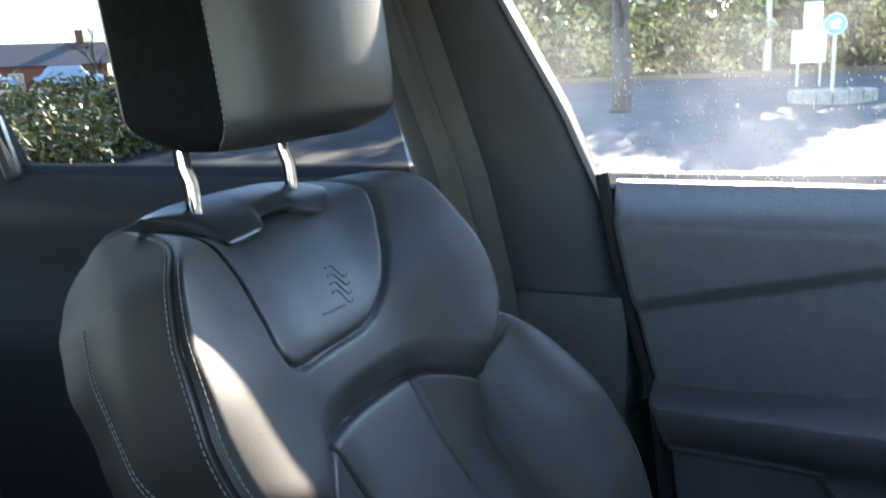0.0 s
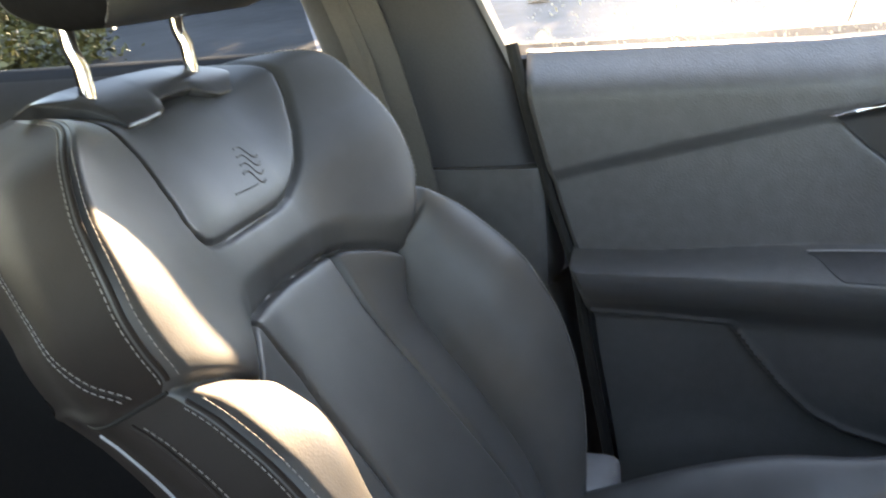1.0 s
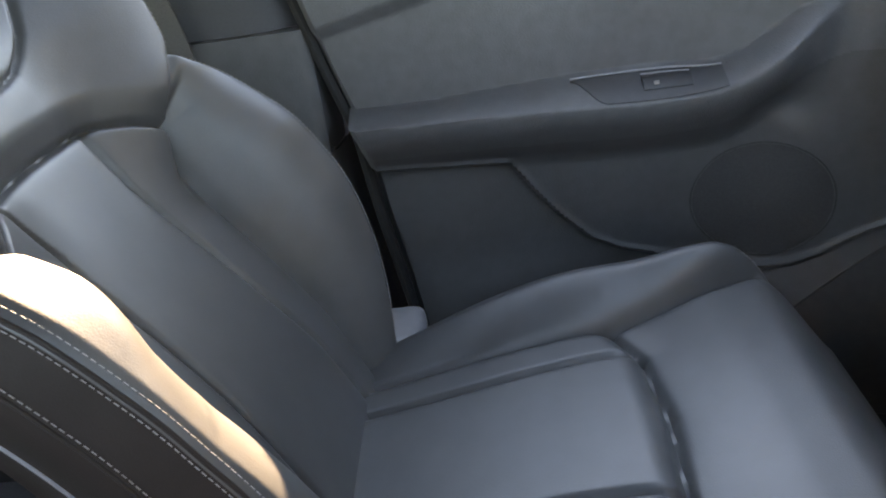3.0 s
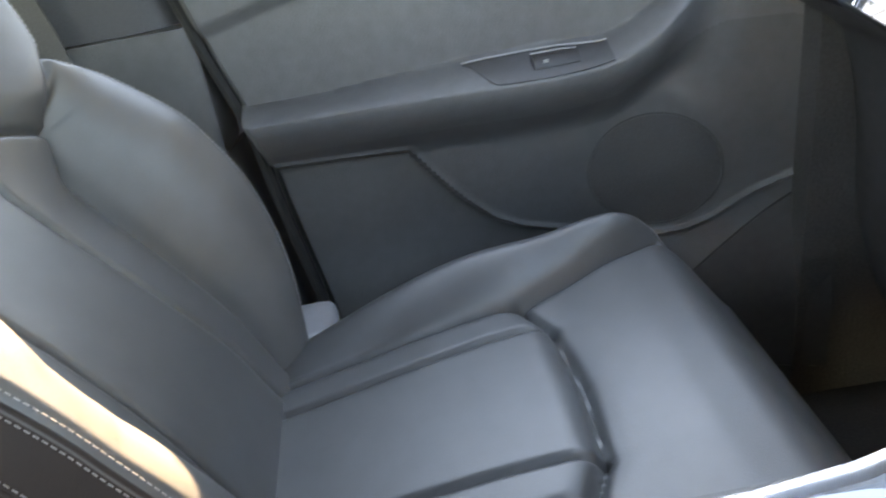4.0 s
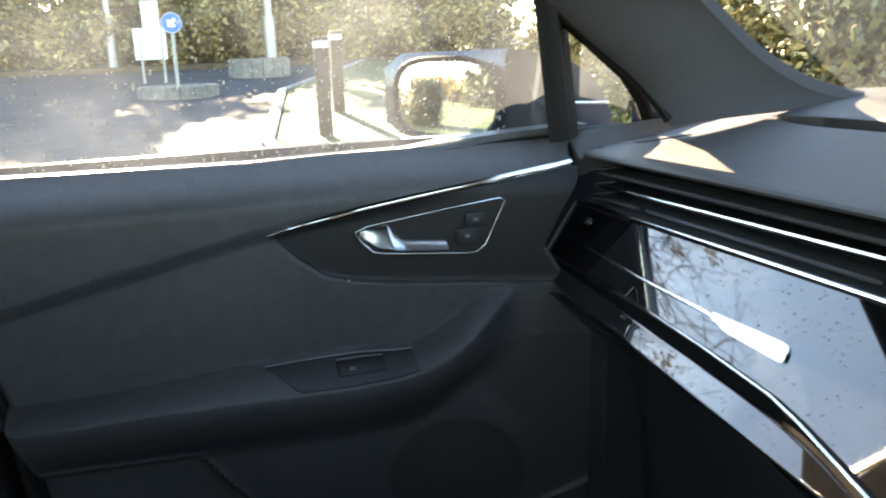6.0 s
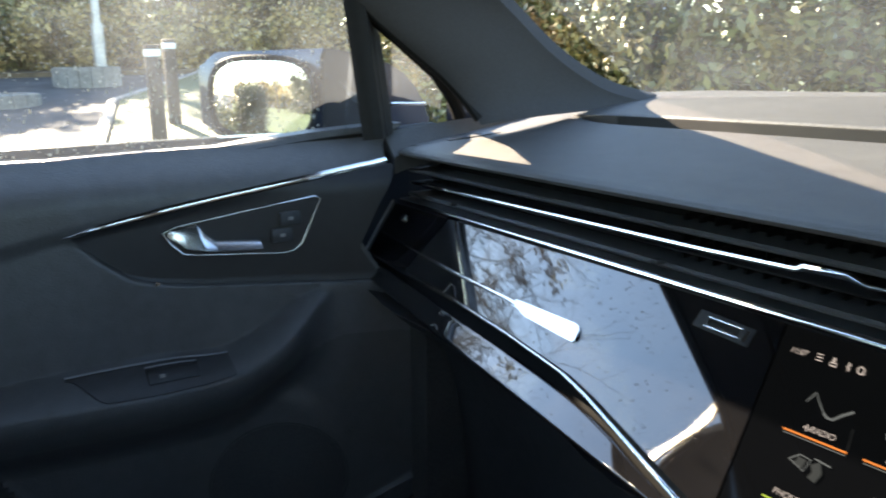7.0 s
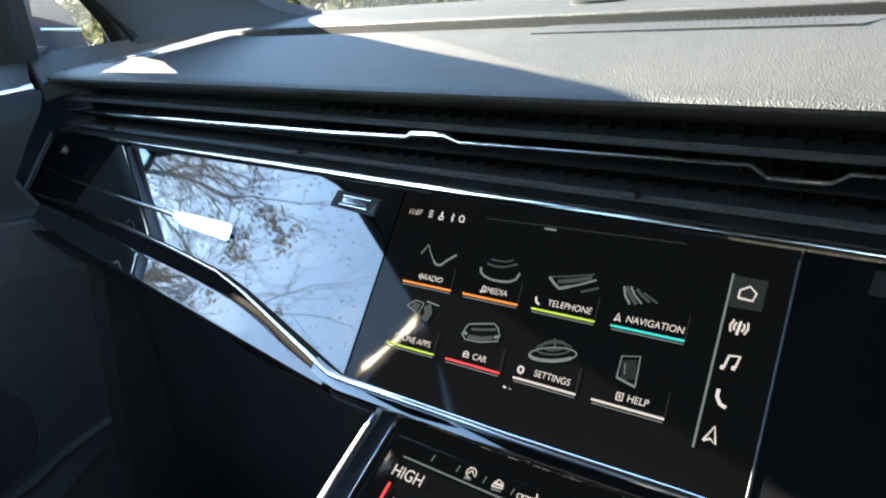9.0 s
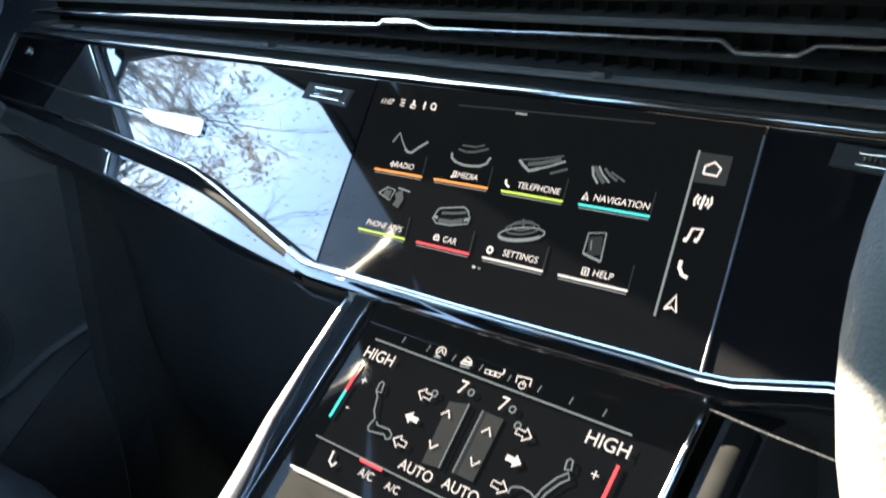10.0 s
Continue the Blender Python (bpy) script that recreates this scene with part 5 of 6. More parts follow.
bmesh.ops.remove_doubles(rim, verts=rim.verts, dist=1e-5)
rm = part("rim", rim, RIM, wheel, "grey grained leather rim")
rm.matrix_parent_inverse = Matrix.Translation(-Vector(wheel.location))
hub = bmesh.new()
box(hub, wc + Vector((-0.09, -0.02, -0.06)), wc + Vector((0.09, 0.06, 0.06)), 0.03, 3)
hb = part("hub", hub, PLASTIC, wheel, "black airbag hub")
hb.matrix_parent_inverse = Matrix.Translation(-Vector(wheel.location))
for side in (-1, 1):
    so = part("spoke", tube([wc + Vector((side * 0.08, 0, 0)), wc + Vector((side * 0.18, 0, 0))], 0.018, 10), PLASTIC, wheel)
    so.matrix_parent_inverse = Matrix.Translation(-Vector(wheel.location))


# ---------------------------------------------------------------- what the displays show
UI_WHITE = glow("display_white", (1.0, 0.90, 0.88), 0.058)
UI_GREY = glow("display_grey", (0.55, 0.62, 0.66), 0.026)
UI_DIM = glow("display_dim_grey", (0.50, 0.58, 0.62), 0.009)
UI_FAINT = glow("display_faint", (0.45, 0.50, 0.55), 0.004)
UI_ORANGE = glow("display_orange", (1.0, 0.30, 0.07), 0.090)
UI_LIME = glow("display_lime", (0.55, 0.75, 0.10), 0.080)
UI_TEAL = glow("display_teal", (0.05, 0.60, 0.58), 0.095)
UI_RED = glow("display_red", (1.0, 0.07, 0.09), 0.10)


def ui(a, b):
    """A place on the touchscreen: a from the first menu column to the last, b from the first menu row to the second."""
    tl, tr, bl, br = Vector((-0.084, 0.063)), Vector((0.106, 0.052)), Vector((-0.073, 0.103)), Vector((0.111, 0.091))
    p = (tl * (1 - a) + tr * a) * (1 - b) + (bl * (1 - a) + br * a) * b
    return p.x, p.y


def up_at(a, b):
    x, s = ui(a, b)
    return face(x, s, 0.0006)


def low_at(x, s):
    return low(x, s, 0.0016)


def label_at(text, at, right, up, height, mat, parent, put):
    """Letters as flat glowing meshes, centred at a place."""
    cu = bpy.data.curves.new(text, "FONT")
    cu.body, cu.align_x, cu.align_y, cu.size = text, "CENTER", "CENTER", height / 0.70
    tmp = new("letters_source", cu)
    me = bpy.data.meshes.new_from_object(tmp.evaluated_get(bpy.context.evaluated_depsgraph_get()))
    bpy.data.objects.remove(tmp)
    r = right.normalized()
    u = (up - r * up.dot(r)).normalized()
    m = Matrix((r, u, r.cross(u))).transposed().to_4x4()
    me.transform(Matrix.Translation(at) @ m)
    me.materials.clear()
    me.materials.append(mat)
    ob = new("lettering", me)
    ob.parent = parent
    ob.matrix_parent_inverse = Matrix.Translation(-put)
    return tagged(ob, label="")


DASH_AT, CON_AT = Vector(dash.location), Vector(console.location)
UR, UU = up_at(1, 0) - up_at(0, 0), up_at(0, 0) - up_at(0, 1)
LR, LU = low_at(0.13, -0.0086) - low_at(-0.041, -0.0003), low_at(0.0, 0.0) - low_at(0.0, 0.1)


def bar(pts, width, normal, mat, parent, put, name="screen_mark"):
    ob = part(name, strip(pts, normal, width, 0.0002), mat, parent)
    ob.matrix_parent_inverse = Matrix.Translation(-put)
    return ob


def mark(pts, width, mat=None):
    return bar([up_at(a, b) for a, b in pts], width, FACE_N, mat or UI_WHITE, display, DASH_AT)


def lmark(pts, width, mat=None):
    return bar([low_at(x, s) for x, s in pts], width, LOW_N, mat or UI_WHITE, climate, CON_AT)


CIRC = [(0.009 * math.cos(t), 0.045 * math.sin(t)) for t in [2 * math.pi * k / 12 for k in range(13)]]
SQUARE = [(-0.009, 0.045), (-0.009, -0.045), (0.009, -0.045), (0.009, 0.045), (-0.009, 0.045)]
ICONS = {"RADIO": [([(0, -0.05), (0, 0.05)], 0.0006), ([(-0.008, -0.02), (-0.008, 0.02)], 0.0006), ([(0.008, -0.02), (0.008, 0.02)], 0.0006)],
         "MEDIA": [([(-0.004, 0.04), (-0.003, -0.05), (0.008, -0.05), (0.007, 0.03)], 0.0006), ([(-0.010, 0.04), (-0.003, 0.04)], 0.0012), ([(0.002, 0.03), (0.008, 0.03)], 0.0012)],
         "TELEPHONE": [([(-0.008, -0.05), (-0.006, 0.0), (0.0, 0.035), (0.008, 0.045)], 0.0011)],
         "NAVIGATION": [([(-0.009, 0.05), (0.0, -0.055), (0.009, 0.05), (0.0, 0.025), (-0.009, 0.05)], 0.0006)],
         "CAR": [([(-0.010, 0.03), (-0.009, -0.02), (-0.005, -0.045), (0.005, -0.045), (0.009, -0.02), (0.010, 0.03), (-0.010, 0.03)], 0.0007), ([(-0.009, -0.008), (0.009, -0.008)], 0.0006)],
         "SETTINGS": [(CIRC, 0.0011)], "HELP": [(SQUARE, 0.0006), ([(0, -0.025), (0, 0.025)], 0.0007)]}
TILES = [("RADIO", 0, 0, UI_ORANGE), ("MEDIA", 1, 0, UI_ORANGE), ("TELEPHONE", 2, 0, UI_LIME), ("NAVIGATION", 3, 0, UI_TEAL),
         ("PHONE APPS", 0, 1, UI_LIME), ("CAR", 1, 1, UI_RED), ("SETTINGS", 2, 1, UI_WHITE), ("HELP", 3, 1, UI_WHITE)]
for text, col, row, mat in TILES:
    a0 = col * 0.2627
    a1 = a0 + 0.212
    mark([(a0, row), (a1, row)], 0.0011, mat)
    mark([(a1, row - 0.02), (a1 - 0.002, row - 0.34)], 0.0004, UI_FAINT)
    wide = {"RADIO": 0.60, "MEDIA": 0.60, "CAR": 0.60, "HELP": 0.62, "SETTINGS": 0.60, "PHONE APPS": 0.52}.get(text, 0.58)
    label_at(text, up_at(a0 + 0.212 * wide, row - 0.125), UR, UU, 0.0036, UI_WHITE, display, DASH_AT)
    mark([(a0 + 0.004, row + 0.045), (a1 - 0.002, row + 0.045)], 0.0005, UI_GREY)
    if text != "PHONE APPS":
        i0 = a0 + 0.212 * (wide - 0.5) - 0.002 + (0.055 if len(text) < 6 else 0.0)
        for pts, wd in ICONS[text]:
            mark([(i0 + x, row - 0.125 + y) for x, y in pts], wd)
# small pictures over the words
def picture(lines, mat=None):
    for pts, width in lines:
        ob = part("screen_picture", strip([face(x, d, 0.0006) for x, d in pts], FACE_N, width, 0.0002), mat or UI_GREY, display)
        ob.matrix_parent_inverse = Matrix.Translation(-DASH_AT)


def oval(cx, cs, rx, rs, lean, n=24, t0=0.0, t1=1.0):
    out = []
    for k in range(n + 1):
        t = 2 * math.pi * (t0 + (t1 - t0) * k / n)
        out.append((cx + rx * math.cos(t), cs + rs * math.sin(t) + lean * rx * math.cos(t)))
    return out


picture([([(-0.0802, 0.0429), (-0.0776, 0.0357), (-0.0735, 0.0400), (-0.0670, 0.0456)], 0.0006), ([(-0.0670, 0.0456), (-0.0640, 0.0472), (-0.0604, 0.0469), (-0.0572, 0.0427), (-0.0520, 0.0380)], 0.0014)])
picture([([(-0.0300, 0.0416), (-0.0285, 0.0445), (-0.0248, 0.0464), (-0.0180, 0.0474), (-0.0112, 0.0469), (-0.0060, 0.0458), (-0.0024, 0.0436), (-0.0015, 0.0393)], 0.0013)])
picture([([(-0.0266, 0.0383), (-0.0205, 0.0390), (-0.0145, 0.0381), (-0.0056, 0.0344)], 0.0010), ([(-0.0252, 0.0353), (-0.0149, 0.0348), (-0.0096, 0.0325)], 0.0008)], UI_DIM)
picture([([(0.0184, 0.0370), (0.0225, 0.0398), (0.0273, 0.0422), (0.0330, 0.0398)], 0.0016), ([(0.0330, 0.0398), (0.0391, 0.0369), (0.0471, 0.0325)], 0.0010)])
picture([([(0.0184, 0.0370), (0.0310, 0.0339), (0.0447, 0.0296)], 0.0007), ([(0.0411, 0.0411), (0.0504, 0.0366)], 0.0012), ([(0.0250, 0.0385), (0.0330, 0.0362), (0.0440, 0.0318)], 0.0022)], UI_DIM)
picture([([(0.0642, 0.0322), (0.0668, 0.0370), (0.0710, 0.0408)], 0.0012), ([(0.0679, 0.0315), (0.0718, 0.0355), (0.0772, 0.0390)], 0.0010)])
picture([([(0.0716, 0.0319), (0.0758, 0.0350), (0.0810, 0.0373)], 0.0014), ([(0.0760, 0.0333), (0.0853, 0.0368)], 0.0010), ([(0.0655, 0.0320), (0.0700, 0.0365), (0.0745, 0.0400)], 0.0020)], UI_DIM)
picture([([(-0.0707, 0.0774), (-0.0661, 0.0726), (-0.0589, 0.0729), (-0.0597, 0.0804), (-0.0707, 0.0774)], 0.0007), ([(-0.0573, 0.0712), (-0.0470, 0.0717)], 0.0009)])
picture([([(-0.0665, 0.0765), (-0.0612, 0.0768)], 0.0050), ([(-0.0555, 0.0735), (-0.0520, 0.0780), (-0.0530, 0.0830)], 0.0055)], UI_DIM)
picture([([(-0.0211, 0.0827), (-0.0203, 0.0775), (-0.0185, 0.0762), (-0.0032, 0.0720), (0.0005, 0.0735), (0.0028, 0.0763)], 0.0007), ([(-0.0215, 0.0831), (-0.0175, 0.0857), (-0.0072, 0.0847), (0.0042, 0.0809), (0.0036, 0.0766)], 0.0007), ([(-0.0205, 0.0822), (-0.0180, 0.0824)], 0.0017), ([(0.0008, 0.0795), (0.0034, 0.0783)], 0.0017)])
picture([([(-0.0165, 0.0838), (-0.0070, 0.0826), (0.0000, 0.0800)], 0.0026), ([(-0.0165, 0.0790), (-0.0080, 0.0772), (0.0000, 0.0748)], 0.0014)], UI_DIM)
picture([(oval(0.0406, 0.0783, 0.0136, 0.0040, -0.27), 0.0007), (oval(0.0406, 0.0783, 0.0132, 0.0037, -0.27, t0=0.08, t1=0.46), 0.0018)])
picture([(oval(0.0393, 0.0735, 0.0070, 0.0028, -0.25), 0.0008), (oval(0.0398, 0.0752, 0.0100, 0.0034, -0.26), 0.0008), ([(0.0380, 0.0698), (0.0401, 0.0740)], 0.0010)], UI_DIM)
picture([([(0.0802, 0.0790), (0.0785, 0.0680), (0.0879, 0.0656), (0.0913, 0.0808)], 0.0006), ([(0.0802, 0.0790), (0.0855, 0.0800), (0.0913, 0.0808)], 0.0012), ([(0.0819, 0.0713), (0.0836, 0.0764)], 0.0010)])
picture([([(0.0832, 0.0690), (0.0865, 0.0785)], 0.0075)], UI_FAINT)
label_at("11:07", up_at(-0.026, -1.18), UR, UU, 0.0037, UI_WHITE, display, DASH_AT)
for k in range(3):
    mark([(0.036, -1.24 + 0.05 * k), (0.054, -1.24 + 0.05 * k)], 0.0006)
mark([(0.084, -1.12), (0.084, -1.17), (0.102, -1.17), (0.102, -1.12), (0.084, -1.12)], 0.0007)
mark([(0.093, -1.18), (0.093, -1.25)], 0.0014)
mark([(0.136, -1.18), (0.146, -1.15), (0.141, -1.11), (0.141, -1.25), (0.146, -1.21), (0.136, -1.17)], 0.0005)
mark([(0.180 + 0.010 * math.cos(t), -1.18 + 0.055 * math.sin(t)) for t in [2 * math.pi * q / 12 for q in range(13)]], 0.0007)
mark([(0.186, -1.15), (0.190, -1.13)], 0.0014)
mark([(0.28, -1.25), (0.56, -1.27), (0.94, -1.29)], 0.0006, UI_FAINT)
mark([(0.50, -1.22), (0.54, -1.22)], 0.0012, UI_GREY)
mark([(0.50, 1.16), (0.51, 1.16)], 0.0010)
mark([(0.52, 1.165), (0.53, 1.165)], 0.0008, UI_GREY)
# shortcut column
for p0, p1 in (((0.1165, 0.013), (0.1285, 0.0985)),):
    bar([face(*p0, 0.0006), face(*p1, 0.0006)], 0.0010, FACE_N, UI_GREY, display, DASH_AT)
home_tile = part("screen_tile", plate([face(0.1175, 0.0135, 0.0003), face(0.1335, 0.0130, 0.0003), face(0.1355, 0.0285, 0.0003), face(0.1197, 0.0295, 0.0003)], FACE_N, 0.0002), UI_FAINT, display)
home_tile.matrix_parent_inverse = Matrix.Translation(-DASH_AT)


def glyph(cx, cs, pts, width=0.0009):
    ob = part("screen_mark", strip([face(cx + x, cs + s, 0.0007) for x, s in pts], FACE_N, width, 0.0002), UI_WHITE, display)
    ob.matrix_parent_inverse = Matrix.Translation(-DASH_AT)


glyph(0.1265, 0.0215, [(-0.0035, 0.003), (-0.004, -0.001), (0.0, -0.0038), (0.004, -0.001), (0.0035, 0.003), (-0.0035, 0.003)])
glyph(0.1285, 0.0385, [(0, 0.004), (0, -0.003)], 0.0012)
for k in (-1, 1):
    glyph(0.1285, 0.0385, [(k * 0.0018, -0.002), (k * 0.0025, 0.0), (k * 0.0018, 0.002)])
    glyph(0.1285, 0.0385, [(k * 0.0033, -0.003), (k * 0.0043, 0.0), (k * 0.0033, 0.003)])
glyph(0.1305, 0.0560, [(-0.002, 0.003), (-0.0015, -0.003), (0.0035, -0.0038), (0.003, 0.002)], 0.0011)
glyph(0.1305, 0.0560, [(-0.0035, 0.0032), (-0.0018, 0.0032)], 0.0020)
glyph(0.1305, 0.0560, [(0.0015, 0.0022), (0.0032, 0.0022)], 0.0020)
glyph(0.1330, 0.0730, [(-0.003, -0.0035), (-0.0025, 0.0), (0.0, 0.003), (0.003, 0.0038)], 0.0017)
glyph(0.1345, 0.0905, [(-0.003, 0.0035), (0.0, -0.0042), (0.003, 0.0035), (0.0, 0.0018), (-0.003, 0.0035)])
# climate display
lmark([(-0.0412, -0.0003), (0.1301, -0.0086)], 0.0009, UI_GREY)
for k in range(8):
    x = -0.0219 + 0.0192 * k
    lmark([(x, -0.0050 - 0.0048 * (x + 0.02) / 0.1), (x + 0.0004, -0.0090 - 0.0048 * (x + 0.02) / 0.1)], 0.0004, UI_GREY)
lmark([(0.0067 + 0.0032 * math.cos(t), -0.0090 + 0.0030 * math.sin(t)) for t in [2 * math.pi * (k + 3) / 14 for k in range(13)]], 0.0006)
lmark([(0.0050, -0.0078), (0.0066, -0.0108), (0.0082, -0.0086)], 0.0006)
lmark([(0.0040, -0.0050), (0.0085, -0.0057)], 0.0012, UI_GREY)
lmark([(0.0226, -0.0075), (0.0234, -0.0100), (0.0250, -0.0122), (0.0282, -0.0112), (0.0296, -0.0086), (0.0226, -0.0075)], 0.0007)
lmark([(0.0238, -0.0096), (0.0288, -0.0099)], 0.0012)
lmark([(0.0232, -0.0060), (0.0292, -0.0070)], 0.0010, UI_GREY)
for x in (0.0398, 0.0432, 0.0466):
    lmark([(x, -0.0078 - 0.1 * (x - 0.04)), (x - 0.0005, -0.0100 - 0.1 * (x - 0.04)), (x + 0.0024, -0.0104 - 0.1 * (x - 0.04)), (x + 0.0028, -0.0082 - 0.1 * (x - 0.04)), (x, -0.0078 - 0.1 * (x - 0.04))], 0.0005)
lmark([(0.0497, -0.0105), (0.0505, -0.0125), (0.0497, -0.0140)], 0.0008)
lmark([(0.0599, -0.0099), (0.0588, -0.0135), (0.0675, -0.0147), (0.0684, -0.0108)], 0.0007)
lmark([(0.0641 + 0.0020 * math.cos(t), -0.0098 + 0.0020 * math.sin(t)) for t in [2 * math.pi * (k - 2) / 12 for k in range(11)]], 0.0005)
lmark([(0.0640, -0.0124), (0.0642, -0.0100)], 0.0006)
for text, x, s, h in (("HIGH", -0.0312, 0.0086, 0.0070), ("HIGH", 0.1216, 0.0004, 0.0070), ("7", 0.0321, 0.0047, 0.0080), ("7", 0.0598, 0.0037, 0.0080), ("AUTO", 0.0330, 0.0553, 0.0058), ("AUTO", 0.0628, 0.0528, 0.0058), ("A/C", 0.0060, 0.0700, 0.0046), ("A/C", 0.0255, 0.0690, 0.0042), ("+", -0.0314, 0.0255, 0.0060), ("-", -0.0313, 0.0426, 0.0060), ("+", 0.1227, 0.0164, 0.0060)):
    label_at(text, low_at(x, s), LR, LU, h, UI_WHITE, climate, CON_AT)
for pts, mat in (([(-0.0400, 0.0165), (-0.0396, 0.0350)], UI_RED), ([(-0.0396, 0.0350), (-0.0392, 0.0527)], UI_TEAL), ([(0.1309, 0.0073), (0.1316, 0.0300)], UI_RED), ([(0.1316, 0.0300), (0.1320, 0.0450)], UI_TEAL), ([(-0.0031, 0.0646), (0.0135, 0.0637)], UI_RED)):
    lmark(pts, 0.0016, mat)
lmark([(-0.0404, 0.0656), (0.1310, 0.0560)], 0.0008, UI_GREY)
for sx, pts in ((1, [(-0.0190, 0.0272), (-0.0160, 0.0301), (-0.0130, 0.0375), (-0.0093, 0.0413), (-0.0106, 0.0470), (-0.0087, 0.0490), (0.0021, 0.0466), (0.0050, 0.0485), (0.0072, 0.0470), (0.0068, 0.0445), (0.0034, 0.0429), (-0.0052, 0.0439), (-0.0070, 0.0425)]),
                (1, [(-0.0192, 0.0275), (-0.0200, 0.0225), (-0.0186, 0.0208), (-0.0170, 0.0215), (-0.0155, 0.0268), (-0.0192, 0.0275)]),
                (1, [(0.1005, 0.0400), (0.1014, 0.0365), (0.1021, 0.0332), (0.1062, 0.0251), (0.1103, 0.0206), (0.1123, 0.0232), (0.1090, 0.0268), (0.1050, 0.0340), (0.1042, 0.0375)]),
                (1, [(0.1077, 0.0200), (0.1068, 0.0155), (0.1080, 0.0140), (0.1095, 0.0144), (0.1110, 0.0189), (0.1077, 0.0200)]),
                (1, [(0.0870, 0.0425), (0.0868, 0.0398), (0.0885, 0.0382), (0.0924, 0.0369), (0.0976, 0.0372), (0.1008, 0.0385)])):
    lmark(pts, 0.0007, UI_GREY)
for x, s, d in ((0.0317, 0.0205, 1), (0.0339, 0.0398, -1), (0.0595, 0.0195, 1), (0.0614, 0.0375, -1)):
    lmark([(x - 0.003, s + 0.0022 * d), (x, s - 0.0016 * d), (x + 0.003, s + 0.0022 * d)], 0.0008)
for x, s, kx, solid in ((0.0126, 0.0169, -1, 0), (0.0128, 0.0316, -1, 1), (0.0142, 0.0460, -1, 0), (0.0788, 0.0131, 1, 0), (0.0809, 0.0272, 1, 1), (0.0809, 0.0417, 1, 0)):
    shape = [(0.005 * kx, 0), (0.0005 * kx, -0.0035), (0.0005 * kx, -0.0015), (-0.0045 * kx, -0.0015), (-0.0045 * kx, 0.0015), (0.0005 * kx, 0.0015), (0.0005 * kx, 0.0035)]
    if solid:
        ob = part("screen_mark", plate([low_at(x + a, s + b) for a, b in shape], LOW_N, 0.0002), UI_WHITE, climate)
        ob.matrix_parent_inverse = Matrix.Translation(-CON_AT)
    else:
        lmark([(x + a, s + b) for a, b in shape + shape[:1]], 0.0006)
for pad_pts in ([(0.0285, 0.0144), (0.0411, 0.0110), (0.0445, 0.0480), (0.0330, 0.0500)], [(0.0507, 0.0111), (0.0640, 0.0105), (0.0660, 0.0460), (0.0532, 0.0467)]):
    ob = part("screen_tile", plate([low(x, s, 0.0009) for x, s in pad_pts], LOW_N, 0.0003), UI_FAINT, climate)
    ob.matrix_parent_inverse = Matrix.Translation(-CON_AT)
lmark([(0.0411, 0.0110), (0.0445, 0.0480)], 0.0005, UI_GREY)
lmark([(0.0507, 0.0111), (0.0532, 0.0467)], 0.0005, UI_GREY)
lmark([(-0.0225, 0.0680), (-0.0215, 0.0740), (-0.0180, 0.0755), (-0.0165, 0.0725)], 0.0011)
for x, s in ((0.0385, 0.0050), (0.0662, 0.0040), (0.0178, 0.0140), (0.0735, 0.0105)):
    lmark([(x + 0.0018 * math.cos(t), s + 0.0018 * math.sin(t)) for t in [2 * math.pi * k / 10 for k in range(11)]], 0.0007, UI_GREY)

# ---------------------------------------------------------------- wing mirror
mirror = thing("wing_mirror", "dark blue wing mirror outside the passenger door", "wing mirror", at=(-1.05, 0.80, 1.14))
M_AT = Vector(mirror.location)


def mir_part(name, bm, mat, label="", flat=False):
    ob = part(name, bm, mat, mirror, label, smooth=not flat)
    ob.matrix_parent_inverse = Matrix.Translation(-M_AT)
    return ob


# the head in section, from the glass forward to its nose and back under
HEAD = [(0.757, 1.176), (0.757, 1.240), (0.758, 1.296), (0.764, 1.306), (0.785, 1.304), (0.82, 1.297), (0.86, 1.285), (0.885, 1.271), (0.904, 1.251), (0.917, 1.226), (0.925, 1.203), (0.920, 1.186), (0.90, 1.176), (0.83, 1.170), (0.775, 1.169)]


def head_point(k, y, z):
    """A point of the head's section, k from its inner end to its outer end."""
    round_end = 1 - 0.55 * smooth(0.80, 1.0, k) ** 2
    return Vector((-0.888 - 0.190 * k, 0.757 - 0.127 * k + (y - 0.757) * (1 - 0.30 * k) * round_end, 1.237 + (z - 1.237) * (1 - 0.06 * k) * (0.45 + 0.55 * round_end)))


def head():
    n = len(HEAD)
    bm = surface(24, n, lambda u, v: head_point(u, *HEAD[int(round(v * n)) % n]))
    bmesh.ops.remove_doubles(bm, verts=bm.verts, dist=1e-6)
    bmesh.ops.holes_fill(bm, edges=[e for e in bm.edges if e.is_boundary])
    bmesh.ops.recalc_face_normals(bm, faces=bm.faces)
    return bm


mir_part("housing", head(), PAINT, "dark blue painted housing")
G_AT, G_SIDE = Vector((-0.967, 0.698, 1.236)), Vector((-0.832, -0.555, 0))
G_OUT = Vector((0.555, -0.832, 0))


def glass_point(t, k):
    """The convex mirror glass: t round it, k from its middle to its edge."""
    r = k * (abs(math.cos(t)) ** 3.2 + abs(math.sin(t)) ** 3.2) ** (-1 / 3.2)
    a, b = 0.100 * r * math.cos(t), 0.058 * r * math.sin(t)
    return G_AT + G_SIDE * a + Vector((0, 0, b)) + G_OUT * (0.0095 - 0.02 * b - 0.0436 * a - (a * a + b * b) / 3.2)


glass_pts = [glass_point(2 * math.pi * k / 40, 1.0) for k in range(40)]
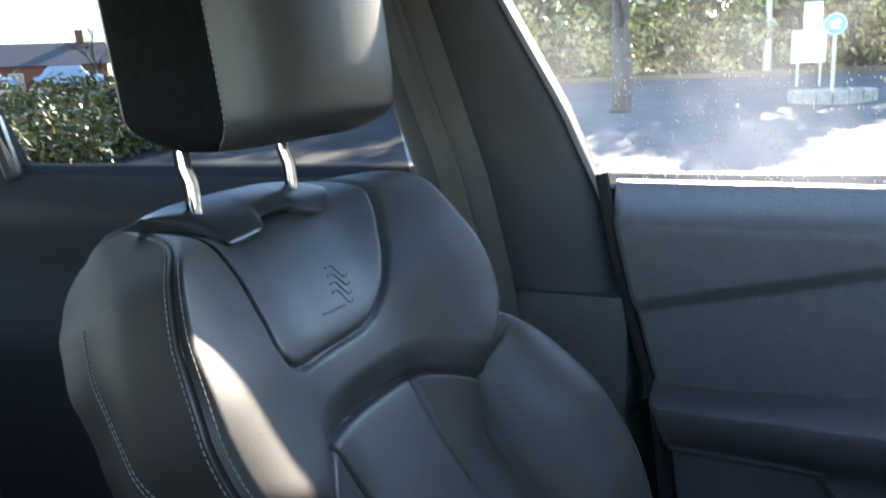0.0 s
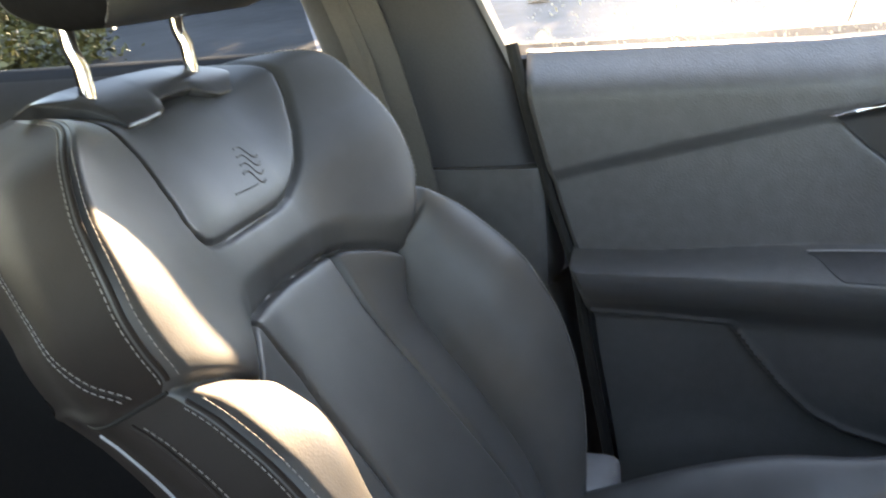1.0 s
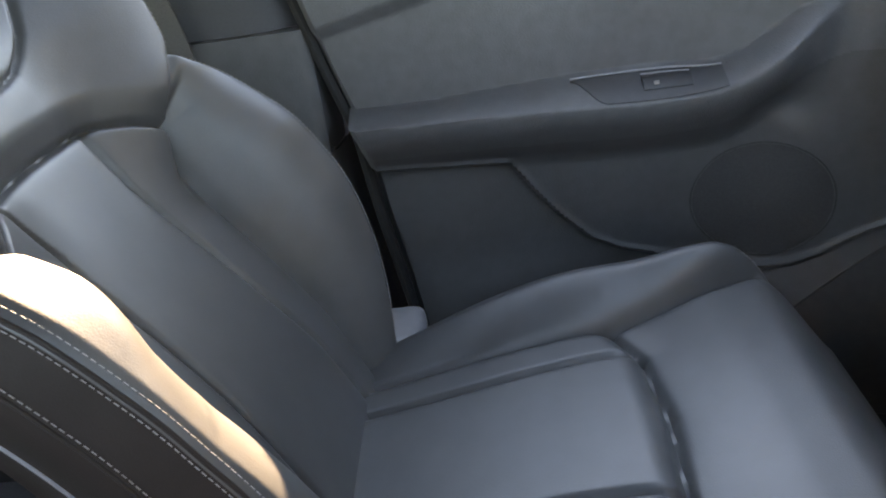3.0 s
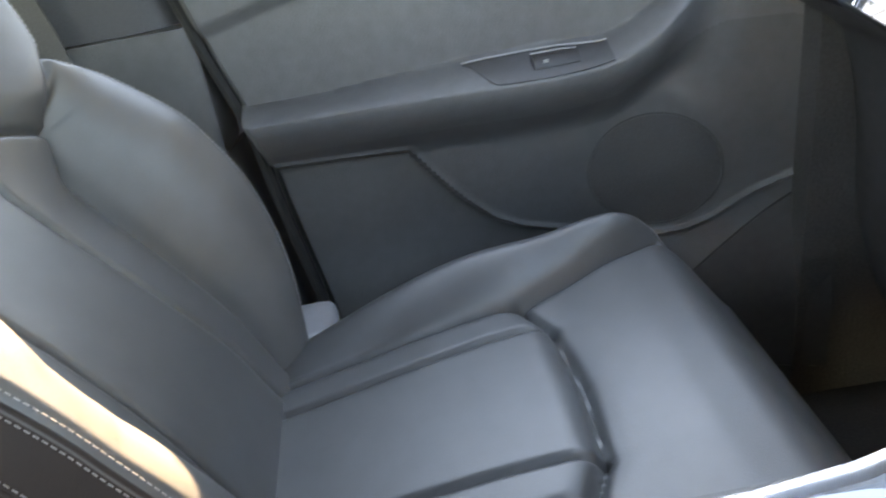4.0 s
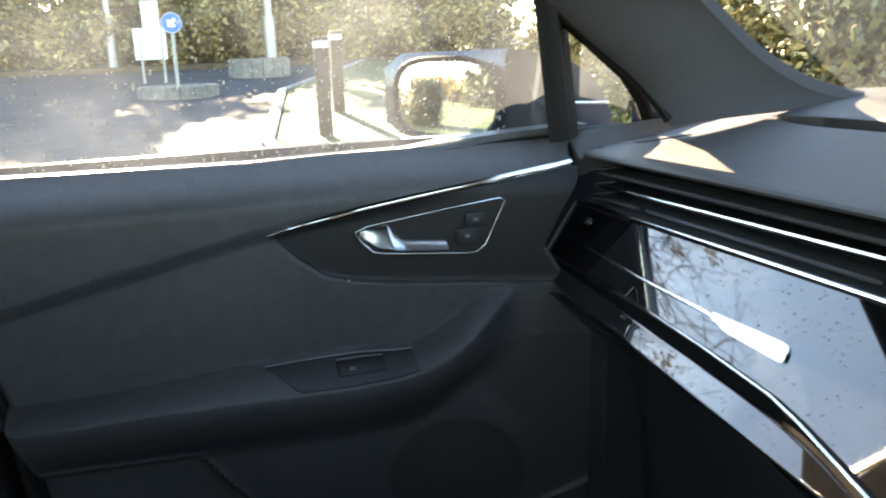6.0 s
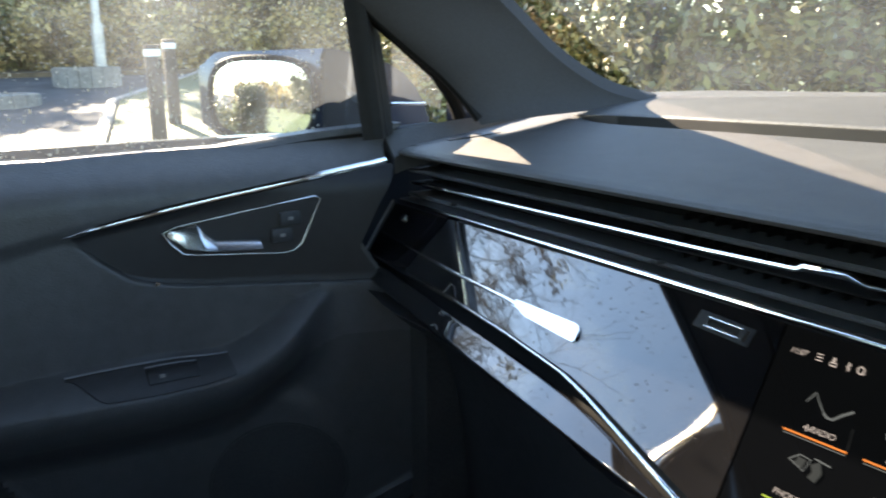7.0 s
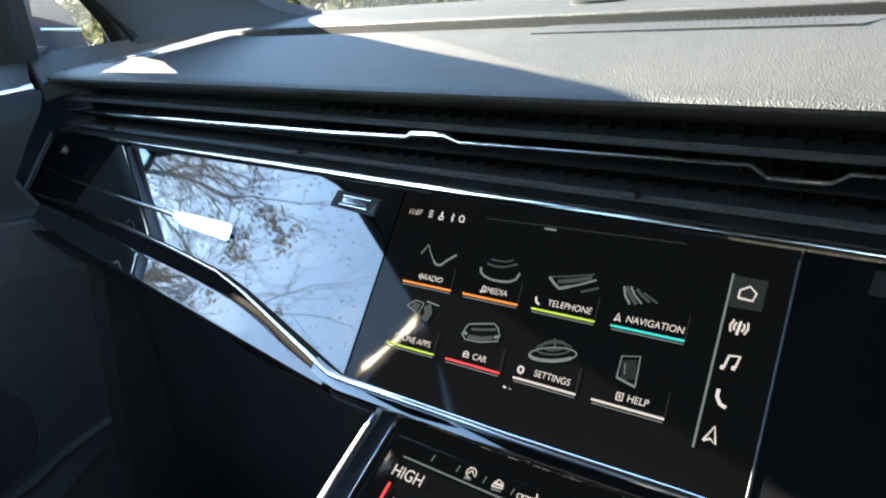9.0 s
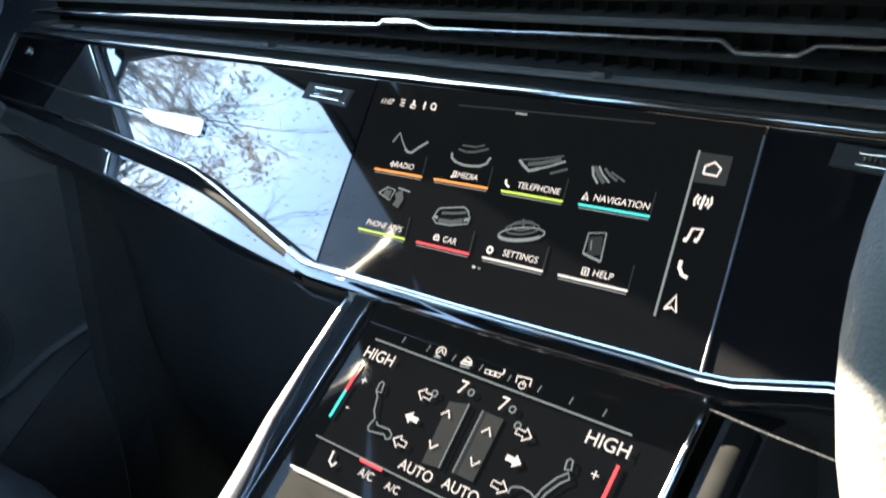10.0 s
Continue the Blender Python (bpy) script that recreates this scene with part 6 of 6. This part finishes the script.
mir_part("mirror_glass", surface(48, 10, lambda u, v: glass_point(2 * math.pi * u, max(0.002, v))), MIRROR, "convex mirror glass")
rim_pts = [p + Vector((0.0004, -0.0006, 0)) for p in glass_pts]
mir_part("mirror_rim", tube(rim_pts + rim_pts[:1], 0.0045, 8, caps=False), RUBBER, "black mirror rim")
foot = bmesh.new()
box(foot, (-0.93, 0.76, 1.155), (-0.80, 0.86, 1.195), 0.015, 3)
mir_part("mirror_foot", foot, RUBBER, "black mirror foot")


cheek_pts = [(0.7585, 1.178), (0.7585, 1.296), (0.766, 1.304), (0.785, 1.302), (0.82, 1.295), (0.840, 1.2885), (0.848, 1.180), (0.83, 1.1725), (0.775, 1.1715)]
mir_part("housing_cheek", plate([(-0.884, y, z) for y, z in cheek_pts], (1, 0, 0), 0.006, 0.002), DARK, "dark inner cheek of the housing")
mir_part("cheek_rib", plate([(-0.8825, y, z) for y, z in ((0.785, 1.262), (0.800, 1.236), (0.835, 1.214), (0.835, 1.222), (0.806, 1.245))], (1, 0, 0), 0.003, 0.001), CAP, "raised rib on the cheek")
band = [head_point(0.0, y, z) + Vector((0.001, 0.001, 0)) for y, z in ((0.862, 1.2285), (0.89, 1.2275), (0.9155, 1.2265))] + [head_point(k / 10, 0.9165, 1.2262) + Vector((0, 0.001, 0)) for k in range(1, 10)]
mir_part("housing_band", tube(band, 0.0026, 8), ALU, "bright band")

for ob in (dash, console, wheel, mirror):
    ob.matrix_world = CABIN @ Matrix.Translation(ob.location)
# the mirror stands close to the door
near_by = Vector((0.25, 0.41, 1.275))
mirror.matrix_world = CABIN @ Matrix.Translation(near_by) @ Matrix.Scale(0.935, 4) @ Matrix.Translation(M_AT - near_by)

# ---------------------------------------------------------------- outside
def ground_z(x):
    return -0.043 * max(-30.0, min(0.0, x))


ASPHALT = material("worn_asphalt", (0.055, 0.055, 0.057), rough=0.85, spec=0.25, vary=0.35, scale=3.0, bump=0.6, bump_scale=60, big=0.35)
EARTH = material("leaf_litter", (0.10, 0.072, 0.042), rough=0.9, vary=0.4, scale=5.0, big=0.6)
GRASS = material("winter_grass", (0.055, 0.075, 0.02), rough=0.9, vary=0.4, scale=6.0, big=0.6)
LEAF = material("evergreen_leaf", (0.055, 0.070, 0.024), rough=0.32, vary=0.5, scale=0.9, color2=(0.30, 0.27, 0.10), rand=0.5, big=0.25)
# evergreen leaf again, with the shade of the hedge's near side in its colour
LEAF_SHADED = material("shaded_evergreen_leaf", (0.028, 0.042, 0.018), rough=0.45, vary=0.5, scale=0.9, color2=(0.075, 0.085, 0.03), rand=0.4, big=0.25)
BRAMBLE = material("brown_bramble_leaf", (0.30, 0.17, 0.06), rough=0.55, vary=0.45, scale=1.2, color2=(0.42, 0.34, 0.13), rand=0.5, big=0.5)
RUSSET = material("russet_dead_leaf", (0.40, 0.17, 0.05), rough=0.55, vary=0.4, scale=1.2, color2=(0.34, 0.25, 0.09), rand=0.5, big=0.5)
BARK = material("grey_bark", (0.055, 0.047, 0.04), rough=0.9, vary=0.35, scale=20)
STEM = material("brown_stem_bark", (0.20, 0.13, 0.09), rough=0.9, vary=0.35, scale=20)
KERB = material("stone_kerb", (0.20, 0.19, 0.175), rough=0.85, vary=0.25, scale=12)
STONE = material("rough_stone", (0.20, 0.19, 0.17), rough=0.9, vary=0.35, scale=14, bump=0.8, bump_scale=40)
WOOD = material("dark_stained_timber", (0.055, 0.040, 0.030), rough=0.75, vary=0.35, scale=30)
WHITE = material("white_sign_sheet", (0.80, 0.80, 0.78), rough=0.5, vary=0.06, scale=8)
BLUE = material("blue_sign_sheet", (0.02, 0.17, 0.62), rough=0.4, vary=0.06, scale=8)
GALV = material("galvanised_steel", (0.35, 0.36, 0.37), rough=0.45, metal=0.8, vary=0.12, scale=20)
BRICK = material("red_brick", (0.27, 0.095, 0.06), rough=0.85, vary=0.3, scale=5)
SLATE = material("dark_slate", (0.10, 0.10, 0.115), rough=0.7, vary=0.25, scale=4)
CARBLUE = material("pale_blue_car_paint", (0.40, 0.52, 0.65), rough=0.3, vary=0.08, scale=4, coat=0.6)
DIRT = material("dried_water_marks", (0.55, 0.54, 0.50), rough=0.8, vary=0.05, scale=40)


def ground_fn(u, v):
    x, y = (u * 2 - 1) ** 3 * 400, (v * 2 - 1) ** 3 * 400
    return Vector((x, y, ground_z(x)))


link("ground", surface(90, 60, ground_fn), ASPHALT, label="worn grey asphalt of a road junction", category="road", kind="structure")


def slab(name, label, outline, height, mat, category="verge"):
    pts = [Vector((x, y, ground_z(x) + height)) for x, y in outline]
    link(name, plate(pts, (0, 0, 1), height + 0.05, 0.01), mat, label=label, category=category, kind="structure")


slab("ground_grass_verge", "rough winter grass verge beside the road", [(-8.0, 1.45), (-13.0, 2.4), (-19.5, 5.4), (-19.5, 30), (-3.0, 30), (-3.2, 1.6)], 0.05, GRASS)
slab("ground_far_bank", "leaf-strewn earth bank under the hedge", [(-19.2, -40), (-19.2, 12), (-60, 12), (-60, -40)], 0.10, EARTH)
kerb_line = [(-3.2, 1.5), (-8.0, 1.35), (-13.0, 2.3), (-19.4, 5.3)]
for (ax, ay), (bx, by) in zip(kerb_line, kerb_line[1:]):
    n = max(1, int(math.hypot(bx - ax, by - ay) / 0.9))
    for k in range(n):
        f0, f1 = k / n, (k + 0.985) / n
        p, q = Vector((ax + (bx - ax) * f0, ay + (by - ay) * f0, 0)), Vector((ax + (bx - ax) * f1, ay + (by - ay) * f1, 0))
        p.z, q.z = ground_z(p.x) + 0.03, ground_z(q.x) + 0.03
        link("kerb_stone", strip([p, q], (0, 0, 1), 0.13, 0.05), KERB, label="pale stone kerb along the verge", category="kerb", kind="structure")


def leaf_mass(name, label, boxes, size, mat, seed, tight=1.0):
    """A hedge: thousands of small leaves in an uneven mass with gaps."""
    rng = np.random.default_rng(seed)
    verts, faces = [], []
    for (x0, y0, z0, x1, y1, z1), n in boxes:
        clumps = max(6, n // 160)
        cx = np.stack([x0 + (x1 - x0) * rng.random(clumps), y0 + (y1 - y0) * rng.random(clumps), z0 + (z1 - z0) * rng.random(clumps) ** 0.9], 1)
        rad = 0.16 + 0.26 * rng.random(clumps)
        pick = rng.integers(0, clumps, n)
        pos = cx[pick] + rng.normal(size=(n, 3)) * (rad[pick] * tight * (0.55 + size * 3))[:, None]
        a = rng.normal(size=(n, 3))
        a /= np.linalg.norm(a, axis=1)[:, None]
        b = np.cross(a, rng.normal(size=(n, 3)))
        b /= np.linalg.norm(b, axis=1)[:, None]
        s = (size * (0.55 + 0.9 * rng.random(n)))[:, None]
        quad = np.stack([pos - a * s, pos + b * s * 0.48 + a * s * 0.1, pos + a * s, pos - b * s * 0.48 + a * s * 0.1], 1)
        k = len(verts)
        verts += [tuple(p) for p in quad.reshape(-1, 3)]
        faces += [(k + 4 * i, k + 4 * i + 1, k + 4 * i + 2, k + 4 * i + 3) for i in range(n)]
    me = bpy.data.meshes.new(name)
    me.from_pydata(verts, [], faces)
    me.materials.append(mat)
    return tagged(new(name, me), label, "hedge", kind="stuff")


leaf_mass("evergreen_hedge_ahead", "sunlit evergreen hedge in front of the car", [((-10.0, 4.6, 0.0, -2.6, 6.4, 3.6), 82000), ((-2.6, 6.0, 0.0, 3, 8.0, 3.6), 52000)], 0.044, LEAF, 3, 0.72)
leaf_mass("bramble_bank_ahead", "brown and olive brambles in front of the hedge", [((-4.6, 5.4, 0.2, 3, 6.6, 2.2), 36000), ((-9.0, 4.4, 0.2, -2.6, 5.8, 3.2), 12000), ((-2.6, 5.8, 0.2, 3, 7.0, 3.2), 8000)], 0.038, BRAMBLE, 4, 0.8)
leaf_mass("dead_leaves_ahead", "russet dead leaves caught in the hedge ahead", [((-4.6, 5.2, 0.5, 2.5, 6.2, 2.2), 4200), ((-8.0, 4.4, 0.5, -2.6, 5.2, 2.6), 1600)], 0.036, RUSSET, 12, 0.6)
# crowns added over the trunks, mostly unseen, to keep skylight off the seat
leaf_mass("trees_ahead", "tree crowns added above the hedge ahead to hold back skylight", [((-8.0, 6.6, 3.2, 4.5, 10.0, 7.0), 42000), ((-7.0, 7.4, 7.0, 4.0, 11.0, 8.0), 6000)], 0.085, LEAF, 17, 1.3)
leaf_mass("hedge_across_road", "dark evergreen hedge across the road", [((-24, -14.5, 0.9, -20.2, -1.0, 4.8), 60000), ((-24, -1.2, 0.9, -20.8, 10, 3.8), 46000)], 0.12, LEAF, 5)
leaf_mass("bramble_across_road", "dry brown undergrowth below the far hedge", [((-21, -14, 0.85, -19.6, 9, 2.2), 22000)], 0.075, BRAMBLE, 8)
# leaf mass added towards the sun so that the road lies in dappled shade
leaf_mass("dappling_trees", "tall leafy trees added behind the far hedge to dapple the road", [((-29, -16, 3.5, -25, -5, 8.2), 20000), ((-29, -5, 3.5, -25, 0, 8.8), 15000), ((-29, 0, 3.5, -25, 14, 8.2), 11000)], 0.13, LEAF, 15)
leaf_mass("clipped_hedge_behind", "low clipped hedge behind the car", [((-9.5, -10.0, 0.25, -4.8, -7.6, 0.80), 14000)], 0.055, LEAF, 7)
leaf_mass("hedge_row_behind", "dark hedge along the road behind the car", [((-19, -15, 0.6, -11, -12.0, 1.0), 14000)], 0.075, LEAF, 9)


leaf_mass("round_hedge_behind", "dark rounded evergreen bush beside the lane behind", [((-4.75, -10.2, 0.1, -3.75, -9.2, 1.40), 30000)], 0.035, LEAF_SHADED, 21, 0.5)
leaf_mass("hedge_end_of_lane", "evergreen hedge at the end of the lane behind", [((-5.2, -26.0, 0.0, -1.6, -24.2, 2.9), 22000)], 0.06, LEAF_SHADED, 22, 0.7)
leaf_mass("brown_bank_behind", "dry brown undergrowth at the end of the grass behind", [((-13.0, -32.0, 0.1, -5.0, -30.0, 2.2), 14000)], 0.09, BRAMBLE, 23)
slab("ground_grass_behind", "bright winter grass beside the lane behind the car", [(-13.0, -30.0), (-1.9, -30.0), (-1.9, -8.0), (-4.4, -8.0)], 0.05, GRASS)


def bollard(x, y):
    z = ground_z(x) + 0.05
    ob = thing("bollard", "dark timber bollard with a pale band, set in the grass", "bollard", "bollards on the verge", at=(x, y, z))
    b = bmesh.new()
    box(b, (-0.065, -0.065, -0.03), (0.065, 0.065, 0.97), 0.012, 2)
    part("post", b, WOOD, ob)
    c = bmesh.new()
    box(c, (-0.067, -0.067, 0.86), (0.067, 0.067, 0.93), 0.008, 2)
    part("band", c, WHITE, ob, "pale reflective band")
    return ob


bollard(-8.04, 1.95), bollard(-9.84, 2.50)


def island(x, y, radius, height, label):
    ob = thing("traffic_island", label, "traffic island", at=(x, y, ground_z(x)))
    n = 18
    for k in range(n):
        a0, a1 = 2 * math.pi * k / n, 2 * math.pi * (k + 0.94) / n
        pts = [(radius * math.cos(a0), radius * math.sin(a0), height), (radius * math.cos(a1), radius * math.sin(a1), height), (radius * 0.72 * math.cos(a1), radius * 0.72 * math.sin(a1), height), (radius * 0.72 * math.cos(a0), radius * 0.72 * math.sin(a0), height)]
        part("edge_stone", plate(pts, (0, 0, 1), height + 0.03, 0.015), KERB, ob)
    part("top", plate([(radius * 0.73 * math.cos(t), radius * 0.73 * math.sin(t), height - 0.02) for t in [2 * math.pi * k / 24 for k in range(24)]], (0, 0, 1), height), STONE, ob)
    return ob


island(-13.4, 0.76, 0.62, 0.16, "low stone-edged traffic island")
island(-16.6, 2.44, 0.60, 0.34, "raised stone planter island")

sign = thing("keep_left_sign", "round blue sign with a white arrow on a grey post", "road sign", at=(-13.4, 0.76, ground_z(-13.4) + 0.14))
part("post", tube([(0, 0, 0), (0, 0, 1.12)], 0.03, 12), GALV, sign)
disc = bmesh.new()
tube([(0.03, 0, 0.96), (0.036, 0, 0.96)], 0.155, 32, disc)
plate_part = part("disc", disc, BLUE, sign, "blue disc")
part("border", tube([(0.036, 0.150 * math.cos(t), 0.96 + 0.150 * math.sin(t)) for t in [2 * math.pi * k / 32 for k in range(33)]], 0.005, 6), WHITE, plate_part)
arrow = [(0.07, 0.075), (0.045, 0.10), (-0.035, 0.02), (-0.035, 0.065), (-0.075, 0.065), (-0.075, -0.075), (0.075, -0.075), (0.075, -0.035), (0.02, -0.035), (0.095, 0.045)]
part("arrow", plate([(0.040, y, 0.96 + z) for y, z in [(a * 0.8, b * 0.8) for a, b in arrow]], (1, 0, 0), 0.003), WHITE, plate_part, "white arrow", False)

board = thing("direction_board", "white sign boards seen across the road", "road sign", at=(-16.0, 0.45, ground_z(-16.0)))
for y in (-0.17, 0.20):
    part("post", tube([(0, y, 0), (0, y, 0.95)], 0.025, 10), GALV, board)
bb = bmesh.new()
box(bb, (-0.015, -0.28, 0.42), (0.015, 0.28, 0.98), 0.01)
part("panel", bb, WHITE, board)
bc = bmesh.new()
box(bc, (-0.015, -0.10, 0.985), (0.015, 0.20, 1.45), 0.01)
part("panel", bc, WHITE, board)


def pole(x, y, radius, height, label):
    ob = thing("lamp_post", label, "lamp post", at=(x, y, ground_z(x)))
    part("base", tube([(0, 0, 0), (0, 0, 1.1)], radius * 1.45, 14), GALV, ob)
    part("shaft", tube([(0, 0, 1.1), (0, 0, height)], [radius, radius * 0.6], 14), GALV, ob)
    part("arm", tube([(0, 0, height), (0.3, 0, height + 0.25), (0.9, 0, height + 0.35)], radius * 0.5, 10), GALV, ob)
    lamp = bmesh.new()
    box(lamp, (0.85, -0.12, height + 0.28), (1.4, 0.12, height + 0.42), 0.04)
    part("lantern", lamp, GALV, ob)


pole(-19.2, 3.07, 0.095, 7.0, "grey steel lamp post beside the road")
pole(-19.8, -0.34, 0.075, 6.5, "slim grey lamp post in front of the hedge")


def bare_tree(x, y, height, seed, label, spread=0.55, depth=6, leaves=0):
    """A leafless tree: tapered trunk, limbs and twigs, with a few dry leaves."""
    rng = random.Random(seed)
    ob = thing("bare_tree", label, "tree", at=(x, y, ground_z(x)))
    trunk, limbs = bmesh.new(), bmesh.new()
    tips = []

    def grow(p, d, length, rad, level):
        pts, q = [p], p
        for _ in range(4):
            d = (d + Vector((rng.gauss(0, 0.13), rng.gauss(0, 0.13), rng.gauss(0.03, 0.09)))).normalized()
            q = q + d * length / 4
            pts.append(q)
        tube(pts, [rad * (1 - 0.11 * k) for k in range(5)], 8 if level == 0 else (5 if level < 3 else 3), trunk if level == 0 else limbs, caps=False)
        if level >= depth:
            tips.append(q)
            return
        for k in range(3 if level < 4 else 2):
            side = Vector((rng.gauss(0, 1), rng.gauss(0, 1), rng.gauss(0.25, 0.5))).normalized()
            at = pts[rng.choice((2, 3, 4))]
            grow(at, (d * (1 - spread) + side * spread).normalized(), length * rng.uniform(0.62, 0.82), rad * rng.uniform(0.45, 0.62), level + 1)
        grow(q, d, length * 0.78, rad * 0.62, level + 1)

    grow(Vector((0, 0, 0)), Vector((0, 0, 1)), height * 0.28, height * 0.018, 0)
    part("trunk", trunk, BARK, ob)
    tagged(part("branches", limbs, BARK, ob), kind="stuff")
    if leaves:
        dry = bmesh.new()
        twigs = rng.sample(sorted(tips, key=lambda p: p.z - 0.9 * p.y)[-len(tips) // 6:], 26)
        for _ in range(leaves):
            p = rng.choice(twigs) + Vector((rng.gauss(0, 0.13), rng.gauss(0, 0.13), rng.gauss(-0.04, 0.11)))
            a = Vector((rng.gauss(0, 1), rng.gauss(0, 1), rng.gauss(0, 1))).normalized()
            b = a.orthogonal().normalized()
            r = rng.uniform(0.035, 0.07)
            dry.faces.new([dry.verts.new(q) for q in (p - a * r, p + b * r * 0.5, p + a * r, p - b * r * 0.5)])
        tagged(part("dry_leaves", dry, STEM, ob, "brown dry leaves on the upper twigs"), kind="stuff")
    return ob


bare_tree(-12.5, -2.2, 9.3, 11, "leafless tree beside the road with a few dry leaves", depth=7, leaves=900)
bare_tree(-26.0, -3.0, 7.6, 41, "leafless tree behind the far hedge", depth=6)
bare_tree(-27.0, 1.5, 7.4, 44, "leafless tree behind the far hedge", depth=6)
bare_tree(-27.0, -9.0, 9.0, 31, "tall leafless tree behind the far hedge", depth=6)
bare_tree(-29.0, 7.5, 9.0, 35, "tall leafless tree behind the far hedge", depth=6)
bare_tree(-5.9, -23.0, 4.6, 52, "leafless tree in the grass behind the car", depth=5)
bare_tree(-53.0, -54.0, 7.0, 21, "leafless tree near the houses", depth=5)
for tx, ty, lean, thick in ((-2.2, 6.1, 0.25, 0.55), (-0.9, 5.9, -0.15, 0.85), (-3.1, 5.5, 0.10, 0.7), (-4.6, 5.0, -0.3, 0.5), (0.4, 6.0, 0.3, 0.6), (1.4, 6.2, -0.1, 0.9)):
    tr = thing("tree_trunk", "slim brown tree trunk rising out of the hedge", "tree", "trunks in the hedge", at=(tx, ty, ground_z(tx)))
    part("trunk", tube([(0, 0, 0), (0.05 + lean * 0.3, 0.02, 1.2), (0.02 + lean * 0.6, 0.05, 2.4), (0.12 + lean, 0.0, 5.0)], [0.13 * thick, 0.11 * thick, 0.10 * thick, 0.07 * thick], 10), STEM, tr)


def house(x, y, turn, wide, label):
    """A brick house with roof, windows and chimney, its base below the brow of the slope."""
    ob = thing("house", label, "house", "houses behind the road", at=(x, y, -2.3))
    ob.rotation_euler = (0, 0, radians(turn))
    b = bmesh.new()
    box(b, (-wide / 2, -4, 0), (wide / 2, 4, 5.6), 0)
    part("wall", b, BRICK, ob, "", False)
    r = bmesh.new()
    vs = [r.verts.new(c) for c in ((-wide / 2 - 0.3, -4.4, 5.5), (wide / 2 + 0.3, -4.4, 5.5), (wide / 2 + 0.3, 4.4, 5.5), (-wide / 2 - 0.3, 4.4, 5.5), (-wide / 2 - 0.3, 0, 7.6), (wide / 2 + 0.3, 0, 7.6))]
    for f in ((0, 1, 5, 4), (2, 3, 4, 5), (0, 4, 3), (1, 2, 5), (0, 3, 2, 1)):
        r.faces.new([vs[k] for k in f])
    roof_ob = part("roof", r, SLATE, ob, "dark slate roof", False)
    ch = bmesh.new()
    box(ch, (wide / 4, -0.4, 7.0), (wide / 4 + 0.7, 0.4, 8.7), 0.03)
    part("chimney", ch, BRICK, roof_ob)
    for k in range(int(wide // 3)):
        for z in (1.1, 3.7):
            w = bmesh.new()
            cx = -wide / 2 + 1.5 + 3.0 * k
            box(w, (cx - 0.6, -4.06, z), (cx + 0.6, -3.98, z + 1.2), 0.02)
            wo = part("window", w, WHITE, ob, "white framed window")
            for dx in (-0.28, 0.28):
                g = bmesh.new()
                box(g, (cx + dx - 0.24, -4.075, z + 0.1), (cx + dx + 0.24, -4.062, z + 1.1), 0)
                part("pane", g, GLOSS, wo)
    return ob


house(-57, -63, 138, 9, "red brick house with a slate roof")
house(-64.6, -56.2, 138, 9, "red brick terraced house")
house(-49.4, -69.8, 138, 9, "red brick house with a pale front")


def parked_car(x, y, turn, label):
    ob = thing("parked_car", label, "car", "parked cars", at=(x, y, ground_z(x)))
    ob.rotation_euler = (0, 0, radians(turn))

    def body(u, v):
        t = u * 2 - 1
        top = 0.78 + 0.60 * smooth(-0.62, -0.34, t) * smooth(0.86, 0.50, t) - 0.12 * abs(t) ** 6
        z = 0.28 + (top - 0.28) * min(1, math.sin(math.pi * v) * 1.25) ** 0.7
        return Vector((2.1 * t, (0.86 - 0.16 * smooth(0.9, 1.3, z)) * -math.cos(math.pi * v), z))
    part("body", surface(40, 24, body), CARBLUE, ob)
    part("glasshouse", surface(24, 20, lambda u, v: body(0.24 + 0.58 * u, 0.20 + 0.6 * v) + Vector((0, 0, -0.03 + 0.0)) + (Vector((0, (0.012 if v > 0.5 else -0.012), 0)))), GLOSS, ob, "dark windows")
    for wx in (-1.3, 1.3):
        for wy in (-0.80, 0.80):
            wh = part("wheel", tube([(wx, wy - 0.09, 0.31), (wx, wy + 0.09, 0.31)], 0.31, 20), RUBBER, ob)
            part("rim", tube([(wx, wy + math.copysign(0.09, wy), 0.31), (wx, wy + math.copysign(0.10, wy), 0.31)], 0.20, 16), ALU, wh)


parked_car(-41.0, -44.0, -42, "pale blue car parked behind the hedge")
parked_car(-37.3, -47.5, -42, "pale blue car parked near the houses")


# dried drops on the side window
def drops(n, seed):
    rng = random.Random(seed)
    bm = bmesh.new()
    for _ in range(n):
        y, f = rng.uniform(0.05, 0.70), rng.random() ** 1.2
        z = sill_z(y) + 0.004 + f * (win_top(y) - sill_z(y) - 0.01)
        c = Vector((win_x(y, z) - 0.0012, y, z))
        r = 0.0004 + 0.0009 * rng.random() ** 3
        k = rng.choice((1, 1, 1.6, 3.0))
        vs = [bm.verts.new(c + Vector((0.3 * r * k * math.sin(a), r * math.cos(a), r * k * math.sin(a)))) for a in [2 * math.pi * i / 6 for i in range(6)]]
        bm.faces.new(vs)
    return bm


dr = door_part("dried_drops", drops(2600, 4), DIRT, "dried water drops on the glass", glass)
tagged(dr, kind="stuff")
dr.matrix_parent_inverse = Matrix.Translation(-Vector((-0.82, 0.45, 0.45)))


# parts of parts stand in their own part's place
for ob in scene.objects:
    if ob.parent and ob.parent.parent:
        ob.matrix_parent_inverse = Matrix.Identity(4)
